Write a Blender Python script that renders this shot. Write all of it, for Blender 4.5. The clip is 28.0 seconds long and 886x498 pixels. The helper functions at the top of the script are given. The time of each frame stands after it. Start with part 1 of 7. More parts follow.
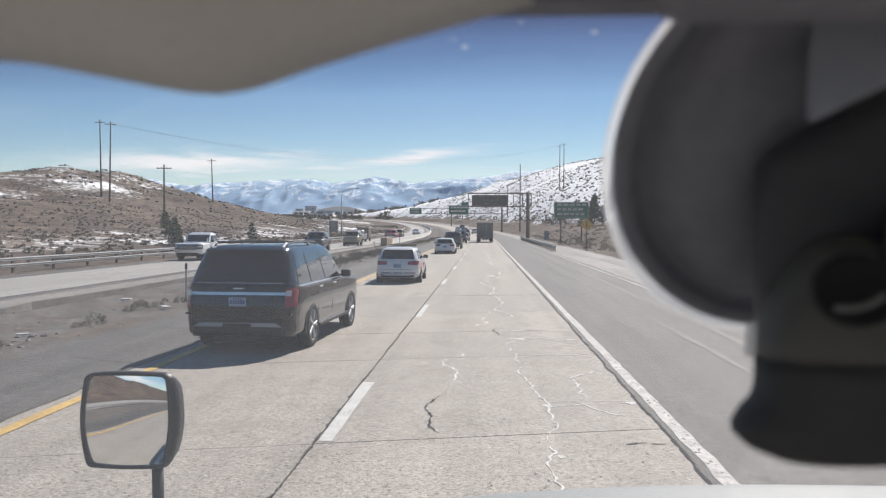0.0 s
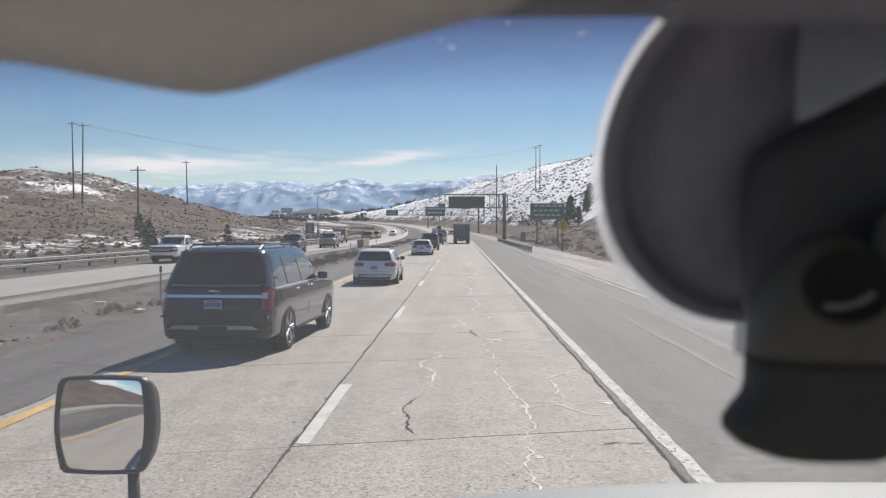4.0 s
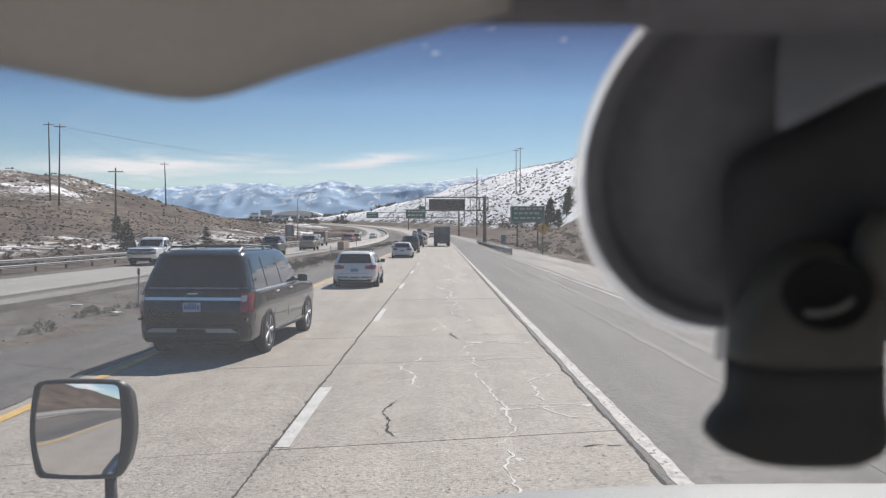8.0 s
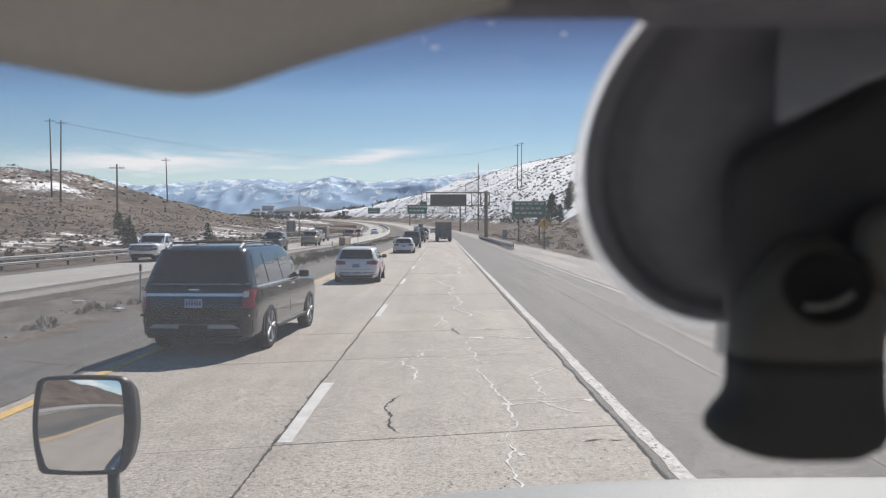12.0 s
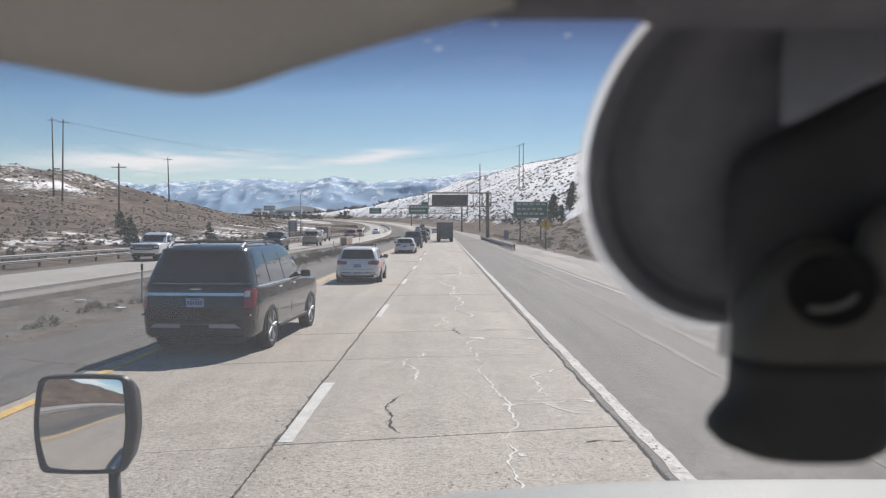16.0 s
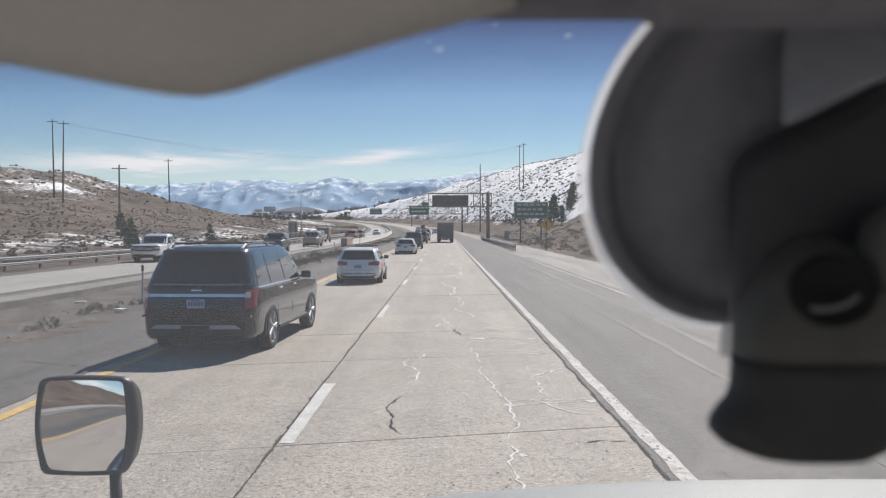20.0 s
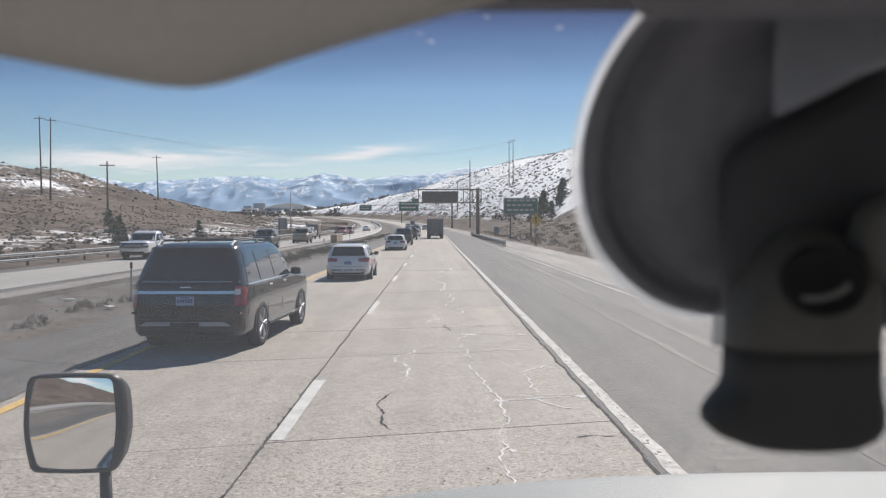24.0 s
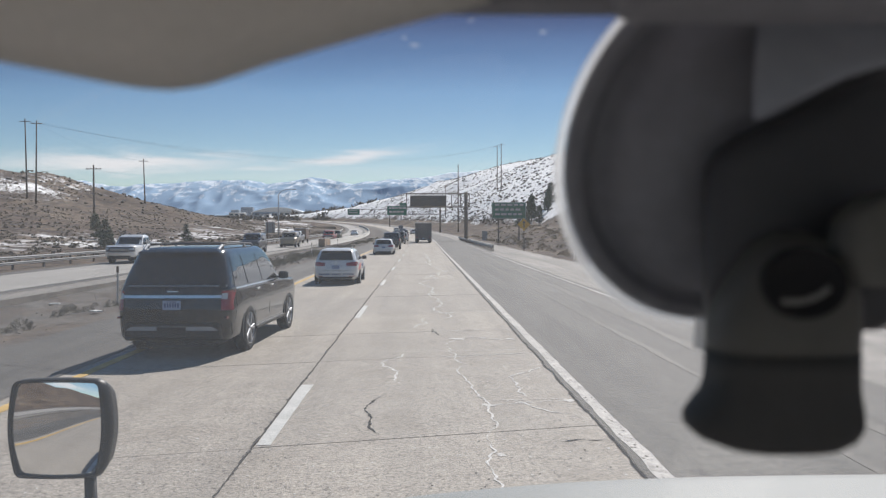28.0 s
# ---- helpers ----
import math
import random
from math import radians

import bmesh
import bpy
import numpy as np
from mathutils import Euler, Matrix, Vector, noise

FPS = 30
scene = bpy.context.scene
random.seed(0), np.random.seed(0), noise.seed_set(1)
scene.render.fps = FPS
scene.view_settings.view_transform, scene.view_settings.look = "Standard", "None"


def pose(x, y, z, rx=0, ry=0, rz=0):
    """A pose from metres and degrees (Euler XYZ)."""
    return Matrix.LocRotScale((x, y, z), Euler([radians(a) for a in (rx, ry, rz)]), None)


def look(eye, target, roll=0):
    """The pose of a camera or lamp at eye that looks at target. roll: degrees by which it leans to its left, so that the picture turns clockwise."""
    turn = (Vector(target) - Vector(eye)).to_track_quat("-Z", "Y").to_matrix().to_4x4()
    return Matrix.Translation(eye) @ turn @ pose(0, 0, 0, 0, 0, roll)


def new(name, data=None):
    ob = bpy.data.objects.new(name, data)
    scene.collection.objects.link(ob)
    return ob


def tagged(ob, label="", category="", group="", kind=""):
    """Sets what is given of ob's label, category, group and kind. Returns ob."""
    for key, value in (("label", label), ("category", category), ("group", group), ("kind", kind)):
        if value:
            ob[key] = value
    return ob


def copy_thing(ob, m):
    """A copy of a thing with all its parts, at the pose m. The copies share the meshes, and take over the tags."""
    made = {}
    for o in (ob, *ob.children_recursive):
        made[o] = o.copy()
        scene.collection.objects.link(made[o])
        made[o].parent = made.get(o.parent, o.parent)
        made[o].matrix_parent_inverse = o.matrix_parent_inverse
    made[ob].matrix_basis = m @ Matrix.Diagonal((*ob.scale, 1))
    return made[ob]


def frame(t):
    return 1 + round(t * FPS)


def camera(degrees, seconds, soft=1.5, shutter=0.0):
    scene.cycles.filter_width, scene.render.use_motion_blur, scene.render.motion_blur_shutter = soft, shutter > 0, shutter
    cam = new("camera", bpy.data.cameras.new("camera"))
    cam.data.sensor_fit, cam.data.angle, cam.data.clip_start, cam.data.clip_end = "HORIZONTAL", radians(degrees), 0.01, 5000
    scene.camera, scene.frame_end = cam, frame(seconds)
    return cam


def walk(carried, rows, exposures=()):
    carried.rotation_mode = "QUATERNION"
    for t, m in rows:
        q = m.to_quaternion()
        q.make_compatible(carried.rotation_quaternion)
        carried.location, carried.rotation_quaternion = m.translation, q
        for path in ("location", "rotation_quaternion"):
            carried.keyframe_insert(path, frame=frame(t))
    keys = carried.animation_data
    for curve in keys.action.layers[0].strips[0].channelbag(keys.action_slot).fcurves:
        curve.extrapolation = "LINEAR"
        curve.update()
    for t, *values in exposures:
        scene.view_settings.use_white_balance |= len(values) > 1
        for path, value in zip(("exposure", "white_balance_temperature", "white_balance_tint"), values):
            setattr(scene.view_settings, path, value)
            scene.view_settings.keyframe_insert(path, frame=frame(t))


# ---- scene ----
# ---------------------------------------------------------------- camera and its walk
# The lorry's cab stands in the right-hand lane: x right, y along the lane, z up from the slab.
EYE = 2.19
cam = camera(55.7, 28.0, soft=1.25)
cam.data.dof.use_dof = True
cam.data.dof.focus_distance = 60.0
cam.data.dof.aperture_fstop = 19.0
# seconds, sideways mm, upward mm, yaw, pitch, roll (degrees)
SWAY = (
    (0.0, 3.3, -0.4, 2.79, -1.31, -0.18), (0.5, 2.7, -0.3, 2.62, -1.29, -0.11), (1.0, 2.6, -0.4, 2.53, -1.28, 0.05), (1.5, 2.2, -0.2, 2.43, -1.35, -0.21),
    (2.0, 1.6, -0.3, 2.25, -1.35, -0.40), (2.5, 1.4, -0.2, 2.10, -1.31, -0.24), (3.0, 0.8, -0.5, 1.97, -1.43, -0.08), (3.5, 0.3, -0.6, 1.63, -1.09, -0.05),
    (4.0, 0.5, -0.6, 1.20, -1.21, 0.02), (4.5, 0.3, -0.4, 0.90, -1.23, 0.08), (6.5, -0.0, -0.1, 0.25, -1.35, 0.02), (7.0, 0.0, 0.0, 0.10, -1.39, 0.18),
    (7.5, -0.1, 0.1, -0.01, -1.20, 0.11), (8.0, -0.1, 0.1, -0.14, -1.03, -0.08), (8.5, 0.3, 0.1, -0.19, -1.22, 0.05), (9.0, 0.1, 0.0, -0.06, -1.34, -0.02),
    (9.5, 0.1, 0.1, 0.00, -1.43, -0.08), (10.0, -0.1, 0.3, 0.04, -1.35, -0.02), (10.5, -0.2, 0.1, 0.06, -1.34, 0.05), (11.0, 0.0, -0.1, 0.05, -1.39, 0.05),
    (11.5, -0.2, 0.3, 0.06, -1.31, 0.14), (12.0, 0.2, 0.0, -0.04, -1.35, 0.08), (12.5, 0.1, -0.1, -0.04, -1.44, -0.11), (14.5, 0.0, -0.2, 0.18, -1.42, -0.11),
    (15.0, -0.1, -0.0, 0.18, -1.53, 0.18), (15.5, -0.1, -0.1, 0.14, -1.31, -0.05), (16.0, -0.2, 0.1, 0.06, -1.33, -0.11), (16.5, 0.0, 0.0, -0.05, -1.43, 0.05),
    (17.0, -0.1, 0.2, -0.02, -1.28, -0.02), (17.5, -0.1, 0.2, 0.02, -1.34, -0.08), (18.0, -0.2, 0.3, 0.10, -1.29, -0.11), (18.5, -0.2, 0.2, 0.10, -1.37, 0.05),
    (19.0, -0.1, 0.1, 0.09, -1.53, -0.02), (19.5, -0.3, 0.1, 0.12, -1.29, -0.05), (20.0, -0.4, 0.1, 0.09, -1.29, 0.02), (20.5, -0.1, -0.1, 0.09, -1.38, 0.08),
    (21.0, -0.5, -0.3, 0.03, -1.42, 0.21), (21.5, -0.5, -0.7, -0.06, -1.53, 0.37), (23.5, -1.1, -0.5, -0.46, -1.30, 0.18), (24.0, -0.9, -0.7, -0.60, -1.56, 0.21),
    (24.5, -1.2, -0.5, -0.69, -1.41, 0.11), (25.0, -1.2, -0.4, -0.87, -1.34, 0.18), (25.5, -0.7, -0.4, -1.22, -1.40, 0.21), (26.0, -0.7, -0.7, -1.45, -1.34, 0.11),
    (26.5, -0.3, -0.8, -1.53, -1.35, 0.27), (27.0, -0.0, -0.9, -1.42, -1.24, 0.18), (27.5, 0.2, -1.1, -1.40, -1.34, 0.24), (28.0, 0.1, -0.9, -1.41, -1.27, 0.14),
)
walk(cam, [(t, pose(sx / 1000, 0, EYE + sz / 1000, 90 + pitch, roll, yaw)) for t, sx, sz, yaw, pitch, roll in SWAY],
     exposures=[(0.0, 0.58, 6570, 15), (4.0, 0.48, 6570, 15), (12.0, 0.46, 6570, 15), (24.0, 0.46, 6570, 15), (28.0, 0.38, 6480, 14)])

# ---------------------------------------------------------------- daylight
SUN_ELEVATION, SUN_AZIMUTH = 42.0, 22.0      # degrees; azimuth to the right of the lane's direction
scene.world = bpy.data.worlds.new("daylight")
scene.world.use_nodes = True
wn, wl = scene.world.node_tree.nodes, scene.world.node_tree.links
wn.clear()
sky = wn.new("ShaderNodeTexSky")
sky.sky_type, sky.sun_disc = "NISHITA", False
sky.sun_elevation, sky.sun_rotation = radians(SUN_ELEVATION), radians(SUN_AZIMUTH)
sky.altitude, sky.air_density, sky.dust_density, sky.ozone_density = 1400, 1.0, 0.35, 1.25
# thin streaks of high cloud low over the ranges
def wmath(op, a, b=None, c=None):
    """A maths node of the sky."""
    m = wn.new("ShaderNodeMath")
    m.operation = op
    for socket, v in zip(m.inputs, (a, b, c)):
        if isinstance(v, bpy.types.NodeSocket):
            wl.new(v, socket)
        elif v is not None:
            socket.default_value = v
    return m.outputs[0]


coord = wn.new("ShaderNodeTexCoord")
split = wn.new("ShaderNodeSeparateXYZ")
wl.new(coord.outputs["Generated"], split.inputs["Vector"])
stretch = wn.new("ShaderNodeMapping")
stretch.inputs["Scale"].default_value = (5.0, 5.0, 42.0)
wisps = wn.new("ShaderNodeTexNoise")
wisps.inputs["Scale"].default_value, wisps.inputs["Detail"].default_value = 2.2, 8.0
wisps.inputs["Roughness"].default_value = 0.62
wl.new(coord.outputs["Generated"], stretch.inputs["Vector"])
wl.new(stretch.outputs["Vector"], wisps.inputs["Vector"])
ragged = wmath("SUBTRACT", wisps.outputs["Fac"], 0.5)
across = wmath("DIVIDE", split.outputs["X"], wmath("MAXIMUM", wmath("ABSOLUTE", split.outputs["Y"]), 0.05))
veil = None
# heading, half length, height, half depth, slant, strength of each streak
for a0, wa, z0, wz, slant, most in ((-0.36, 0.130, 0.0750, 0.0088, 0.02, 0.85), (-0.092, 0.066, 0.0845, 0.0056, 0.115, 0.8), (-0.19, 0.045, 0.0720, 0.0040, 0.02, 0.45),
                                    (-0.20, 0.40, 0.070, 0.010, 0.0, 0.16), (0.55, 0.20, 0.12, 0.012, 0.05, 0.4), (-0.95, 0.25, 0.11, 0.014, 0.03, 0.4)):
    off = wmath("SUBTRACT", across, a0)
    level = wmath("SUBTRACT", wmath("SUBTRACT", split.outputs["Z"], z0), wmath("MULTIPLY", off, slant))
    p = wmath("POWER", wmath("ABSOLUTE", wmath("DIVIDE", wmath("MULTIPLY_ADD", ragged, wa * 0.9, off), wa)), 2.4)
    q = wmath("POWER", wmath("ABSOLUTE", wmath("DIVIDE", wmath("MULTIPLY_ADD", ragged, wz * 4.2, level), wz)), 2.0)
    streak_ = wmath("MULTIPLY", wmath("EXPONENT", wmath("MULTIPLY", wmath("ADD", p, q), -1.0)), most)
    veil = streak_ if veil is None else wmath("MAXIMUM", veil, streak_)
clouded = wn.new("ShaderNodeMixRGB")
clouded.inputs["Color2"].default_value = (11.6, 11.3, 11.3, 1)
out_bg, out_w = wn.new("ShaderNodeBackground"), wn.new("ShaderNodeOutputWorld")
out_bg.inputs["Strength"].default_value = 0.058
wl.new(veil, clouded.inputs["Fac"])
clear = wn.new("ShaderNodeHueSaturation")    # the dry high-desert air is a deeper blue
clear.inputs["Saturation"].default_value, clear.inputs["Hue"].default_value = 1.24, 0.4955
wl.new(sky.outputs["Color"], clear.inputs["Color"])
wl.new(clear.outputs["Color"], clouded.inputs["Color1"])
wl.new(clouded.outputs["Color"], out_bg.inputs["Color"])
wl.new(out_bg.outputs["Background"], out_w.inputs["Surface"])

sun = new("sun", bpy.data.lights.new("sun", "SUN"))
sun.data.energy, sun.data.angle, sun.data.color = 4.3, radians(0.53), (1.0, 0.955, 0.89)
az, el = radians(SUN_AZIMUTH), radians(SUN_ELEVATION)
sun.matrix_world = look((60 * math.sin(az), 60 * math.cos(az), 60), (60 * math.sin(az) - math.sin(az) * math.cos(el), 60 * math.cos(az) - math.cos(az) * math.cos(el), 60 - math.sin(el)))

# ---------------------------------------------------------------- materials
def mat(name, color, rough=0.6, metal=0.0, vary=0.12, scale=4.0, fine=60.0, bump=0.1, coat=0.0, per_object=0.0, spec=0.5):
    """A procedural surface: a base colour that varies at two scales, with fine relief."""
    m = bpy.data.materials.new(name)
    m.use_nodes = True
    n, l = m.node_tree.nodes, m.node_tree.links
    b = n["Principled BSDF"]
    b.inputs["Roughness"].default_value, b.inputs["Metallic"].default_value = rough, metal
    b.inputs["Coat Weight"].default_value, b.inputs["Specular IOR Level"].default_value = coat, spec
    b.inputs["Coat Roughness"].default_value = 0.04
    tc = n.new("ShaderNodeTexCoord")
    big, small = n.new("ShaderNodeTexNoise"), n.new("ShaderNodeTexNoise")
    big.inputs["Scale"].default_value, big.inputs["Detail"].default_value = scale, 4
    small.inputs["Scale"].default_value, small.inputs["Detail"].default_value = fine, 3
    l.new(tc.outputs["Object"], big.inputs["Vector"])
    l.new(tc.outputs["Object"], small.inputs["Vector"])
    add = n.new("ShaderNodeMath")
    add.operation = "ADD"
    l.new(big.outputs["Fac"], add.inputs[0])
    l.new(small.outputs["Fac"], add.inputs[1])
    span = n.new("ShaderNodeMapRange")
    span.inputs["From Min"].default_value, span.inputs["From Max"].default_value = 0.6, 1.4
    span.inputs["To Min"].default_value, span.inputs["To Max"].default_value = 1 - vary, 1 + vary
    l.new(add.outputs["Value"], span.inputs["Value"])
    shade = span.outputs["Result"]
    if per_object:
        info = n.new("ShaderNodeObjectInfo")
        own = n.new("ShaderNodeMapRange")
        own.inputs["To Min"].default_value, own.inputs["To Max"].default_value = 1 - per_object, 1 + per_object
        l.new(info.outputs["Random"], own.inputs["Value"])
        mul = n.new("ShaderNodeMath")
        mul.operation = "MULTIPLY"
        l.new(shade, mul.inputs[0])
        l.new(own.outputs["Result"], mul.inputs[1])
        shade = mul.outputs["Value"]
    tint = n.new("ShaderNodeVectorMath")
    tint.operation = "SCALE"
    tint.inputs[0].default_value = color
    l.new(shade, tint.inputs["Scale"])
    l.new(tint.outputs["Vector"], b.inputs["Base Color"])
    if bump:
        bp = n.new("ShaderNodeBump")
        bp.inputs["Strength"].default_value, bp.inputs["Distance"].default_value = bump, 0.01
        l.new(small.outputs["Fac"], bp.inputs["Height"])
        l.new(bp.outputs["Normal"], b.inputs["Normal"])
    return m


def ramp(n, stops):
    r = n.new("ShaderNodeValToRGB")
    r.color_ramp.elements[0].position, r.color_ramp.elements[0].color = stops[0][0], (*stops[0][1], 1)
    r.color_ramp.elements[1].position, r.color_ramp.elements[1].color = stops[-1][0], (*stops[-1][1], 1)
    for p, c in stops[1:-1]:
        e = r.color_ramp.elements.new(p)
        e.color = (*c, 1)
    return r


def mix(n, l, fac, a, b, kind="MIX"):
    m = n.new("ShaderNodeMixRGB")
    m.blend_type = kind
    for socket, v in (("Fac", fac), ("Color1", a), ("Color2", b)):
        if isinstance(v, bpy.types.NodeSocket):
            l.new(v, m.inputs[socket])
        else:
            m.inputs[socket].default_value = v if socket == "Fac" else (*v, 1)
    return m.outputs["Color"]


def noise_tex(n, l, vector, scale, detail=4.0, rough=0.55, kind="ShaderNodeTexNoise"):
    t = n.new(kind)
    t.inputs["Scale"].default_value = scale
    if kind == "ShaderNodeTexNoise":
        t.inputs["Detail"].default_value, t.inputs["Roughness"].default_value = detail, rough
    l.new(vector, t.inputs["Vector"])
    return t


def concrete_material(name, base, speck, streaks=0.12, width=1.6, blotch=0.06):
    """Worn exposed-aggregate concrete: slab tone, stains along the lane, dark pits and pale stones."""
    m = bpy.data.materials.new(name)
    m.use_nodes = True
    n, l = m.node_tree.nodes, m.node_tree.links
    b = n["Principled BSDF"]
    b.inputs["Roughness"].default_value, b.inputs["Specular IOR Level"].default_value = 0.76, 0.36
    pos = n.new("ShaderNodeNewGeometry").outputs["Position"]
    long = n.new("ShaderNodeMapping")
    long.inputs["Scale"].default_value = (width, width * 0.05, 1.0)
    l.new(pos, long.inputs["Vector"])
    streak = noise_tex(n, l, long.outputs["Vector"], 1.0, 5)
    stain = noise_tex(n, l, pos, 0.9, 6, 0.65)
    grit = noise_tex(n, l, pos, 25.0, 3, 0.72)
    stones = noise_tex(n, l, pos, 60.0, 2, 0.6)
    fleck = noise_tex(n, l, pos, 15.0, 3, 0.62)
    info = n.new("ShaderNodeObjectInfo")
    tone = ramp(n, ((0.32, tuple(c * (1 - streaks) for c in base)), (0.5, base), (0.68, tuple(min(1, c * (1 + streaks)) for c in base))))
    l.new(streak.outputs["Fac"], tone.inputs["Fac"])
    blot = ramp(n, ((0.36, (0.90, 0.89, 0.875)), (0.52, (1, 1, 1)), (0.75, (1.05, 1.045, 1.03))))
    l.new(stain.outputs["Fac"], blot.inputs["Fac"])
    pits = ramp(n, ((0.36, (1 - speck, 1 - speck, 1 - speck)), (0.435, (0.94, 0.94, 0.94)), (0.58, (1.05, 1.05, 1.05)), (0.68, (1.38, 1.38, 1.35))))
    l.new(grit.outputs["Fac"], pits.inputs["Fac"])
    fine = ramp(n, ((0.3, (0.66, 0.655, 0.65)), (0.7, (1.30, 1.30, 1.30))))
    l.new(stones.outputs["Fac"], fine.inputs["Fac"])
    own = ramp(n, ((0.0, (0.93, 0.93, 0.93)), (1.0, (1.05, 1.045, 1.03))))
    l.new(info.outputs["Random"], own.inputs["Fac"])
    c = mix(n, l, 1.0, tone.outputs["Color"], blot.outputs["Color"], "MULTIPLY")
    c = mix(n, l, 1.0, c, pits.outputs["Color"], "MULTIPLY")
    c = mix(n, l, 1.0, c, fine.outputs["Color"], "MULTIPLY")
    holes = ramp(n, ((0.285, (0.42, 0.41, 0.40)), (0.35, (0.93, 0.93, 0.93)), (0.5, (1, 1, 1)), (0.66, (1.0, 1.0, 1.0)), (0.72, (1.16, 1.16, 1.15))))
    l.new(fleck.outputs["Fac"], holes.inputs["Fac"])
    wear = noise_tex(n, l, pos, 5.5, 5, 0.7)
    patch_ = ramp(n, ((0.34, (1 - blotch, 1 - blotch, 1 - blotch)), (0.5, (1, 1, 1)), (0.66, (1 + blotch, 1 + blotch, 1 + blotch * 0.95))))
    l.new(wear.outputs["Fac"], patch_.inputs["Fac"])
    c = mix(n, l, 1.0, c, patch_.outputs["Color"], "MULTIPLY")
    c = mix(n, l, 1.0, c, holes.outputs["Color"], "MULTIPLY")
    c = mix(n, l, 1.0, c, own.outputs["Color"], "MULTIPLY")
    l.new(c, b.inputs["Base Color"])
    bp = n.new("ShaderNodeBump")
    bp.inputs["Strength"].default_value, bp.inputs["Distance"].default_value = 0.6, 0.014
    l.new(grit.outputs["Fac"], bp.inputs["Height"])
    l.new(bp.outputs["Normal"], b.inputs["Normal"])
    return m


def terrain_material():
    """Dry winter range: bare dirt, straw-coloured grass, and old snow where the cover is high."""
    m = bpy.data.materials.new("range_land")
    m.use_nodes = True
    n, l = m.node_tree.nodes, m.node_tree.links
    b = n["Principled BSDF"]
    b.inputs["Roughness"].default_value, b.inputs["Specular IOR Level"].default_value = 0.92, 0.15
    pos = n.new("ShaderNodeNewGeometry").outputs["Position"]
    cover = n.new("ShaderNodeAttribute")
    cover.attribute_name = "snow_cover"
    dry = n.new("ShaderNodeAttribute")
    dry.attribute_name = "gravel"
    flat_ = n.new("ShaderNodeMapping")
    flat_.inputs["Scale"].default_value = (0.55, 0.55, 2.2)
    l.new(pos, flat_.inputs["Vector"])
    wide, mid = noise_tex(n, l, pos, 0.035, 6, 0.6), noise_tex(n, l, flat_.outputs["Vector"], 0.55, 8, 0.84)
    fine = noise_tex(n, l, pos, 4.5, 5, 0.75)
    pebble = noise_tex(n, l, pos, 28.0, 2, 0.6)
    soil = ramp(n, ((0.30, (0.075, 0.057, 0.046)), (0.48, (0.112, 0.086, 0.069)), (0.60, (0.150, 0.120, 0.095)), (0.75, (0.20, 0.168, 0.13))))
    l.new(wide.outputs["Fac"], soil.inputs["Fac"])
    tuft = ramp(n, ((0.40, (0.36, 0.35, 0.36)), (0.47, (0.78, 0.77, 0.77)), (0.54, (1.06, 1.03, 0.99)), (0.62, (1.6, 1.52, 1.36))))
    l.new(mid.outputs["Fac"], tuft.inputs["Fac"])
    grain = ramp(n, ((0.30, (0.50, 0.50, 0.51)), (0.52, (1.0, 1.0, 1.0)), (0.72, (1.55, 1.52, 1.48))))
    l.new(fine.outputs["Fac"], grain.inputs["Fac"])
    swathe = noise_tex(n, l, flat_.outputs["Vector"], 0.22, 7, 0.72)
    cover_tone = ramp(n, ((0.36, (0.62, 0.60, 0.62)), (0.47, (0.93, 0.92, 0.93)), (0.56, (1.08, 1.07, 1.04)), (0.66, (1.42, 1.38, 1.28))))
    l.new(swathe.outputs["Fac"], cover_tone.inputs["Fac"])
    c = mix(n, l, 1.0, soil.outputs["Color"], tuft.outputs["Color"], "MULTIPLY")
    c = mix(n, l, 1.0, c, cover_tone.outputs["Color"], "MULTIPLY")
    c = mix(n, l, 1.0, c, grain.outputs["Color"], "MULTIPLY")
    stone = ramp(n, ((0.32, (0.085, 0.080, 0.074)), (0.5, (0.155, 0.147, 0.138)), (0.7, (0.24, 0.228, 0.21))))
    l.new(pebble.outputs["Fac"], stone.inputs["Fac"])
    c2 = mix(n, l, 1.0, stone.outputs["Color"], grain.outputs["Color"], "MULTIPLY")
    drift = noise_tex(n, l, pos, 0.55, 6, 0.7)
    bare = ramp(n, ((0.40, (0.35, 0.35, 0.35)), (0.58, (1, 1, 1))))
    l.new(drift.outputs["Fac"], bare.inputs["Fac"])
    share = mix(n, l, 1.0, dry.outputs["Color"], bare.outputs["Color"], "MULTIPLY")
    c = mix(n, l, share, c, c2)
    # old snow in hollows: patches at two sizes
    p1, p2 = noise_tex(n, l, pos, 0.06, 5, 0.65), noise_tex(n, l, pos, 0.8, 7, 0.86)
    s = n.new("ShaderNodeMath")
    s.operation = "ADD"
    l.new(p1.outputs["Fac"], s.inputs[0])
    l.new(p2.outputs["Fac"], s.inputs[1])
    t = n.new("ShaderNodeMath")
    t.operation = "MULTIPLY_ADD"
    t.inputs[1].default_value, t.inputs[2].default_value = 0.5, -0.5
    l.new(s.outputs["Value"], t.inputs[0])
    a = n.new("ShaderNodeMath")
    a.operation = "ADD"
    l.new(t.outputs["Value"], a.inputs[0])
    l.new(cover.outputs["Fac"], a.inputs[1])
    edge = n.new("ShaderNodeMapRange")
    edge.inputs["From Min"].default_value, edge.inputs["From Max"].default_value = 0.485, 0.53
    l.new(a.outputs["Value"], edge.inputs["Value"])
    c = mix(n, l, edge.outputs["Result"], c, (0.88, 0.875, 0.87))
    l.new(c, b.inputs["Base Color"])
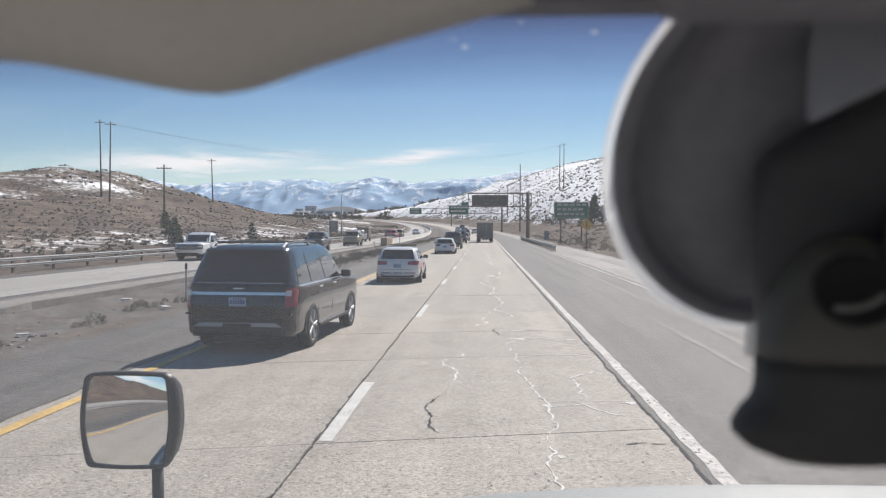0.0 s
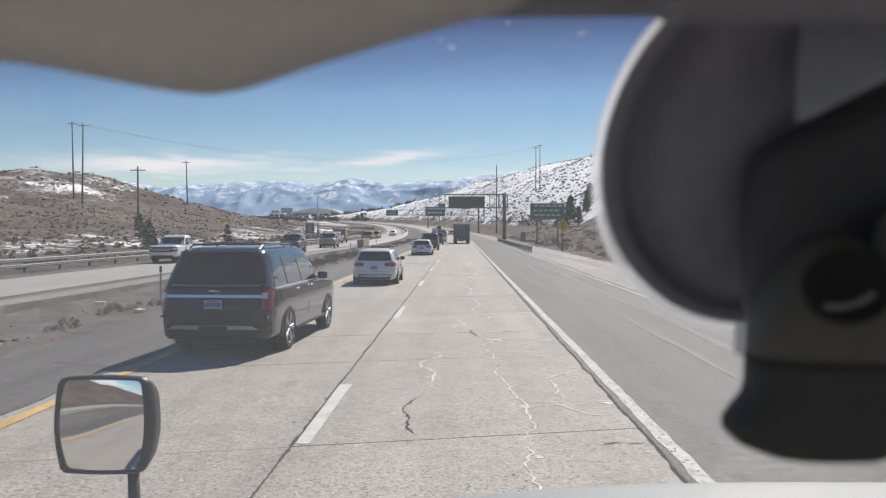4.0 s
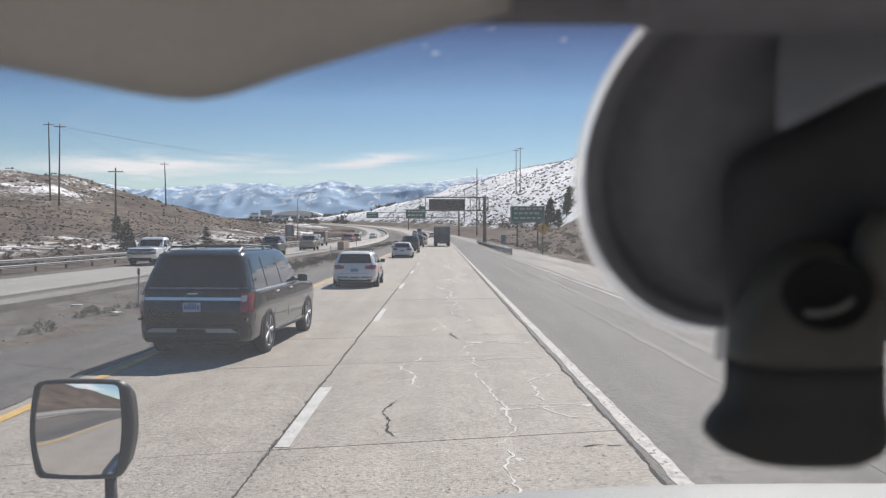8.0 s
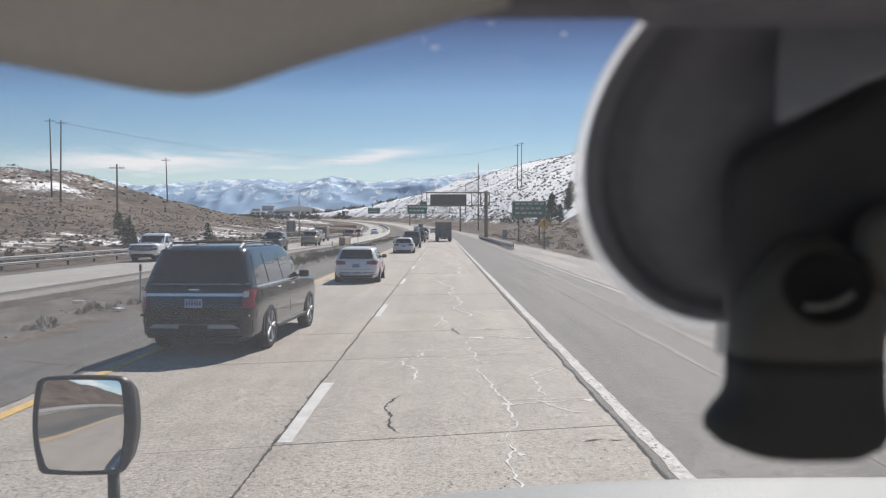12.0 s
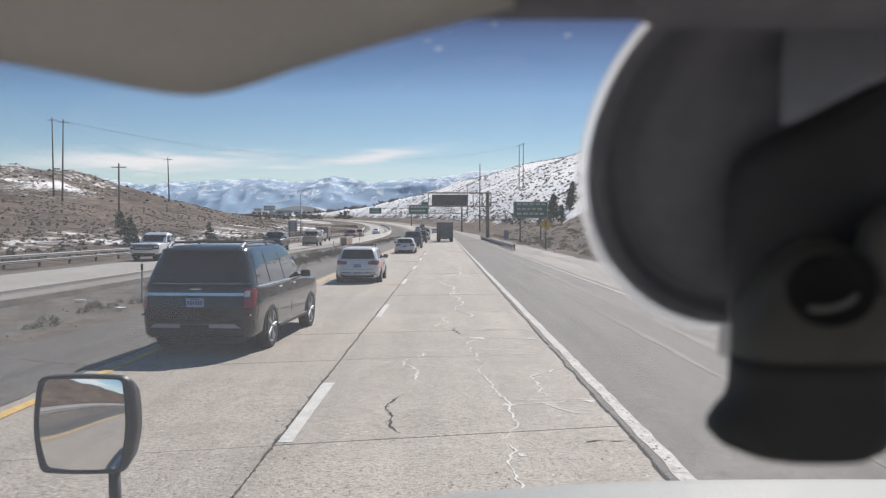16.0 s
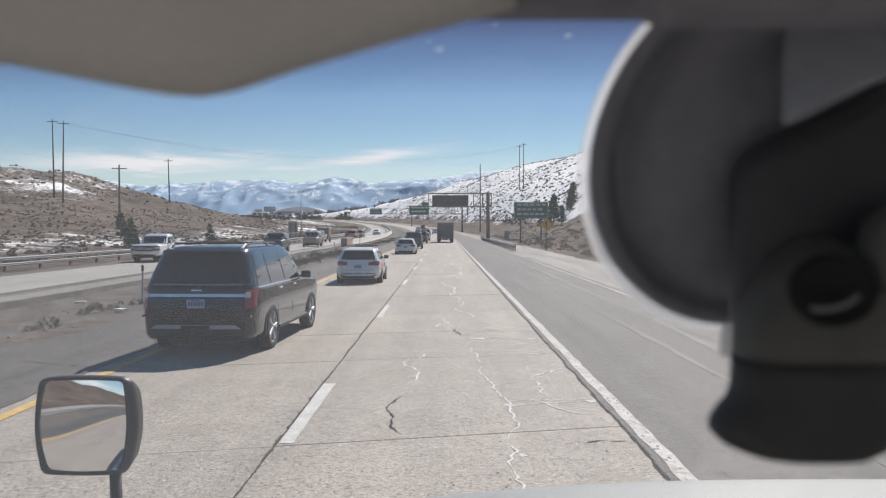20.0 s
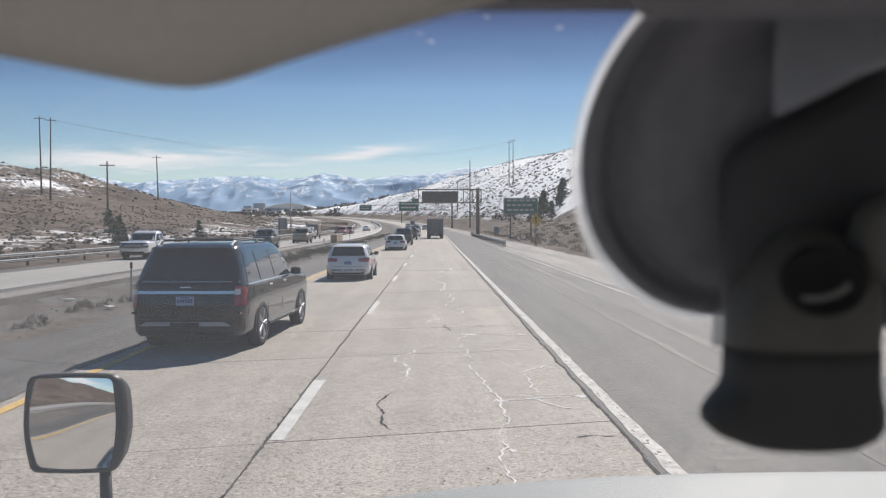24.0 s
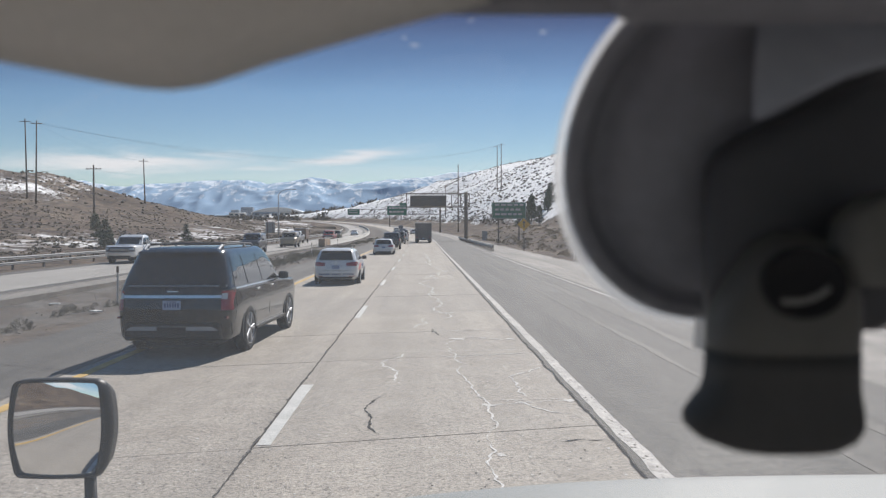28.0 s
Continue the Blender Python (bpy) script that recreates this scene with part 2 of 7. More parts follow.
    bp = n.new("ShaderNodeBump")
    bp.inputs["Strength"].default_value, bp.inputs["Distance"].default_value = 0.6, 0.08
    l.new(fine.outputs["Fac"], bp.inputs["Height"])
    l.new(bp.outputs["Normal"], b.inputs["Normal"])
    return m


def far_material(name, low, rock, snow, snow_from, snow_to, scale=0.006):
    """A far mountainside: rock and wood below, drifted snow in streaks above; the colours given carry the distance
    haze.
    """
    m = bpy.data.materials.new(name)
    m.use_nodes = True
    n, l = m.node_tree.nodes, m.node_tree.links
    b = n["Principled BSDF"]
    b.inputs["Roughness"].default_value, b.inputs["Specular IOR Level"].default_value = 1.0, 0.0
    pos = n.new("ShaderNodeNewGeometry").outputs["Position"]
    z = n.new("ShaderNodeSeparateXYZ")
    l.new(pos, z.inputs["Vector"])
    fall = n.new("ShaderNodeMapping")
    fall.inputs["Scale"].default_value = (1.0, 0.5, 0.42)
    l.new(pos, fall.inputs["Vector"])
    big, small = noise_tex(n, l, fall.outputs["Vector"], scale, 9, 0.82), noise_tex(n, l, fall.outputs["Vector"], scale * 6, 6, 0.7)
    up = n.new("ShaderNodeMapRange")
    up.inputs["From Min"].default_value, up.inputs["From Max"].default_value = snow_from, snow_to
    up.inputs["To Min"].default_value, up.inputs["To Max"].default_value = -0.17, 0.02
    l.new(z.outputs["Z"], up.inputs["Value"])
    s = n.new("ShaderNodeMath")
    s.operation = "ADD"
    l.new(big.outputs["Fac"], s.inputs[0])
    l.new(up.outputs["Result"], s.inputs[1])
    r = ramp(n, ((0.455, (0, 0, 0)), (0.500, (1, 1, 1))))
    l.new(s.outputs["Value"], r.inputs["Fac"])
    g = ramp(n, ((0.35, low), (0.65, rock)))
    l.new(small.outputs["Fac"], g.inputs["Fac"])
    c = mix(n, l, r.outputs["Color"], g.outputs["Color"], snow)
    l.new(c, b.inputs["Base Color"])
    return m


def glass_material(name, color, rough=0.02):
    """Dark vehicle glass."""
    m = bpy.data.materials.new(name)
    m.use_nodes = True
    b = m.node_tree.nodes["Principled BSDF"]
    b.inputs["Base Color"].default_value = (*color, 1)
    b.inputs["Roughness"].default_value, b.inputs["Specular IOR Level"].default_value = rough, 0.85
    return m


SLAB = concrete_material("worn_concrete", (0.350, 0.316, 0.275), 0.56)
OLD_SLAB = concrete_material("pale_concrete", (0.335, 0.318, 0.295), 0.3)
ASPHALT = concrete_material("weathered_asphalt", (0.111, 0.103, 0.094), 0.85, 0.26, 1.5, 0.20)
GRAVEL = concrete_material("packed_gravel", (0.225, 0.207, 0.188), 0.65, 0.30, 0.9, 0.22)
LAND = terrain_material()
WHITE_LINE = mat("worn_white_line", (0.41, 0.388, 0.36), 0.75, vary=0.5, scale=4.0, fine=22, bump=0.3)
DASH_WHITE = mat("white_lane_paint", (0.51, 0.505, 0.475), 0.75, vary=0.28, scale=3.0, fine=24, bump=0.3)
YELLOW_LINE = mat("worn_yellow_line", (0.50, 0.325, 0.10), 0.75, vary=0.4, scale=2.0, fine=20, bump=0.3)
EDGE_GAP = concrete_material("crumbled_dark_edge", (0.115, 0.106, 0.095), 0.8, 0.35, 3.0)
SEAL = mat("pale_crack_fill", (0.57, 0.55, 0.52), 0.8, vary=0.32, scale=5, fine=40)
CRACK = mat("open_crack", (0.055, 0.05, 0.046), 0.95, vary=0.3, scale=3, fine=40)
DEEP_GAP = mat("deep_dark_gap", (0.018, 0.017, 0.016), 0.95, vary=0.3, scale=3, fine=40)
RUBBER = mat("tyre_rubber", (0.018, 0.018, 0.018), 0.85, vary=0.2, fine=40)
DARK_PLASTIC = mat("black_moulded_plastic", (0.022, 0.022, 0.024), 0.5, vary=0.15, fine=120, bump=0.05)
WHITE_PAINT = mat("white_car_paint", (0.74, 0.745, 0.75), 0.28, vary=0.03, scale=1.2, fine=9, bump=0.0, coat=0.6)
BLACK_PAINT = mat("black_car_paint", (0.012, 0.013, 0.015), 0.2, vary=0.1, scale=1.2, fine=8, bump=0.0, coat=0.55, spec=0.35)
GREY_PAINT = mat("dark_grey_car_paint", (0.045, 0.05, 0.06), 0.28, vary=0.08, scale=1.2, fine=8, bump=0.0, coat=0.8)
SILVER_PAINT = mat("silver_car_paint", (0.42, 0.43, 0.44), 0.3, 0.4, vary=0.05, bump=0.0, coat=0.6)
TAN_PAINT = mat("tan_car_paint", (0.33, 0.28, 0.2), 0.32, 0.2, vary=0.05, bump=0.0, coat=0.6)
RED_PAINT = mat("faded_red_paint", (0.36, 0.05, 0.04), 0.4, vary=0.08, bump=0.0, coat=0.4)
TINTED = glass_material("tinted_glass", (0.010, 0.012, 0.014), 0.03)
CHROME = mat("brushed_chrome", (0.80, 0.79, 0.78), 0.30, 1.0, vary=0.05, bump=0.0)
ALLOY = mat("machined_alloy", (0.46, 0.47, 0.49), 0.6, 0.6, vary=0.08, bump=0.0)
RED_LENS = mat("red_lamp_lens", (0.31, 0.045, 0.065), 0.15, vary=0.15, scale=9, bump=0.0, coat=0.5)
CLEAR_LENS = mat("clear_lamp_lens", (0.62, 0.63, 0.65), 0.12, vary=0.1, scale=9, bump=0.0, coat=0.5)
PLATE = mat("plate_face", (0.36, 0.45, 0.62), 0.45, vary=0.05, bump=0.0)
PLATE_INK = mat("plate_ink", (0.05, 0.09, 0.22), 0.5, vary=0.05, bump=0.0)
GALVANISED = mat("galvanised_steel", (0.36, 0.36, 0.36), 0.66, 0.45, vary=0.2, scale=1.5, fine=30, bump=0.1)
RUST_STEEL = mat("weathered_steel", (0.17, 0.145, 0.125), 0.7, 0.4, vary=0.25, scale=3, fine=40)
POST_WOOD = mat("weathered_timber", (0.135, 0.105, 0.085), 0.9, vary=0.3, scale=2, fine=30, bump=0.4)
BARRIER = mat("cast_barrier_concrete", (0.56, 0.545, 0.51), 0.85, vary=0.16, scale=1.2, fine=20, bump=0.3)
SIGN_GREEN = mat("green_sign_sheeting", (0.014, 0.155, 0.095), 0.45, vary=0.06, bump=0.0)
SIGN_WHITE = mat("white_sign_legend", (0.5, 0.52, 0.5), 0.5, vary=0.03, bump=0.0)
SIGN_YELLOW = mat("yellow_sign_sheeting", (0.75, 0.40, 0.02), 0.45, vary=0.06, bump=0.0)
SIGN_BLACK = mat("black_sign_face", (0.035, 0.037, 0.04), 0.55, vary=0.1, bump=0.0)
SAGE = mat("grey_sagebrush", (0.24, 0.205, 0.155), 0.95, vary=0.35, scale=0.6, fine=6, bump=0.0)
DARK_SAGE = mat("dark_sagebrush", (0.135, 0.115, 0.092), 0.95, vary=0.35, scale=0.6, fine=6, bump=0.0)
WEED = mat("dead_grey_weed", (0.255, 0.232, 0.175), 0.95, vary=0.35, scale=0.8, fine=6, bump=0.0)
STRAW = mat("straw_grass", (0.34, 0.285, 0.20), 0.95, vary=0.35, scale=0.6, fine=6, bump=0.0)
PINE = mat("pine_needles", (0.065, 0.090, 0.055), 0.9, vary=0.4, scale=1.2, fine=8, bump=0.0)
BARK = mat("pine_bark", (0.075, 0.055, 0.04), 0.95, vary=0.3, scale=3, fine=20, bump=0.5)
ROCK = mat("basalt_rock", (0.17, 0.142, 0.118), 0.95, vary=0.35, scale=1.4, fine=9, bump=0.5)
STONE = mat("grey_broken_stone", (0.22, 0.205, 0.185), 0.95, vary=0.3, scale=3, fine=18, bump=0.5)
# distance haze is mixed into the base colours of both ranges
FAR_RANGE = far_material("snowy_haze_blue_range", (0.285, 0.415, 0.57), (0.36, 0.495, 0.64), (0.74, 0.81, 0.87), 60, 330, 0.019)
NEAR_RANGE = far_material("haze_tinted_foothill", (0.265, 0.37, 0.495), (0.335, 0.435, 0.55), (0.62, 0.70, 0.78), 20, 170, 0.018)
VISOR_CLOTH = mat("grey_visor_vinyl", (0.58, 0.55, 0.50), 0.85, vary=0.06, scale=9, fine=300, bump=0.1)
HEADLINER = mat("dark_headliner", (0.205, 0.20, 0.215), 0.9, vary=0.1, scale=6, fine=200)
DASH_GREY = mat("dark_grey_dashboard", (0.09, 0.088, 0.086), 0.7, vary=0.12, scale=6, fine=150)
# pale so the unseen cab lining bounces light onto visor and mount
TRIM_GREY = mat("pale_bounce_cab_trim", (0.70, 0.69, 0.67), 0.75, vary=0.1, scale=6, fine=150)
CAB_PAINT = mat("white_lorry_paint", (0.225, 0.236, 0.226), 0.62, vary=0.04, scale=1.5, fine=12, bump=0.0, coat=0.05)
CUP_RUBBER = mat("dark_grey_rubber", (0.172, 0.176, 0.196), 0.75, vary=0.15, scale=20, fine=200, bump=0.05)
CUP_BLACK = mat("black_lacquered_plastic", (0.045, 0.046, 0.050), 0.5, vary=0.1, scale=20, fine=200, bump=0.03)
LIP_HIGHLIGHT = mat("lip_highlight_grey", (0.16, 0.16, 0.15), 0.6, vary=0.2, scale=60, fine=300)
# paler slate that paints the sky's reflection on the mount
SHEEN_GREY = mat("sky_sheen_grey", (0.25, 0.265, 0.296), 0.5, vary=0.1, scale=20, fine=200, bump=0.02)
NECK_RUBBER = mat("dull_dark_rubber", (0.086, 0.084, 0.075), 0.6, vary=0.15, scale=20, fine=200, bump=0.05)
FOOT_RUBBER = mat("darker_foot_rubber", (0.046, 0.046, 0.044), 0.75, vary=0.15, scale=20, fine=200, bump=0.05)
# near-black that paints the shade inside the mount's socket
CAVITY_SHADE = mat("cavity_shade_black", (0.010, 0.010, 0.011), 0.9, vary=0.2, scale=20, fine=200, bump=0.0)
CUP_RIM = bpy.data.materials.new("translucent_cup_rim")
CUP_RIM.use_nodes = True
rn, rl = CUP_RIM.node_tree.nodes, CUP_RIM.node_tree.links
milk, skin, blend = rn.new("ShaderNodeBsdfTranslucent"), rn["Principled BSDF"], rn.new("ShaderNodeMixShader")
milk.inputs["Color"].default_value = (0.68, 0.69, 0.69, 1)
skin.inputs["Base Color"].default_value, skin.inputs["Roughness"].default_value = (0.6, 0.6, 0.61, 1), 0.3
blend.inputs["Fac"].default_value = 0.9
rl.new(skin.outputs["BSDF"], blend.inputs[1])
rl.new(milk.outputs["BSDF"], blend.inputs[2])
thin, veil_ = rn.new("ShaderNodeBsdfTransparent"), rn.new("ShaderNodeMixShader")
thin.inputs["Color"].default_value = (0.93, 0.94, 0.95, 1)
veil_.inputs["Fac"].default_value = 0.52
rl.new(blend.outputs["Shader"], veil_.inputs[1])
rl.new(thin.outputs["BSDF"], veil_.inputs[2])
rl.new(veil_.outputs["Shader"], rn["Material Output"].inputs["Surface"])
MIRROR = mat("silvered_mirror", (0.86, 0.87, 0.88), 0.01, 1.0, vary=0.01, bump=0.0)
WALL_PALE = mat("pale_render_wall", (0.52, 0.50, 0.47), 0.9, vary=0.1, scale=0.1, fine=1, bump=0.0)
WALL_BLUE = mat("blue_metal_cladding", (0.12, 0.19, 0.27), 0.6, vary=0.1, scale=0.1, fine=1, bump=0.0)
ROOF_WHITE = mat("white_metal_roof", (0.72, 0.73, 0.75), 0.6, vary=0.06, scale=0.1, fine=1, bump=0.0)
WALL_GREY = mat("grey_tower_wall", (0.24, 0.28, 0.33), 0.8, vary=0.1, scale=0.1, fine=1, bump=0.0)
WINDOW_DARK = mat("dark_window_glass", (0.05, 0.065, 0.085), 0.2, vary=0.1, bump=0.0)

# ---------------------------------------------------------------- building helpers
def part(name, bm, material, parent=None, label="", smooth=False):
    """Links a bmesh (or a mesh) as one mesh object under a thing or a part."""
    if isinstance(bm, bmesh.types.BMesh):
        me = bpy.data.meshes.new(name)
        bm.to_mesh(me)
        bm.free()
    else:
        me = bm
    if not me.materials:
        me.materials.append(material)
    if smooth:
        me.shade_smooth()
    ob = new(name, me)
    ob.parent = parent
    if label:
        ob["label"] = label
    return ob


def empty(name, m=Matrix()):
    ob = new(name)
    ob.empty_display_size = 0.2
    ob.matrix_basis = m
    return ob


def mesh_of(name, verts, faces, material=None):
    me = bpy.data.meshes.new(name)
    me.from_pydata([tuple(v) for v in verts], [], [tuple(f) for f in faces])
    me.update()
    if material:
        me.materials.append(material)
    return me


def box(x0, x1, y0, y1, z0, z1, bevel=0.0, bm=None):
    """A box, added to bm when one is given; bevel rounds its edges."""
    own = bmesh.new()
    bmesh.ops.create_cube(own, size=1.0, matrix=Matrix.Translation(((x0 + x1) / 2, (y0 + y1) / 2, (z0 + z1) / 2)) @ Matrix.Diagonal((abs(x1 - x0), abs(y1 - y0), abs(z1 - z0), 1)))
    if bevel:
        bmesh.ops.bevel(own, geom=own.edges[:], offset=bevel, segments=2, affect="EDGES", profile=0.5)
    if bm is None:
        return own
    me = bpy.data.meshes.new("t")
    own.to_mesh(me)
    own.free()
    bm.from_mesh(me)
    bpy.data.meshes.remove(me)
    return bm


def rod(a, b, r0, r1=None, sides=8, bm=None):
    """A straight tapered rod from a to b."""
    bm = bm or bmesh.new()
    a, b = Vector(a), Vector(b)
    d = b - a
    m = Matrix.Translation((a + b) / 2) @ d.to_track_quat("Z", "Y").to_matrix().to_4x4()
    bmesh.ops.create_cone(bm, cap_ends=True, segments=sides, radius1=r0, radius2=r0 if r1 is None else r1, depth=d.length, matrix=m)
    return bm


def lathe(profile, sides=24, axis="X", bm=None):
    """A turned solid: profile of (along the axis, radius)."""
    bm = bm or bmesh.new()
    rings = []
    for s, r in profile:
        ring = []
        for i in range(sides):
            a = 2 * math.pi * i / sides
            c = (s, r * math.cos(a), r * math.sin(a)) if axis == "X" else (r * math.cos(a), r * math.sin(a), s) if axis == "Z" else (r * math.cos(a), s, r * math.sin(a))
            ring.append(bm.verts.new(c))
        rings.append(ring)
    for p, q in zip(rings, rings[1:]):
        for i in range(sides):
            bm.faces.new((p[i], p[(i + 1) % sides], q[(i + 1) % sides], q[i]))
    if profile[0][1] > 1e-4:
        bm.faces.new(rings[0][::-1])
    if profile[-1][1] > 1e-4:
        bm.faces.new(rings[-1])
    bmesh.ops.recalc_face_normals(bm, faces=bm.faces[:])
    return bm


def tube(pts, r, sides=8, bm=None):
    """A bent rod through points, as one skin."""
    bm = bm or bmesh.new()
    pts = [Vector(q) for q in pts]
    rings = []
    for i, q in enumerate(pts):
        d = (pts[min(i + 1, len(pts) - 1)] - pts[max(i - 1, 0)]).normalized()
        a = d.orthogonal().normalized() if not rings else (side_ - d * side_.dot(d)).normalized()
        side_ = a
        b = d.cross(a)
        rings.append([bm.verts.new(q + (a * math.cos(2 * math.pi * k / sides) + b * math.sin(2 * math.pi * k / sides)) * r) for k in range(sides)])
    for m_, n_ in zip(rings, rings[1:]):
        for k in range(sides):
            bm.faces.new((m_[k], m_[(k + 1) % sides], n_[(k + 1) % sides], n_[k]))
    bm.faces.new(rings[0][::-1])
    bm.faces.new(rings[-1])
    return bm


def smooth01(v):
    v = np.clip(v, 0.0, 1.0)
    return v * v * (3 - 2 * v)


def rough(x, y, wave, seed=0.0):
    """Value noise of about -1 to 1 with the given wavelength; works on arrays."""
    x, y = np.asarray(x, float) / wave + seed * 17.3, np.asarray(y, float) / wave - seed * 9.1
    xi, yi = np.floor(x), np.floor(y)
    fx, fy = x - xi, y - yi
    fx, fy = fx * fx * (3 - 2 * fx), fy * fy * (3 - 2 * fy)

    def h(i, j):
        v = np.sin(i * 127.1 + j * 311.7 + 0.5) * 43758.5453
        return (v - np.floor(v)) * 2 - 1
    return (h(xi, yi) * (1 - fx) + h(xi + 1, yi) * fx) * (1 - fy) + (h(xi, yi + 1) * (1 - fx) + h(xi + 1, yi + 1) * fx) * fy


def fractal(x, y, wave, octaves=4, seed=0.0):
    return sum(rough(x, y, wave / 2 ** k, seed + k) / 2 ** k for k in range(octaves))


# ---------------------------------------------------------------- the lie of the land
RADIUS = 2300.0      # of the far left-hand bend


def bend(y):
    """Sideways shift of the roads at y: straight first, then bearing left."""
    y = np.asarray(y, float)
    d = np.clip(y - 130.0, 0, 900)
    return -(d * d) / (2 * RADIUS) - np.clip(y - 1030.0, 0, None) * 900 / RADIUS


def grade(y):
    """Height of the carriageway at y: level, then rising gently beyond the dip."""
    y = np.minimum(np.asarray(y, float), 1500.0)
    f = lambda t: 0.010 * ((t - 220) + np.sqrt((t - 220) ** 2 + 120.0 ** 2))
    return np.where(y > 0, f(y) - f(0.0), 0.0)


def left_hill(u, y):
    d = -24.5 - u
    tall = 11.0 + 5.7 * smooth01((y - 120) / 170)
    run = smooth01(d / 118.0)
    fall = 1 - smooth01((y - 262) / 205 + 0.0012 * (d - 90))
    low = 0.62 + 0.38 * smooth01((y + 40) / 260)
    second = 9.0 * smooth01((d - 40) / 160) * smooth01((y - 380) / 160) * (1 - smooth01((y - 760) / 260))
    cutting = 10.0 * smooth01((-y - 12) / 30) * smooth01(d / 26.0)
    return np.where(d > 0, tall * run * fall * low + second + cutting, 0.0)


def right_hill(u, y):
    d = u - 12.0
    bank = 2.6 * smooth01(d / 9.0) * (0.75 + 0.25 * rough(u, y, 30.0, 4))
    top = 57.0 * (1 - 0.78 * smooth01((y - 590) / 360)) * (1 - smooth01((y - 820) / 480))
    slope = 0.66 * np.clip(u - 26.0, 0, None)
    near = smooth01((y + 60) / 220)
    h = top * (1 - np.exp(-slope / np.maximum(top, 1))) * 1.12 * (0.35 + 0.65 * near)
    return np.where(d > 0, bank + h, 0.0)


def land(u, y):
    """Height of the ground in road coordinates (u across, y along)."""
    u, y = np.asarray(u, float), np.asarray(y, float)
    z = grade(y)
    away_l, away_r = smooth01((-24.0 - u) / 14.0), smooth01((u - 11.0) / 8.0)
    off = np.maximum(away_l, away_r)
    z = z + left_hill(u, y) + right_hill(u, y)
    hill = np.clip((left_hill(u, y) + right_hill(u, y)) / 12.0, 0, 1)
    z = z + off * (0.25 * fractal(u, y, 9.0, 3, 2) + hill * (1.9 * fractal(u, y, 46.0, 4, 1) + 0.3 * fractal(u, y, 7.0, 2, 5)))
    crag = np.exp(-(((u + 118) / 30) ** 2 + ((y - 262) / 24) ** 2))
    z = z + 3.2 * crag * (1 + 0.5 * rough(u, y, 6.0, 7))
    # the beds of the two carriageways and the hollow between them
    z = z - 0.22 * (1 - smooth01((np.abs(u + 1.6) - 3.6) / 0.3)) - 0.22 * (1 - smooth01((np.abs(u + 17.3) - 4.6) / 0.3))
    z = z - 0.20 * (1 - smooth01((np.abs(u - 5.9) - 4.0) / 0.8)) - 0.16 * (1 - smooth01(np.abs(u + 6.7) / 1.5))
    median = np.exp(-(((u + 10.6) / 1.7) ** 2))
    z = z - 0.14 * median + 0.05 * median * rough(u, y, 2.3, 8) + 0.04 * median * rough(u, y, 0.8, 9)
    return z


def place(u, y, lift=0.0):
    """A point on the ground, in the world."""
    return Vector((float(u + bend(y)), float(y), float(land(u, y)) + lift))


def spread(stops):
    """Grid lines between (position, step) stops."""
    out = []
    for (a, s), (b, _) in zip(stops, stops[1:]):
        k = max(1, round(abs(b - a) / s))
        out += [a + (b - a) * i / k for i in range(k)]
    return np.array(out + [stops[-1][0]])


us = spread([(-2600, 300), (-900, 80), (-420, 20), (-220, 6), (-60, 2.5), (-26, 0.9), (-20, 1.2), (-13, 0.35), (-5, 0.6), (2.0, 0.5), (12, 0.8), (24, 2.2), (90, 5), (220, 16), (480, 80), (1100, 300), (2600, 300)])
ys = spread([(-900, 60), (-260, 14), (-40, 4), (0, 1.2), (60, 2.5), (140, 4), (520, 9), (1000, 40), (2200, 150), (4700, 200)])
U, Y = np.meshgrid(us, ys)
Z = land(U, Y)
X = U + bend(Y)
nu, ny = len(us), len(ys)
grid = np.arange(nu * ny).reshape(ny, nu)
faces = np.stack([grid[:-1, :-1], grid[:-1, 1:], grid[1:, 1:], grid[1:, :-1]], -1).reshape(-1, 4)
ground_mesh = mesh_of("ground", np.stack([X, Y, Z], -1).reshape(-1, 3), faces, LAND)
ground_mesh.shade_smooth()
right_side = smooth01((U - 17) / 14) * smooth01((Y - 40) / 90)
left_far = smooth01((-30 - U) / 10)
plain = smooth01((Y - 520) / 260)
cover = 0.33 + 0.295 * right_side + 0.19 * left_far * smooth01((80 + U) / 50) + 0.15 * left_far * smooth01((-U - 60) / 60) + 0.03 * plain
cover -= 0.10 * np.exp(-(((U - 24) / 14) ** 2)) + 0.2 * (np.abs(U + 6) < 20)
cover += 0.20 * np.exp(-(((U - 12.0) / 0.9) ** 2)) * smooth01((Y - 18) / 10) * (1 - smooth01((Y - 75) / 30))
cover = np.where(Y < -5, np.minimum(cover, 0.36), cover)
stony = np.clip(np.exp(-((np.abs(U + 6.0) / 15.5) ** 8)), 0, 1) * 0.85
for key, field in (("snow_cover", cover), ("gravel", stony)):
    a = ground_mesh.attributes.new(key, "FLOAT", "POINT")
    a.data.foreach_set("value", field.astype(np.float32).reshape(-1))
ground = tagged(new("ground", ground_mesh), "dry brown rangeland with patches of old snow", "ground", kind="structure")


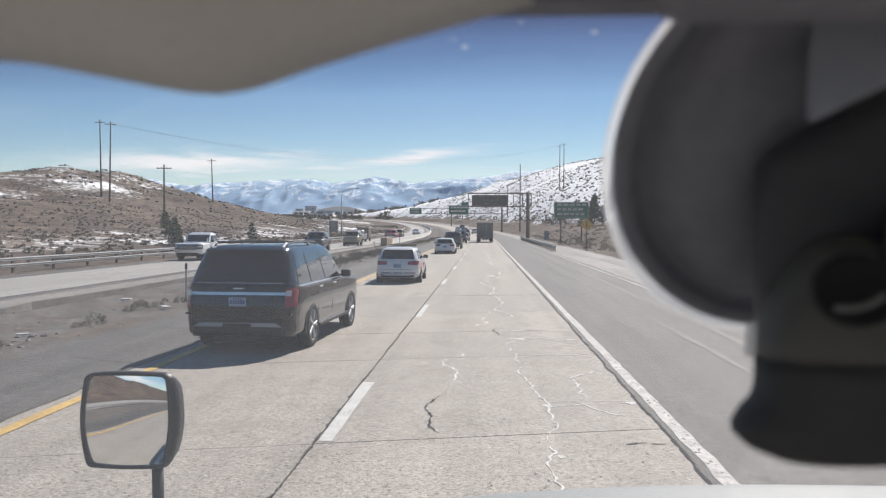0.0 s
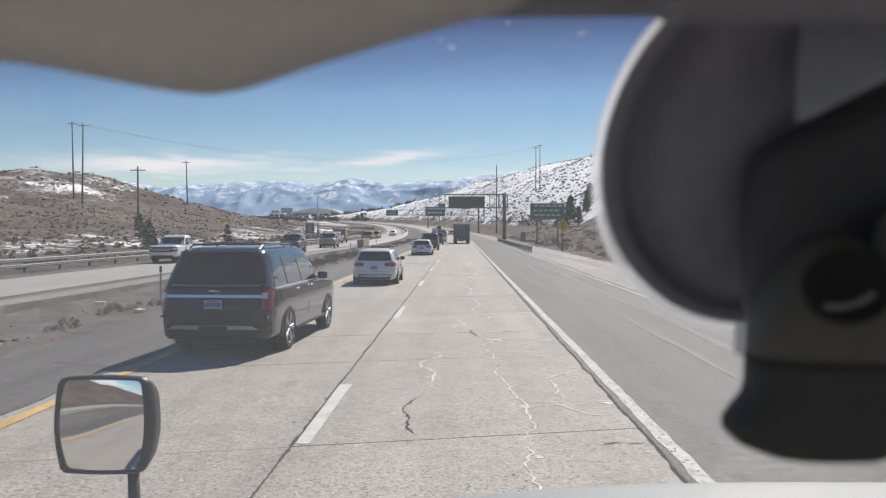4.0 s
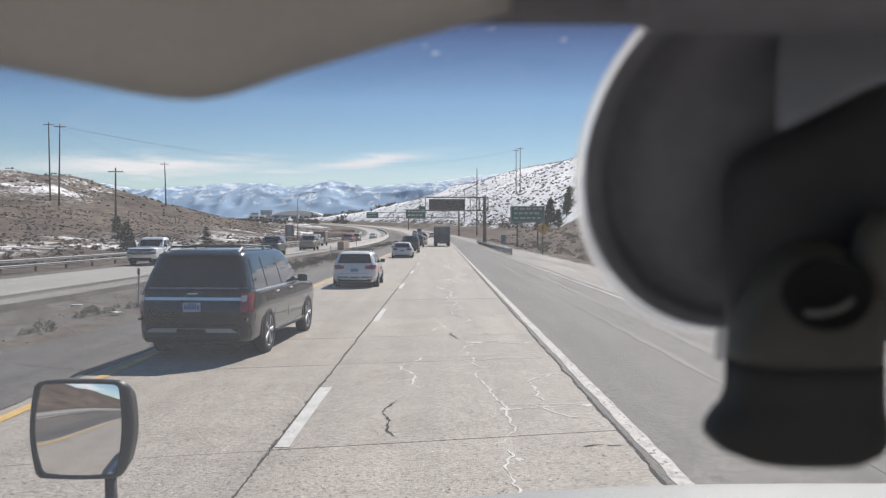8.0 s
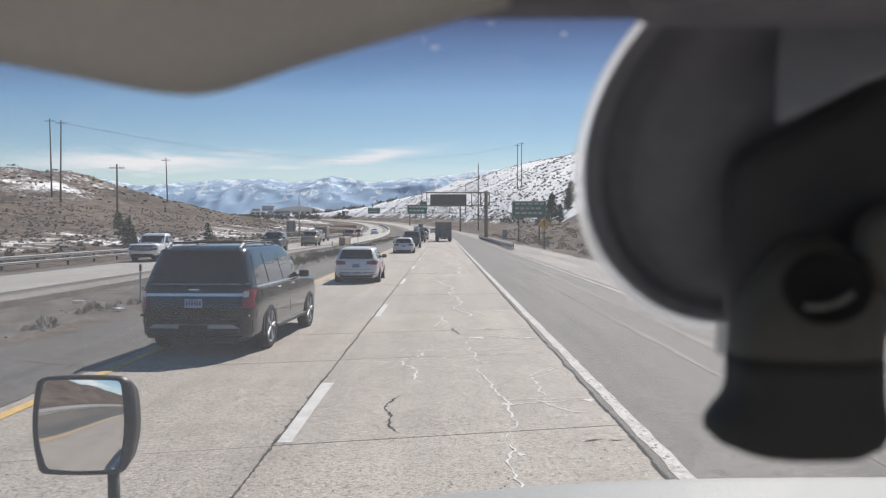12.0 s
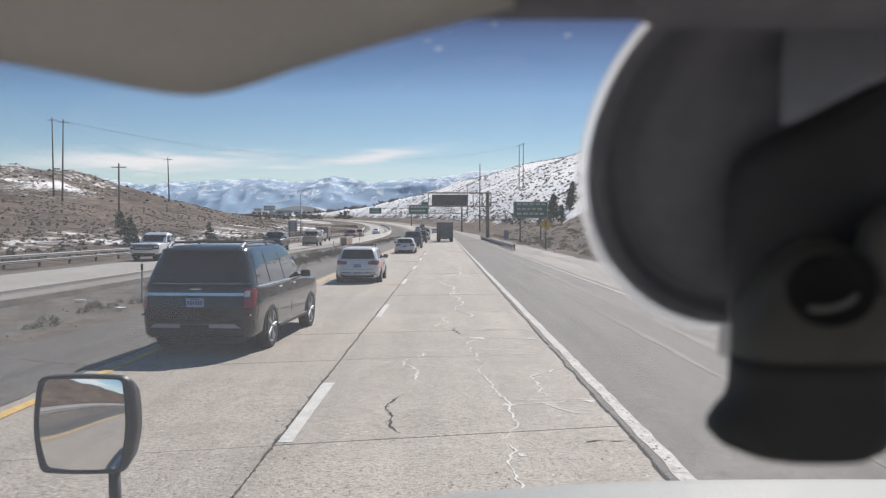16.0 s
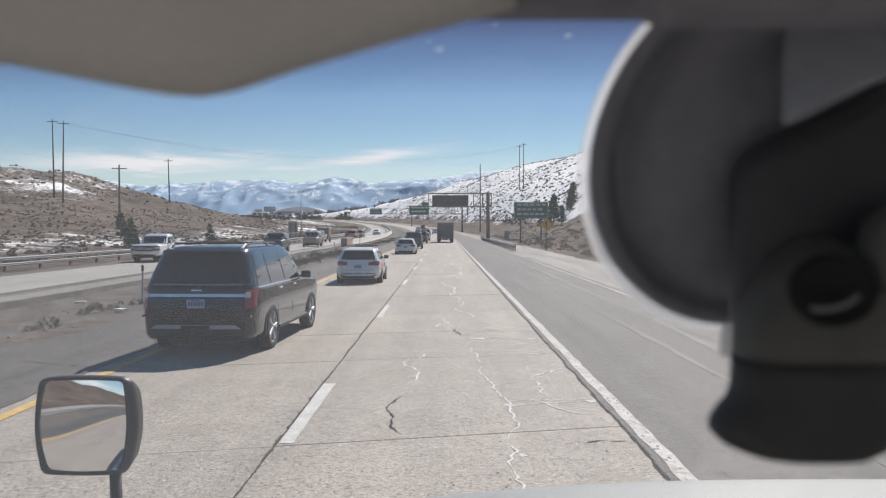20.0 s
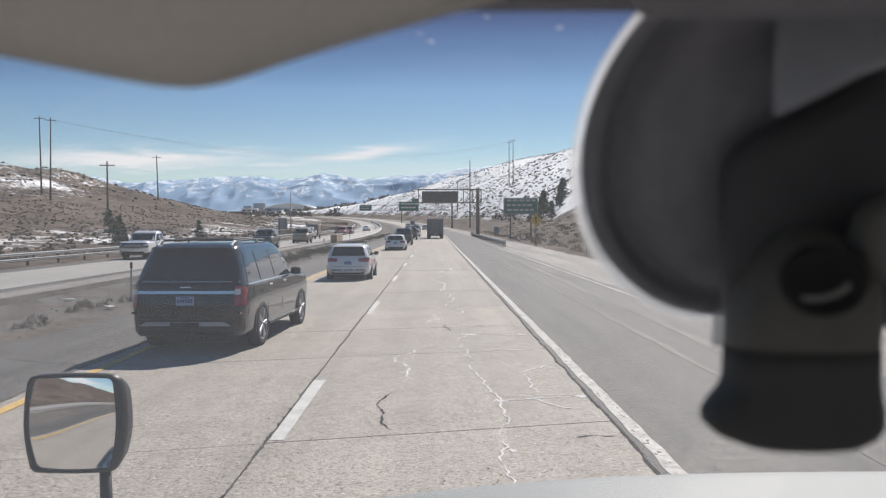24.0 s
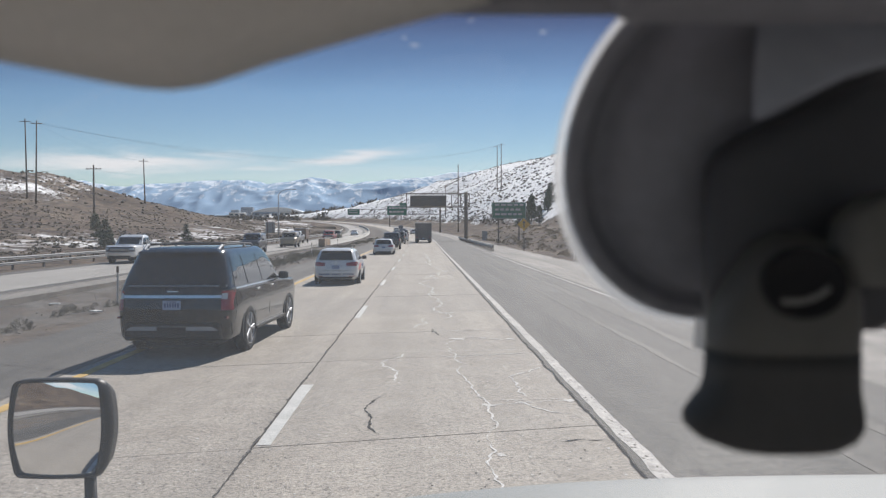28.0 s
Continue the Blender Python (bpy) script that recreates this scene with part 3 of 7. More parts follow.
# ---------------------------------------------------------------- the roads
def strip(name, u0, u1, y_lines, top, thick, material, parent=None, label="", wobble0=0.0, wobble1=0.0, seed=0.0, wave=2.2):
    """A slab that follows the road from line to line of y, with a top, sides and underside. Ragged edges where a wobble is given."""
    v, f = [], []
    for y in y_lines:
        a = u0 + wobble0 * float(fractal(y, 3.0, wave, 3, seed))
        b = u1 + wobble1 * float(fractal(y, 9.0, wave, 3, seed + 5))
        c, g = float(bend(y)), float(grade(y))
        v += [(a + c, y, g + top), (b + c, y, g + top), (b + c, y, g + top - thick), (a + c, y, g + top - thick)]
    for i in range(len(y_lines) - 1):
        k = 4 * i
        f += [(k, k + 1, k + 5, k + 4), (k + 1, k + 2, k + 6, k + 5), (k + 2, k + 3, k + 7, k + 6), (k + 3, k, k + 4, k + 7)]
    e = 4 * (len(y_lines) - 1)
    f += [(3, 2, 1, 0), (e, e + 1, e + 2, e + 3)]
    return part(name, mesh_of(name, v, f), material, parent, label)


FAR = spread([(150, 4), (320, 8), (700, 20), (1400, 60)])
BEHIND = spread([(-420, 30), (-40, 10), (-18, 4)])
road = tagged(empty("road"), "worn two-lane concrete highway with cracked slabs", "road", kind="structure")
strip("far_lanes", -5.45, 2.12, FAR, 0.0, 0.24, SLAB, road)
strip("rear_lanes", -5.45, 2.12, BEHIND, 0.0, 0.24, SLAB, road)
shoulder = tagged(strip("shoulder_right", 2.222, 6.5, spread([(-420, 30), (-20, 1), (150, 6), (700, 20), (1400, 60)]), -0.03, 0.3, ASPHALT, None, "", 0.0, 0.12, 3), "grey weathered asphalt shoulder beside the lane", "shoulder", kind="structure")
tagged(strip("gravel_apron", 6.3, 10.4, spread([(-420, 30), (-20, 1), (150, 6), (700, 20), (1400, 60)]), -0.06, 0.3, GRAVEL, None, "", 0.12, 0.45, 6), "pale packed gravel strip beyond the shoulder", "gravel", kind="structure")
tagged(strip("shoulder_left", -8.1, -5.50, spread([(-420, 30), (-20, 0.7), (150, 6), (700, 20), (1400, 60)]), -0.035, 0.3, ASPHALT, None, "", 0.35, 0.05, 8), "patched grey asphalt strip beside the median", "shoulder", kind="structure")
other = tagged(empty("opposite_road"), "pale concrete carriageway across the median", "road", kind="structure")
ALL_Y = spread([(-420, 30), (-20, 2), (150, 6), (700, 20), (1400, 60)])
strip("lanes", -21.4, -14.3, ALL_Y, 0.02, 0.3, OLD_SLAB, other)
strip("gravel_edge", -14.28, -13.1, ALL_Y, 0.005, 0.3, GRAVEL, other, "", 0.0, 0.25, 11)
strip("edge_line", -15.16, -15.03, ALL_Y, 0.026, 0.01, WHITE_LINE, other)
strip("edge_line", -20.08, -19.95, ALL_Y, 0.026, 0.01, WHITE_LINE, other)
strip("hard_shoulder", -21.38, -20.1, ALL_Y, 0.0245, 0.01, ASPHALT, other, "", 0.0, 0.03, 15)
strip("hard_shoulder", -15.0, -14.32, ALL_Y, 0.0245, 0.01, ASPHALT, other, "", 0.03, 0.0, 16)
for i in range(26):
    y0 = -10 + 12.19 * i
    strip("lane_dash", -17.85, -17.73, np.array([y0, y0 + 1.5, y0 + 3.05]), 0.026, 0.01, WHITE_LINE, other)

# ---------------------------------------------------------------- the lorry's cab round the camera
def sheet(fn, nu_, nv_, thick, name="sheet"):
    """A curved plate: fn(s, t) gives the face for s, t in 0..1; the back lies thick along the normal."""
    bm = bmesh.new()
    g = [[Vector(fn(i / nu_, j / nv_)) for j in range(nv_ + 1)] for i in range(nu_ + 1)]
    norm = [[None] * (nv_ + 1) for _ in range(nu_ + 1)]
    for i in range(nu_ + 1):
        for j in range(nv_ + 1):
            a = g[min(i + 1, nu_)][j] - g[max(i - 1, 0)][j]
            b = g[i][min(j + 1, nv_)] - g[i][max(j - 1, 0)]
            norm[i][j] = a.cross(b).normalized()
    top = [[bm.verts.new(g[i][j]) for j in range(nv_ + 1)] for i in range(nu_ + 1)]
    low = [[bm.verts.new(g[i][j] - norm[i][j] * thick) for j in range(nv_ + 1)] for i in range(nu_ + 1)]
    for i in range(nu_):
        for j in range(nv_):
            bm.faces.new((top[i][j], top[i + 1][j], top[i + 1][j + 1], top[i][j + 1]))
            bm.faces.new((low[i][j + 1], low[i + 1][j + 1], low[i + 1][j], low[i][j]))
    for i in range(nu_):
        bm.faces.new((top[i + 1][0], top[i][0], low[i][0], low[i + 1][0]))
        bm.faces.new((top[i][nv_], top[i + 1][nv_], low[i + 1][nv_], low[i][nv_]))
    for j in range(nv_):
        bm.faces.new((top[0][j], top[0][j + 1], low[0][j + 1], low[0][j]))
        bm.faces.new((top[nu_][j + 1], top[nu_][j], low[nu_][j], low[nu_][j + 1]))
    return bm


lorry = tagged(empty("lorry_cab", pose(0, 0, 0)), "white lorry cab with dark trim, standing in the lane", "lorry")
CAB_L, CAB_R = -0.82, 1.22
MID = (CAB_L + CAB_R) / 2


def screen_y(z):
    """The raked windscreen's distance at height z."""
    return 0.190 + (2.36 - z) * 0.16


# bonnet: a crowned white shell that drops away to the near side
def bonnet(s, t):
    x = CAB_L + 0.10 + (CAB_R - CAB_L - 0.2) * s
    k = abs(x - MID - 0.60) / 1.50
    y = 0.62 + 1.02 * t
    crown = 1.758 - 0.205 * k ** 3.0
    drop = 0.02 * t + 0.30 * max(0.0, t - 0.86) ** 1.5 * 4
    return (x, y, crown - drop + 0.012 * math.exp(-((k - 0.55) / 0.06) ** 2) * (1 - t))


part("bonnet", sheet(bonnet, 40, 24, 0.03), CAB_PAINT, lorry, smooth=True)
part("nose", box(CAB_L + 0.12, CAB_R - 0.12, 1.50, 1.66, 0.55, 1.50, 0.04), CAB_PAINT, lorry)
for x0, x1 in ((CAB_L + 0.1, CAB_L + 0.13), (CAB_R - 0.13, CAB_R - 0.1)):
    part("side_panel", box(x0, x1, 0.60, 1.60, 0.80, 1.52, 0.01), CAB_PAINT, lorry)
part("bumper", box(CAB_L, CAB_R, 1.64, 1.82, 0.42, 0.72, 0.04), DARK_PLASTIC, lorry)
part("floor_pan", box(CAB_L + 0.05, CAB_R - 0.05, -1.3, 1.5, 0.62, 0.70), TRIM_GREY, lorry)
# unseen cab shell, left pale and open behind to brighten mount and visor
part("roof", box(CAB_L, CAB_R, -1.35, 0.30, 2.47, 2.52, 0.02), TRIM_GREY, lorry)
part("rear_wall", box(CAB_L, CAB_R, -1.40, -1.35, 0.70, 1.66), TRIM_GREY, lorry)
part("rear_header", box(CAB_L, CAB_R, -1.40, -1.35, 2.38, 2.47), TRIM_GREY, lorry)
for x0 in (CAB_L, CAB_R - 0.04):
    part("door", box(x0, x0 + 0.04, -1.30, 0.40, 0.75, 1.72, 0.01), TRIM_GREY, lorry)
    part("door_pillar", box(x0, x0 + 0.04, -1.35, -1.22, 1.72, 2.47), TRIM_GREY, lorry)
    bm = bmesh.new()
    rod((x0 + 0.02, 0.18, 2.47), (x0 + 0.02, 0.31, 1.68), 0.035, sides=10, bm=bm)
    part("windscreen_pillar", bm, TRIM_GREY, lorry)
part("dashboard", box(CAB_L + 0.05, CAB_R - 0.05, 0.02, 0.26, 1.30, 1.68, 0.04), DASH_GREY, lorry)
part("cowl", box(CAB_L + 0.08, CAB_R - 0.08, 0.30, 0.66, 1.60, 1.70, 0.02), DARK_PLASTIC, lorry)
part("seat_back", box(-0.30, 0.25, -0.95, -0.78, 1.10, 1.82, 0.06), TRIM_GREY, lorry)
part("seat_cushion", box(-0.30, 0.25, -0.80, -0.25, 1.05, 1.22, 0.06), TRIM_GREY, lorry)
axle_y = 1.05
for x0 in (CAB_L + 0.02, CAB_R - 0.26):
    tyre = part("wheel", lathe(((0, 0.30), (0.0, 0.46), (0.03, 0.5), (0.21, 0.5), (0.24, 0.46), (0.24, 0.30)), 28), RUBBER, lorry, smooth=True)
    tyre.matrix_basis = pose(x0, axle_y, 0.5)
    part("rim", lathe(((0.03, 0.0), (0.03, 0.29), (0.20, 0.30), (0.21, 0.0)), 20), ALLOY, tyre)
    tyre = part("wheel", lathe(((0, 0.30), (0.0, 0.46), (0.03, 0.5), (0.21, 0.5), (0.24, 0.46), (0.24, 0.30)), 28), RUBBER, lorry, smooth=True)
    tyre.matrix_basis = pose(x0, -2.4, 0.5)
part("chassis", box(MID - 0.4, MID + 0.4, -3.6, 1.5, 0.50, 0.62), DARK_PLASTIC, lorry)
part("axle", box(CAB_L + 0.1, CAB_R - 0.1, axle_y - 0.06, axle_y + 0.06, 0.44, 0.56), DARK_PLASTIC, lorry)
part("axle", box(CAB_L + 0.1, CAB_R - 0.1, -2.46, -2.34, 0.44, 0.56), DARK_PLASTIC, lorry)


# windscreen: thin clear glass with a tinted band along its top
def screen_glass():
    m = bpy.data.materials.new("windscreen_glass")
    m.use_nodes = True
    n, l = m.node_tree.nodes, m.node_tree.links
    pos = n.new("ShaderNodeNewGeometry").outputs["Position"]
    z = n.new("ShaderNodeSeparateXYZ")
    l.new(pos, z.inputs["Vector"])
    span = n.new("ShaderNodeMapRange")
    span.inputs["From Min"].default_value, span.inputs["From Max"].default_value = 2.208, 2.275
    l.new(z.outputs["Z"], span.inputs["Value"])
    band = ramp(n, ((0.0, (0.97, 0.98, 0.975)), (0.24, (0.90, 0.92, 0.94)), (0.44, (0.66, 0.67, 0.74)), (0.56, (0.42, 0.40, 0.50)), (1.0, (0.15, 0.15, 0.17))))
    l.new(span.outputs["Result"], band.inputs["Fac"])
    clear = n.new("ShaderNodeBsdfTransparent")
    l.new(band.outputs["Color"], clear.inputs["Color"])
    gloss = n.new("ShaderNodeBsdfGlossy")
    gloss.inputs["Roughness"].default_value = 0.02
    mx = n.new("ShaderNodeMixShader")
    mx.inputs["Fac"].default_value = 0.025
    l.new(clear.outputs["BSDF"], mx.inputs[1])
    l.new(gloss.outputs["BSDF"], mx.inputs[2])
    # a film of road dust that catches the sun, thickened in place of lens glare
    smear = noise_tex(n, l, pos, 14.0, 4, 0.6)
    amount = n.new("ShaderNodeMapRange")
    amount.inputs["To Min"].default_value, amount.inputs["To Max"].default_value = 0.015, 0.025
    l.new(smear.outputs["Fac"], amount.inputs["Value"])
    film_ = n.new("ShaderNodeBsdfTranslucent")
    film_.inputs["Color"].default_value = (0.84, 0.90, 0.96, 1)
    dusty = n.new("ShaderNodeMixShader")
    l.new(amount.outputs["Result"], dusty.inputs["Fac"])
    l.new(mx.outputs["Shader"], dusty.inputs[1])
    l.new(film_.outputs["BSDF"], dusty.inputs[2])
    l.new(dusty.outputs["Shader"], n["Material Output"].inputs["Surface"])
    return m


SCREEN = screen_glass()
screen = part("windscreen", sheet(lambda s, t: (CAB_L + 0.06 + (CAB_R - CAB_L - 0.12) * s, screen_y(1.70 + 0.72 * t) - 0.05 * (2 * s - 1) ** 4, 1.70 + 0.72 * t), 16, 8, 0.005), SCREEN, lorry, smooth=True)
screen.visible_shadow = False


# dried splashes on the glass
for x, z, w_, h_, lean in ((-0.0016, 2.2340, 0.0016, 0.0005, 4), (-0.0042, 2.2358, 0.0008, 0.0003, 10), (0.0296, 2.2372, 0.0013, 0.0005, -8), (0.0120, 2.2398, 0.0009, 0.0004, 0)):
    bm = lathe(((-0.0002, 0.0), (-0.0002, 0.7), (0.0, 1.0), (0.0001, 0.6), (0.0001, 0.0)), 14, "Y")
    for q in bm.verts:
        q.co.x *= 1 + 0.35 * math.sin(5 * q.co.z + 9 * x)
        q.co.z *= 1 + 0.3 * math.sin(7 * q.co.x)
    sp = part("splash", bm, CUP_RIM, lorry, "pale dried splash")
    sp.matrix_basis = pose(x, screen_y(z) - 0.0055, z, -9, lean, 0) @ Matrix.Diagonal((w_ * 0.6, 1, h_ * 0.42, 1))


# header over the windscreen
part("header_rail", box(CAB_L, CAB_R, 0.134, 0.150, 2.2264, 2.47, 0.004), HEADLINER, lorry)

part("header_lip", box(0.028, CAB_R, 0.118, 0.131, 2.2204, 2.30, 0.004), HEADLINER, lorry)

# sun visor, folded up and hanging over the near side
def visor(s, t):
    x = -0.40 + 0.415 * s
    z0 = float(np.interp(x, (-0.40, -0.098, -0.080, -0.066, -0.058, -0.051, -0.044, -0.035, -0.020, 0.0, 0.02), (2.240, 2.2268, 2.2233, 2.2205, 2.2193, 2.2194, 2.2212, 2.2245, 2.2290, 2.2347, 2.240)))
    return (x, 0.185 - 0.085 * t, z0 + 0.050 * t + 0.02 * t * t)


sun_visor = tagged(empty("sun_visor", Matrix.Translation((0, 0, EYE)) @ Matrix.Scale(0.72, 4) @ Matrix.Translation((0, 0, -EYE))), "grey vinyl sun visor folded down a little", "sun visor")
part("panel", sheet(visor, 60, 8, 0.012), VISOR_CLOTH, sun_visor, smooth=True)
part("hinge_rod", rod((-0.40, 0.098, 2.302), (0.03, 0.098, 2.312), 0.006, sides=10), DARK_PLASTIC, sun_visor)


# fender mirror on its post
wing = tagged(empty("fender_mirror", pose(0, 0, 0)), "square black fender mirror on a post", "mirror")
MC = Vector((-0.772, 1.78, 1.772))
view = (MC - Vector((0, 0, EYE))).normalized()
back = Vector((-0.43, -1.0, -0.155)).normalized()
face = (back - view).normalized()
side = Vector((0, 0, 1)).cross(face).normalized()
lift = face.cross(side)
turn = Matrix((side, lift, face)).transposed().to_4x4()
M = Matrix.Translation(MC) @ turn


def swell(x, y, w, h, bulge):
    """Barrel sides that draw in a little at the top and more at the bottom."""
    taper = 1 - 0.025 * max(0.0, y / h) ** 2 - 0.09 * max(0.0, -y / h) ** 1.6
    return taper * (x + bulge * x / w * (1 - (y / h) ** 2)), y + 0.4 * bulge * y / h * (1 - (x / w) ** 2)


def rounded(w, h, r, k=6, bulge=0.0):
    raw = []
    for cx, cy, a0 in ((w - r, h - r, 0), (-w + r, h - r, 90), (-w + r, -h + r, 180), (w - r, -h + r, 270)):
        raw += [(cx + r * math.cos(radians(a0 + 90 * i / k)), cy + r * math.sin(radians(a0 + 90 * i / k))) for i in range(k + 1)]
    pts = []
    for i, (x, y) in enumerate(raw):
        pts.append((x, y))
        if i % (k + 1) == k:
            x2, y2 = raw[(i + 1) % len(raw)]
            pts += [(x + (x2 - x) * q / 8, y + (y2 - y) * q / 8) for q in range(1, 8)]
    return [swell(x, y, w, h, bulge) for x, y in pts]


def housing(loops):
    """A shell through closed loops of (points, depth)."""
    bm = bmesh.new()
    rings = [[bm.verts.new((x, y, d)) for x, y in pts] for pts, d in loops]
    for p, q in zip(rings, rings[1:]):
        for i in range(len(p)):
            bm.faces.new((p[i], p[(i + 1) % len(p)], q[(i + 1) % len(p)], q[i]))
    bm.faces.new(rings[-1])
    bmesh.ops.recalc_face_normals(bm, faces=bm.faces[:])
    return bm


MW, MH = 0.0945, 0.1020
def shifted(pts, dx):
    return [(x + dx, y) for x, y in pts]


shell = housing(((rounded(MW - 0.0075, MH - 0.0065, 0.010, bulge=0.006), -0.004), (rounded(MW - 0.0065, MH - 0.0060, 0.010, bulge=0.006), 0.005), (rounded(MW - 0.001, MH - 0.001, 0.013, bulge=0.008), 0.004), (shifted(rounded(MW, MH + 0.001, 0.016, bulge=0.010), 0.006), -0.014), (shifted(rounded(MW - 0.004, MH - 0.006, 0.03, bulge=0.011), 0.011), -0.045), (rounded(MW - 0.04, MH - 0.04, 0.03), -0.062)))
ob = part("housing", shell, DARK_PLASTIC, wing, smooth=True)
ob.matrix_basis = M
bm = bmesh.new()
N = 20
gw, gh, RB = MW - 0.006, MH - 0.006, 0.95
vv = [[bm.verts.new((*swell(gw * (2 * i / N - 1), gh * (2 * j / N - 1), gw, gh, 0.006), 0.0045 - ((gw * (2 * i / N - 1)) ** 2 + (gh * (2 * j / N - 1)) ** 2) / (2 * RB))) for j in range(N + 1)] for i in range(N + 1)]
for i in range(N):
    for j in range(N):
        bm.faces.new((vv[i][j], vv[i + 1][j], vv[i + 1][j + 1], vv[i][j + 1]))
ob = part("mirror_glass", bm, MIRROR, wing, "convex silvered glass", smooth=True)
ob.matrix_basis = M
foot = M @ Vector((0.058, -0.09, -0.03))
part("post", rod(foot, (foot.x + 0.012, foot.y - 0.02, 1.46), 0.0125, 0.0135, 14), DARK_PLASTIC, wing, smooth=True)
part("post_base", lathe(((1.40, 0.03), (1.44, 0.03), (1.47, 0.018)), 16, "Z"), DARK_PLASTIC, wing).matrix_basis = pose(foot.x + 0.012, foot.y - 0.02, 0)
part("wing_panel", sheet(lambda s, t: (CAB_L - 0.10 + 0.34 * s, 1.20 + 0.75 * t, 1.40 - 0.05 * (2 * s - 1) ** 2 - 0.12 * t ** 3), 12, 12, 0.02), CAB_PAINT, lorry, smooth=True)
part("wing_side", box(CAB_L - 0.09, CAB_L - 0.07, 1.22, 1.92, 0.75, 1.34, 0.008), CAB_PAINT, lorry)

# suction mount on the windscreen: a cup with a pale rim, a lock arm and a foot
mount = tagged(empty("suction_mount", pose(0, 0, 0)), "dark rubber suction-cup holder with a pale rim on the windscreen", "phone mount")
CUP = Vector((0.0704, 0.1759, 2.2063))
tilt = pose(*CUP, 23.75, 0, 12.07)
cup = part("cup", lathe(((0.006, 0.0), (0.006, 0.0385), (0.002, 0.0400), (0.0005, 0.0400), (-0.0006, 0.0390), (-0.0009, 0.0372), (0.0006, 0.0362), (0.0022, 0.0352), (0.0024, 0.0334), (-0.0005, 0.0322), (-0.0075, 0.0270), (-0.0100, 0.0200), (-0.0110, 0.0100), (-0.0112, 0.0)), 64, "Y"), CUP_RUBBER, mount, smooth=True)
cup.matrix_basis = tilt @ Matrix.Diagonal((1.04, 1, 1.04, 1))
rim = part("cup_rim", lathe(((0.0030, 0.0380), (0.0009, 0.0398), (0.0012, 0.0409), (0.0022, 0.0412), (0.0032, 0.0408), (0.0034, 0.0380)), 64, "Y"), CUP_RIM, mount, "pale translucent rim", smooth=True)
rim.matrix_basis = tilt @ pose(-0.0012, 0, -0.0010) @ Matrix.Diagonal((1.035, 1, 1.035, 1))
tab = part("pull_tab", box(-0.0011, 0.0011, -0.0015, 0.0015, -0.0060, 0.0050, 0.0008), CUP_RIM, mount, "pale translucent tab")
tab.matrix_basis = pose(0.0556, 0.1655, 2.1688, 0, 4, 0) @ Matrix.Diagonal((1, 1, 0.6, 1))


def bell(levels, y0, thick, k=20):
    """An upright moulded body through levels of (z, x left, x right), rounded in plan."""
    bm = bmesh.new()
    rings = []
    for z, a, b in levels:
        c, h = (a + b) / 2, (b - a) / 2
        rings.append([bm.verts.new((c + h * math.copysign(abs(math.cos(2 * math.pi * i / k)) ** 0.6, math.cos(2 * math.pi * i / k)), y0 + min(thick, h) * math.copysign(abs(math.sin(2 * math.pi * i / k)) ** 0.7, math.sin(2 * math.pi * i / k)), z)) for i in range(k)])
    for p, q in zip(rings, rings[1:]):
        for i in range(k):
            bm.faces.new((p[i], p[(i + 1) % k], q[(i + 1) % k], q[i]))
    bm.faces.new(rings[0])
    bm.faces.new(rings[-1])
    bmesh.ops.recalc_face_normals(bm, faces=bm.faces[:])
    return bm


part("lock_arm", bell(((2.2207, 0.0869, 0.0954), (2.2183, 0.0826, 0.0965), (2.2146, 0.0762, 0.0975), (2.2103, 0.0677, 0.0981), (2.2071, 0.0605, 0.0984), (2.2039, 0.0558, 0.0986), (2.2008, 0.0539, 0.0986), (2.1949, 0.0535, 0.0984), (2.1874, 0.0535, 0.0975), (2.1800, 0.0537, 0.0954), (2.1736, 0.0540, 0.0922), (2.1704, 0.0549, 0.0869)), 0.158, 0.006, 28), CUP_BLACK, mount, "glossy black arm", smooth=True)
part("neck", bell(((2.1888, 0.0638, 0.0685), (2.1874, 0.0613, 0.0724), (2.1851, 0.0588, 0.0752), (2.1805, 0.0557, 0.0774), (2.1760, 0.0533, 0.0781), (2.1719, 0.0521, 0.0782), (2.1690, 0.0520, 0.0780), (2.1672, 0.0521, 0.0779)), 0.150, 0.009, 28), NECK_RUBBER, mount, smooth=True)
# foot split from the neck and given a darker colour
part("foot", bell(((2.1673, 0.0518, 0.0781), (2.1640, 0.0518, 0.0780), (2.1618, 0.0517, 0.0780), (2.1598, 0.0510, 0.0782), (2.1576, 0.0490, 0.0787), (2.1556, 0.0477, 0.0790), (2.1537, 0.0478, 0.0789), (2.1519, 0.0496, 0.0777), (2.1506, 0.0532, 0.0744), (2.1497, 0.0575, 0.0700), (2.1493, 0.0610, 0.0655)), 0.150, 0.0092, 28), FOOT_RUBBER, mount, "darker foot of the mount", smooth=True)
# added plate: the bluish sky reflection above the arm, put in as colour
part("sheen_plate", bell(((2.2264, 0.0600, 0.0875), (2.2246, 0.0592, 0.0875), (2.2193, 0.0586, 0.0870), (2.2173, 0.0586, 0.0800), (2.2154, 0.0586, 0.0739), (2.2124, 0.0586, 0.0680), (2.2094, 0.0586, 0.0620), (2.2085, 0.0588, 0.0600)), 0.147, 0.0015, 24), SHEEN_GREY, mount, "slate-grey plate painted as sky sheen above the arm", smooth=True)
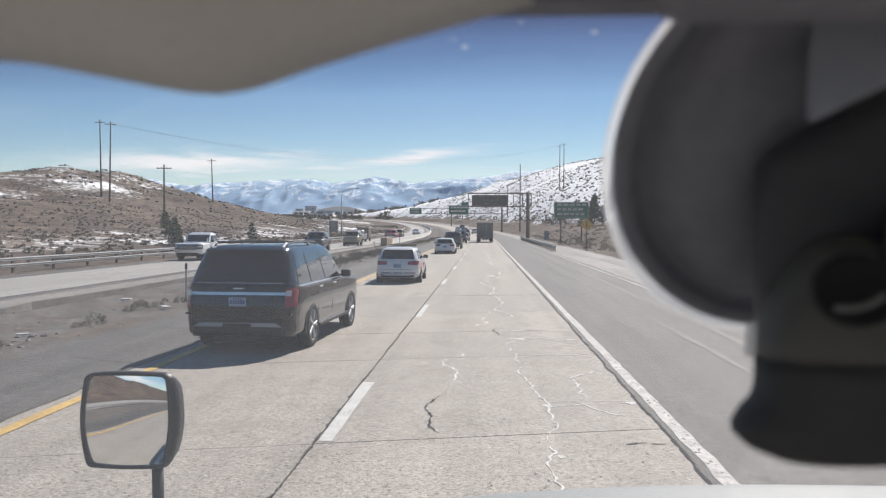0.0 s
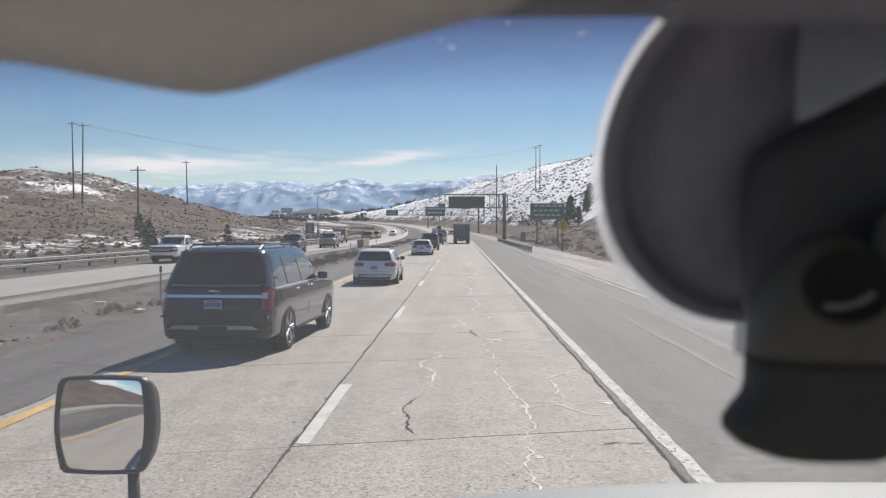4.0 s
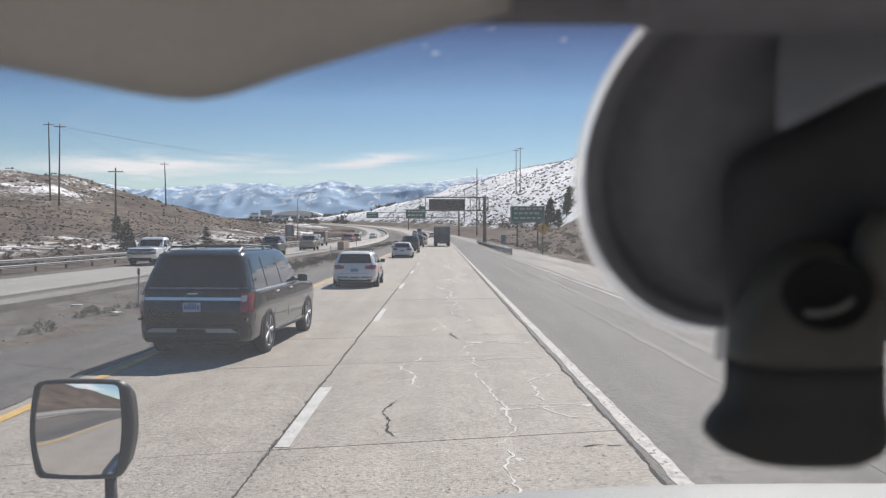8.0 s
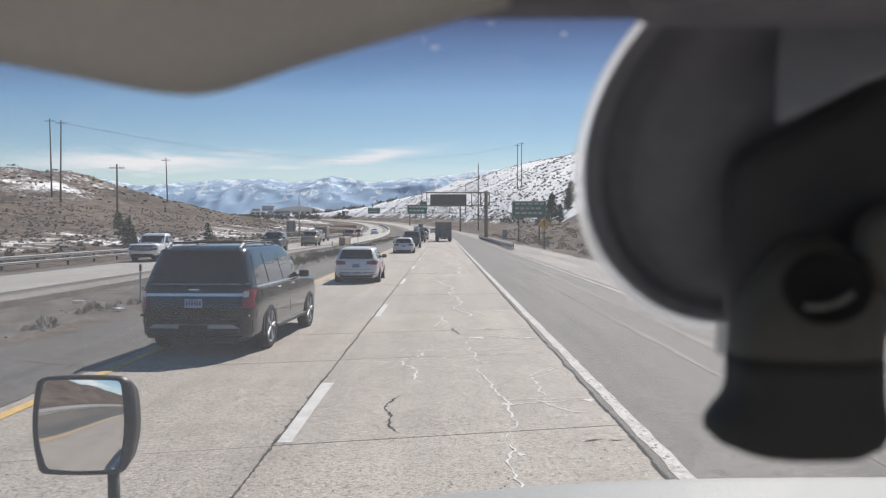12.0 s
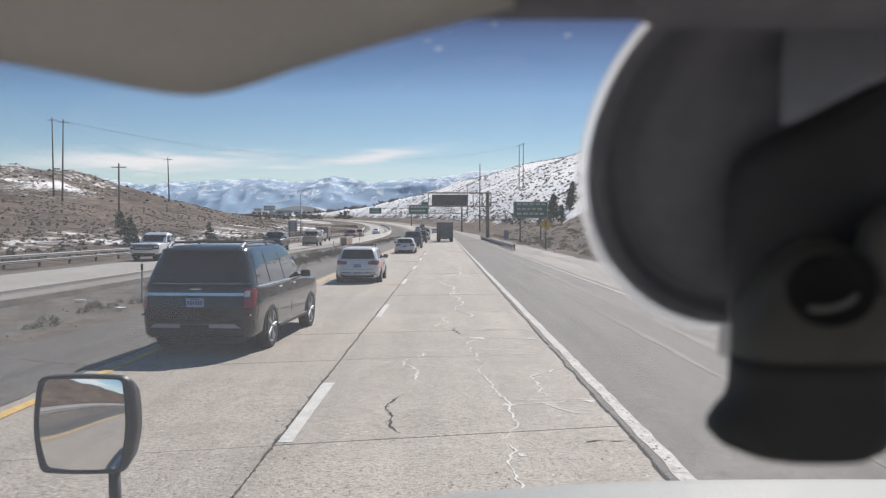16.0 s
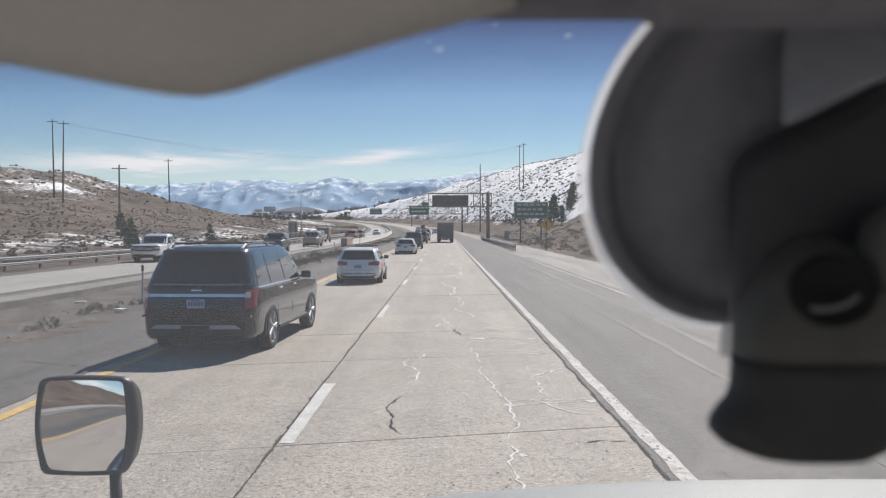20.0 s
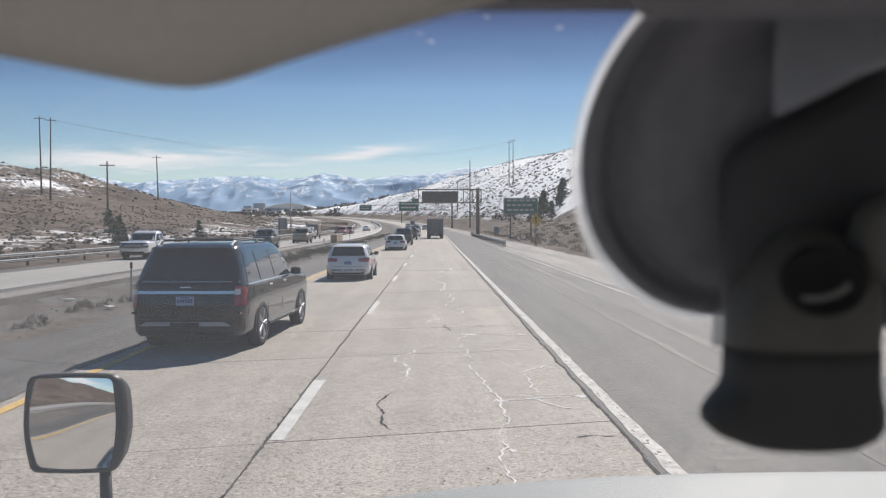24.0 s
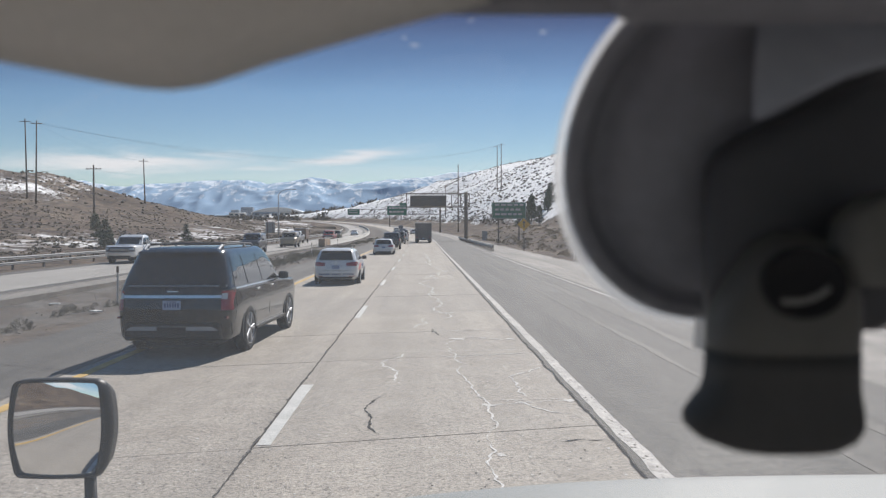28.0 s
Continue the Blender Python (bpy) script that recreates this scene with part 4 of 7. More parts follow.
# shallow dish; the depth of the hollow is painted on in near-black
socket = part("socket", lathe(((-0.0012, 0.0), (-0.0016, 0.0045), (-0.0030, 0.0062), (-0.0030, 0.0066), (0.0030, 0.0072)), 32, "Y"), CAVITY_SHADE, mount, "socket face painted as a dark hollow", smooth=True)
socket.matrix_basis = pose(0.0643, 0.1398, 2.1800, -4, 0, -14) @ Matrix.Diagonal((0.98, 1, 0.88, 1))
# lip of the socket, its highlight put in as a paler arc
bm = tube([(0.0052 * math.cos(radians(q)), 0, 0.0030 * math.sin(radians(q))) for q in range(232, 330, 8)], 0.0005)
catch = part("knob_lip", bm, LIP_HIGHLIGHT, mount, "grey lip arc with the highlight in its colour", smooth=True)
catch.matrix_basis = pose(0.0620, 0.1363, 2.1803, -4, -12, -14)
knob = part("knob", bell(((-0.0075, -0.004, 0.006), (-0.0060, -0.0075, 0.009), (0.0, -0.0085, 0.010), (0.0050, -0.0060, 0.010), (0.0072, -0.002, 0.008)), 0.0, 0.005, 24), NECK_RUBBER, mount, smooth=True)
knob.matrix_basis = pose(0.0775, 0.1410, 2.1875, 0, -14, 0)

# ---------------------------------------------------------------- vehicles
class Shape:
    """A car body as a stack of level outlines: rows of (z, rear y, front y, half width); the outline is a squared oval."""

    def __init__(self, rows, power=7.0):
        self.rows, self.n = rows, power

    def at(self, z):
        zs = [r[0] for r in self.rows]
        return [float(np.interp(z, zs, [r[k] for r in self.rows])) for k in (1, 2, 3)]

    def side(self, y, z, out=0.0):
        r, f, w = self.at(z)
        c, h = (r + f) / 2, (f - r) / 2
        t = min(0.999, abs((y - c) / h))
        return w * (1 - t ** self.n) ** (1 / self.n) + out

    def rear(self, x, z, out=0.0, front=False):
        r, f, w = self.at(z)
        c, h = (r + f) / 2, (f - r) / 2
        t = min(0.999, abs(x / w))
        d = h * (1 - t ** self.n) ** (1 / self.n) + out
        return c + d if front else c - d

    def body(self, k=96):
        bm = bmesh.new()
        zs = []
        for (a, *_), (b, *_) in zip(self.rows, self.rows[1:]):
            m = max(1, round((b - a) / 0.06))
            zs += [a + (b - a) * i / m for i in range(m)]
        zs.append(self.rows[-1][0])
        rings = []
        for z in zs:
            r, f, w = self.at(z)
            c, h = (r + f) / 2, (f - r) / 2
            ring = []
            for i in range(k):
                a = 2 * math.pi * (i + 0.5) / k
                s, q = math.sin(a), math.cos(a)
                ring.append(bm.verts.new((w * math.copysign(abs(s) ** (2 / self.n), s), c - h * math.copysign(abs(q) ** (2 / self.n), q), z)))
            rings.append(ring)
        for p, q in zip(rings, rings[1:]):
            for i in range(k):
                bm.faces.new((p[i], p[(i + 1) % k], q[(i + 1) % k], q[i]))
        bm.faces.new(rings[0][::-1])
        bm.faces.new(rings[-1])
        return bm

    def patch(self, corners, where, out=0.009, n=8, thick=0.012, bm=None):
        """A plate on the body between four corners, (y, z) on a side ('R', 'L') or (x, z) on the rear or front; bent to the body."""
        bm = bm or bmesh.new()
        a, b, c, d = [Vector((p[0], p[1], 0)) for p in corners]

        def at(s, t, o):
            p = a.lerp(b, s).lerp(d.lerp(c, s), t)
            if where == "R":
                return (self.side(p.x, p.y, o), p.x, p.y)
            if where == "L":
                return (-self.side(p.x, p.y, o), p.x, p.y)
            return (p.x, self.rear(p.x, p.y, o, where == "front"), p.y)
        top = [[bm.verts.new(at(i / n, j / n, out)) for j in range(n + 1)] for i in range(n + 1)]
        rim_ = [(i, 0) for i in range(n)] + [(n, j) for j in range(n)] + [(i, n) for i in range(n, 0, -1)] + [(0, j) for j in range(n, 0, -1)]
        low = [bm.verts.new(at(i / n, j / n, out - thick)) for i, j in rim_]
        for i in range(n):
            for j in range(n):
                bm.faces.new((top[i][j], top[i + 1][j], top[i + 1][j + 1], top[i][j + 1]))
        for k, (i, j) in enumerate(rim_):
            i2, j2 = rim_[(k + 1) % len(rim_)]
            bm.faces.new((top[i][j], top[i2][j2], low[(k + 1) % len(rim_)], low[k]))
        bmesh.ops.recalc_face_normals(bm, faces=bm.faces[:])
        return bm


def wheel(parent, x, y, r, width, side, spokes=5, rim_mat=None):
    """A tyre with a spoked rim; side is 1 or -1."""
    t = part("wheel", lathe(((-width, r * 0.66), (-width, r * 0.92), (-width + 0.03, r), (-0.03, r), (0, r * 0.93), (0, r * 0.70), (-0.02, r * 0.66)), 32), RUBBER, parent, smooth=True)
    t.matrix_basis = pose(x, y, r, 0, 0, 0 if side > 0 else 180)
    bm = lathe(((-0.10, 0.0), (-0.10, r * 0.62), (-0.02, r * 0.66), (-0.008, r * 0.69), (-0.02, r * 0.63)), 32)
    part("rim_barrel", bm, DARK_PLASTIC, t, smooth=True)
    bm = bmesh.new()
    for i in range(spokes):
        for off in (-0.11, 0.11):
            a = 2 * math.pi * i / spokes
            rod((-0.022, r * 0.10 * math.cos(a), r * 0.10 * math.sin(a)), (-0.016, r * 0.655 * math.cos(a + off), r * 0.655 * math.sin(a + off)), r * 0.055, r * 0.045, 6, bm)
    lathe(((-0.05, r * 0.15), (-0.012, r * 0.13), (-0.008, 0.0)), 12, bm=bm)
    lathe(((-0.03, r * 0.63), (-0.006, r * 0.66), (-0.006, r * 0.70), (-0.02, r * 0.70)), 32, bm=bm)
    part("rim", bm, rim_mat or ALLOY, t)
    return t


def arch(parent, shape, y, r, side, material):
    """A dark plate just outside the body side in place of the shaded wheel well, with a lip round it."""
    bm = bmesh.new()
    k, x0 = 24, shape.side(y, 0.62)
    pts = [(y + r * 1.15 * math.cos(math.pi * i / k), r + r * 1.15 * math.sin(math.pi * i / k)) for i in range(k + 1)]
    pts = [(y + r * 1.1, 0.30)] + pts + [(y - r * 1.1, 0.30)]
    v = [bm.verts.new((side * (x0 + 0.006), p, q)) for p, q in pts]
    w = [bm.verts.new((side * (x0 - 0.12), p, q)) for p, q in pts]
    bm.faces.new(v)
    for i in range(len(v) - 1):
        bm.faces.new((v[i], v[i + 1], w[i + 1], w[i]))
    part("wheel_well_shade", bm, material, parent)


def door_mirror(parent, shape, y, z, side, material):
    bm = box(-0.10, 0.10, -0.06, 0.05, -0.075, 0.075, 0.03)
    box(-0.20, -0.06, -0.03, 0.02, -0.055, -0.02, 0.01, bm)
    m = part("door_mirror", bm, material, parent, smooth=True)
    m.matrix_basis = pose(side * (shape.side(y, z) + 0.13), y, z + 0.04, 0, 0, 0 if side > 0 else 180)
    return m


def plate(parent, y, z, w=0.31, h=0.155):
    p = part("number_plate", box(-w / 2, w / 2, y - 0.012, y, z - h / 2, z + h / 2, 0.004), PLATE, parent)
    bm = bmesh.new()
    for i in range(6):
        x = -w * 0.36 + w * 0.145 * i
        box(x - 0.014, x + 0.014, y - 0.016, y - 0.010, z - h * 0.24, z + h * 0.22, bm=bm)
    box(-w * 0.25, w * 0.25, y - 0.016, y - 0.010, z + h * 0.32, z + h * 0.42, bm=bm)
    part("plate_bars", bm, PLATE_INK, p)


def handles(parent, shape, ys_, z, material):
    for s in (1, -1):
        for y in ys_:
            h = part("door_handle", box(-0.012, 0.016, -0.10, 0.10, -0.016, 0.016, 0.008), material, parent)
            h.matrix_basis = pose(s * (shape.side(y, z) + 0.012), y, z)


def car(name, rows, paint, label, category, *, belt, roof, wheel_y, wheel_r, side_glass, rear_glass, front_glass, lamps, plate_z, doors, mirror_y,
        rails=True, trim=DARK_PLASTIC, power=7.0, bumper=None, extras=None, handle_mat=None):
    """A whole car at the origin, its nose to +y, standing on z = 0."""
    s = Shape(rows, power)
    top = tagged(empty(name), label, category)
    part("body", s.body(), paint, top, smooth=True)
    for y in wheel_y:
        for sd in (1, -1):
            arch(top, s, y, wheel_r, sd, DARK_PLASTIC)
            wheel(top, sd * (s.side(y, 0.62) + 0.022), y, wheel_r, 0.22, sd)
    for quad in side_glass:
        for sd in "RL":
            part("side_window", s.patch(quad, sd), TINTED, top)
    part("rear_window", s.patch(rear_glass, "rear", 0.011, 16), TINTED, top)
    part("windscreen", s.patch(front_glass, "front", 0.011, 16), TINTED, top)
    for quad, side_quad in lamps:
        for sd, k in ((1, "R"), (-1, "L")):
            q = [(sd * x, z) for x, z in quad]
            bm = s.patch(q if sd > 0 else [q[1], q[0], q[3], q[2]], "rear", 0.012)
            if side_quad:
                s.patch(side_quad, k, 0.012, bm=bm)
            part("tail_lamp", bm, RED_LENS, top, smooth=False)
    for sd in (1, -1):
        part("headlamp", s.patch([(sd * 0.45, rows[2][0] + 0.32), (sd * 0.78, rows[2][0] + 0.34), (sd * 0.78, rows[2][0] + 0.46), (sd * 0.45, rows[2][0] + 0.42)], "front", 0.01), CLEAR_LENS, top)
        door_mirror(top, s, mirror_y, belt + 0.02, sd, trim)
    handles(top, s, doors, belt - 0.10, handle_mat or paint)
    for y in doors:
        for sd in (1, -1):
            g = y - 0.22
            part("door_seam", s.patch([(g - 0.006, 0.36), (g + 0.006, 0.36), (g + 0.006, belt - 0.02), (g - 0.006, belt - 0.02)], "R" if sd > 0 else "L", 0.002, 4, 0.006), DARK_PLASTIC, top)
    if bumper:
        part("rear_bumper", s.patch(bumper, "rear", 0.03, 12, 0.05), trim, top)
    plate(top, s.rear(0.0, plate_z) - 0.006, plate_z)
    part("underbody", box(-0.62, 0.62, rows[0][1] + 0.35, rows[0][2] - 0.35, 0.17, rows[0][0] + 0.03), DARK_PLASTIC, top)
    if rails:
        r, f, w = s.at(roof - 0.06)
        for sd in (1, -1):
            pts = [(r + 0.22, roof - 0.06), (r + 0.27, roof + 0.01), (r + 0.38, roof + 0.04), ((r + f) / 2, roof + 0.052), (f - 0.62, roof + 0.04), (f - 0.50, roof + 0.005), (f - 0.42, roof - 0.06)]
            bm = tube([(sd * (w - 0.09), a, za) for a, za in pts], 0.018)
            part("roof_rail", bm, trim if rails is True else rails, top)
    if extras:
        extras(top, s)
    return top

# the big black estate car in the next lane
SUV_ROWS = [(0.31, -2.70, 2.64, 0.965), (0.39, -2.775, 2.74, 1.005), (0.62, -2.80, 2.78, 1.016), (0.84, -2.80, 2.78, 1.033), (0.89, -2.795, 2.77, 1.031), (1.02, -2.77, 2.72, 1.016), (1.12, -2.75, 2.55, 1.004),
            (1.17, -2.745, 1.42, 0.996), (1.22, -2.72, 1.30, 0.976), (1.50, -2.58, 0.96, 0.892), (1.74, -2.43, 0.66, 0.812), (1.83, -2.35, 0.48, 0.770), (1.885, -2.22, 0.30, 0.70), (1.905, -2.00, 0.10, 0.52)]


def suv_extras(top, s):
    part("chrome_bar", s.patch([(-0.84, 1.048), (0.84, 1.048), (0.84, 1.098), (-0.84, 1.098)], "rear", 0.018, 14, 0.03), CHROME, top, "bright chrome bar")
    for k in "RL":
        part("belt_strip", s.patch([(-2.35, 1.185), (1.20, 1.185), (1.20, 1.205), (-2.35, 1.205)], k, 0.010, 16, 0.014), CHROME, top, "bright chrome strip")
        part("running_board", s.patch([(-1.25, 0.36), (1.25, 0.36), (1.25, 0.41), (-1.25, 0.41)], k, 0.07, 8, 0.07), DARK_PLASTIC, top)
    for sd in (1, -1):
        q = [(sd * 0.845, 1.03), (sd * 0.925, 1.03), (sd * 0.925, 1.13), (sd * 0.845, 1.13)]
        part("reversing_lens", s.patch(q if sd > 0 else [q[1], q[0], q[3], q[2]], "rear", 0.020, 6, 0.03), CLEAR_LENS, top, "clear reversing lens")
        for y in (-2.68, 2.66):
            part("side_marker", box(sd * s.side(y, 0.72) - 0.008, sd * s.side(y, 0.72) + 0.008, y - 0.09, y + 0.09, 0.70, 0.735, 0.004), RED_LENS, top)
    part("lower_bumper", s.patch([(-0.95, 0.37), (0.95, 0.37), (0.97, 0.47), (-0.97, 0.47)], "rear", 0.012, 14, 0.04), DARK_PLASTIC, top, "black lower bumper")
    part("skid_plate", s.patch([(-0.80, 0.50), (0.80, 0.50), (0.68, 0.57), (-0.68, 0.57)], "rear", 0.035, 12, 0.04), ALLOY, top, "silver skid plate")
    part("window_lip", s.patch([(-0.90, 1.245), (0.90, 1.245), (0.90, 1.262), (-0.90, 1.262)], "rear", 0.014, 12, 0.014), ALLOY, top)
    part("tow_cover", s.patch([(-0.25, 0.46), (0.25, 0.46), (0.25, 0.56), (-0.25, 0.56)], "rear", 0.045, 4, 0.04), DARK_PLASTIC, top)
    part("rear_spoiler", s.patch([(-0.72, 1.80), (0.72, 1.80), (0.68, 1.855), (-0.68, 1.855)], "rear", 0.10, 8, 0.12), BLACK_PAINT, top)
    part("tailgate_seam", s.patch([(-0.93, 0.635), (0.93, 0.635), (0.93, 0.648), (-0.93, 0.648)], "rear", 0.004, 12, 0.01), DARK_PLASTIC, top)
    part("badge", s.patch([(-0.09, 1.15), (0.09, 1.15), (0.09, 1.168), (-0.09, 1.168)], "rear", 0.012, 4, 0.012), CHROME, top)
    for sd in (1, -1):
        for y, lean in ((-2.20, 24), (-0.62, -20)):
            foot_ = part("rail_foot", box(-0.022, 0.022, -0.11, 0.11, -0.022, 0.022, 0.012), ALLOY, top, "bright rail foot")
            foot_.matrix_basis = pose(sd * 0.665, y, 1.90, lean, sd * 8, 0)
        part("quarter_seam", s.patch([(-2.46, 0.66), (-2.445, 0.66), (-2.36, 1.16), (-2.375, 1.16)], "R" if sd > 0 else "L", 0.003, 4, 0.006), DARK_PLASTIC, top)
        part("fuel_flap" if sd > 0 else "side_vent", s.patch([(-2.10, 0.98), (-1.92, 0.98), (-1.92, 1.12), (-2.10, 1.12)], "R" if sd > 0 else "L", 0.004, 3, 0.006), BLACK_PAINT, top)
    for y in (-1.95, -0.95):
        part("roof_crossbar", rod((-0.68, y, 1.955), (0.68, y, 1.955), 0.016), DARK_PLASTIC, top)


suv = car("large_suv", SUV_ROWS, BLACK_PAINT, "large black estate SUV with chrome tail bar and roof rails", "car", belt=1.20, roof=1.90, wheel_y=(-1.60, 1.72), wheel_r=0.42,
          side_glass=[[(-2.36, 1.23), (-1.60, 1.23), (-1.56, 1.74), (-2.16, 1.74)], [(-1.53, 1.23), (-0.52, 1.23), (-0.53, 1.75), (-1.49, 1.75)], [(-0.47, 1.23), (0.98, 1.24), (0.46, 1.73), (-0.47, 1.75)]],
          rear_glass=[(-0.91, 1.275), (0.91, 1.275), (0.765, 1.80), (-0.765, 1.80)], front_glass=[(-0.80, 1.26), (0.80, 1.26), (0.70, 1.76), (-0.70, 1.76)],
          lamps=[([(0.84, 0.84), (0.985, 0.84), (0.985, 1.17), (0.84, 1.17)], [(-2.72, 0.84), (-2.55, 0.84), (-2.58, 1.16), (-2.70, 1.16)])],
          plate_z=0.93, doors=(-0.95, 0.16), mirror_y=0.86, bumper=[(-0.97, 0.42), (0.97, 0.42), (0.97, 0.62), (-0.97, 0.62)], extras=suv_extras, handle_mat=CHROME, power=11.0)
suv.matrix_basis = pose(-4.10, 17.1, 0, 0, 0, -3.2)

# the white hatchback estate ahead
WAGON_ROWS = [(0.26, -2.10, 2.10, 0.80), (0.34, -2.24, 2.22, 0.86), (0.52, -2.28, 2.27, 0.895), (0.70, -2.27, 2.27, 0.90), (0.86, -2.22, 2.15, 0.895), (0.92, -2.19, 1.95, 0.885),
              (0.965, -2.17, 1.00, 0.865), (1.02, -2.14, 0.90, 0.84), (1.22, -1.98, 0.52, 0.765), (1.36, -1.84, 0.24, 0.70), (1.43, -1.72, 0.06, 0.635), (1.475, -1.50, -0.20, 0.50)]


def wagon_extras(top, s):
    part("rear_spoiler", s.patch([(-0.60, 1.385), (0.60, 1.385), (0.57, 1.425), (-0.57, 1.425)], "rear", 0.11, 8, 0.13), WHITE_PAINT, top)
    part("lower_bumper", s.patch([(-0.78, 0.29), (0.78, 0.29), (0.80, 0.36), (-0.80, 0.36)], "rear", 0.02, 10, 0.03), DARK_PLASTIC, top, "black lower bumper")
    part("tailgate_seam", s.patch([(-0.80, 0.60), (0.80, 0.60), (0.80, 0.61), (-0.80, 0.61)], "rear", 0.004, 12, 0.008), DARK_PLASTIC, top)
    part("badge", lathe(((-0.012, 0.0), (-0.012, 0.045), (0.0, 0.052)), 20, "Y"), CHROME, top).matrix_basis = pose(0, s.rear(0, 0.93), 0.93)
    for i in range(19):
        x = -0.66 + 0.073 * i
        if i not in (6, 12):
            part("lettering_bar", s.patch([(x, 0.44), (x + 0.05, 0.44), (x + 0.05, 0.495), (x, 0.495)], "rear", 0.006, 1, 0.006), PLATE_INK, top)
    part("reflector", s.patch([(0.52, 0.37), (0.80, 0.38), (0.80, 0.405), (0.52, 0.40)], "rear", 0.012, 4, 0.012), RED_LENS, top)
    part("reflector", s.patch([(-0.80, 0.38), (-0.52, 0.37), (-0.52, 0.40), (-0.80, 0.405)], "rear", 0.012, 4, 0.012), RED_LENS, top)
    part("wiper", rod((0.02, s.rear(0.02, 1.04) - 0.02, 1.035), (0.34, s.rear(0.3, 1.06) - 0.02, 1.06), 0.01, sides=6), DARK_PLASTIC, top)
    pink = mat("pale_red_decal", (0.62, 0.20, 0.18), 0.4, vary=0.1, bump=0.0)
    part("side_decal", s.patch([(-1.9, 0.62), (-1.0, 0.60), (-0.55, 0.86), (-1.5, 0.88)], "R", 0.004, 8, 0.004), pink, top, "faded red decal")
    for i in range(9):
        y = -0.35 + 0.115 * i
        for z0, z1 in ((0.70, 0.80), (0.60, 0.64)):
            part("lettering_bar", s.patch([(y, z0), (y + 0.085, z0), (y + 0.085, z1), (y, z1)], "R", 0.007, 1, 0.006), PLATE_INK, top)


WAGON = dict(belt=0.99, roof=1.46, wheel_y=(-1.28, 1.34), wheel_r=0.315,
             side_glass=[[(-1.86, 1.01), (-1.22, 1.01), (-1.18, 1.34), (-1.58, 1.34)], [(-1.16, 1.01), (-0.32, 1.01), (-0.34, 1.36), (-1.12, 1.36)], [(-0.25, 1.01), (0.66, 1.01), (0.10, 1.34), (-0.27, 1.36)]],
             rear_glass=[(-0.68, 1.02), (0.68, 1.02), (0.58, 1.37), (-0.58, 1.37)], front_glass=[(-0.70, 1.03), (0.70, 1.03), (0.56, 1.37), (-0.56, 1.37)],
             lamps=[([(0.42, 0.80), (0.86, 0.78), (0.86, 0.95), (0.42, 0.92)], [(-2.20, 0.78), (-1.92, 0.86), (-1.90, 0.95), (-2.16, 0.95)])],
             plate_z=0.74, doors=(-0.62, 0.28), mirror_y=0.58)
wagon = car("estate_car", WAGON_ROWS, WHITE_PAINT, "white estate car with red tail lamps and dark lettering", "car", extras=wagon_extras, **WAGON)
wagon.matrix_basis = pose(-3.45, 35.5, 0, 0, 0, 0.4)


# a plain hatchback of the same make further on
HATCH_ROWS = [(z, r + 0.26, f, w) for z, r, f, w in WAGON_ROWS]


def hatch_extras(top, s):
    part("rear_spoiler", s.patch([(-0.60, 1.385), (0.60, 1.385), (0.57, 1.425), (-0.57, 1.425)], "rear", 0.10, 8, 0.12), WHITE_PAINT, top)
    part("lower_bumper", s.patch([(-0.78, 0.29), (0.78, 0.29), (0.80, 0.40), (-0.80, 0.40)], "rear", 0.02, 10, 0.03), DARK_PLASTIC, top, "black lower bumper")


hatch = car("hatchback", HATCH_ROWS, WHITE_PAINT, "small white hatchback on the concrete lane", "car", extras=hatch_extras,
            **{**WAGON, "wheel_y": (-1.20, 1.34), "side_glass": WAGON["side_glass"][1:], "rails": False})
hatch.matrix_basis = pose(-3.35, 74, 0, 0, 0, 0.3)

# boxy dark off-roader
BOXY_ROWS = [(0.42, -2.00, 2.05, 0.84), (0.50, -2.12, 2.18, 0.92), (0.95, -2.14, 2.18, 0.94), (1.10, -2.12, 2.06, 0.93), (1.16, -2.11, 0.95, 0.91), (1.22, -2.10, 0.86, 0.90), (1.72, -2.00, 0.56, 0.83), (1.80, -1.90, 0.42, 0.77), (1.84, -1.70, 0.20, 0.60)]
BOXY = dict(belt=1.20, roof=1.82, wheel_y=(-1.30, 1.34), wheel_r=0.40, power=9.0,
            side_glass=[[(-1.90, 1.24), (-0.62, 1.24), (-0.62, 1.68), (-1.80, 1.68)], [(-0.50, 1.24), (0.66, 1.24), (0.34, 1.68), (-0.50, 1.68)]],
            rear_glass=[(-0.74, 1.25), (0.74, 1.25), (0.70, 1.70), (-0.70, 1.70)], front_glass=[(-0.76, 1.26), (0.76, 1.26), (0.70, 1.70), (-0.70, 1.70)],
            lamps=[([(0.76, 0.92), (0.90, 0.92), (0.90, 1.16), (0.76, 1.16)], None)], plate_z=0.80, doors=(-0.62, 0.28), mirror_y=0.62,
            bumper=[(-0.90, 0.48), (0.90, 0.48), (0.90, 0.66), (-0.90, 0.66)])
boxy = car("off_roader", BOXY_ROWS, GREY_PAINT, "boxy dark grey off-roader on the concrete lane", "car", **BOXY)
boxy.matrix_basis = pose(-3.3 + float(bend(92)), 92, float(grade(92)), 0, 0, 0.5)

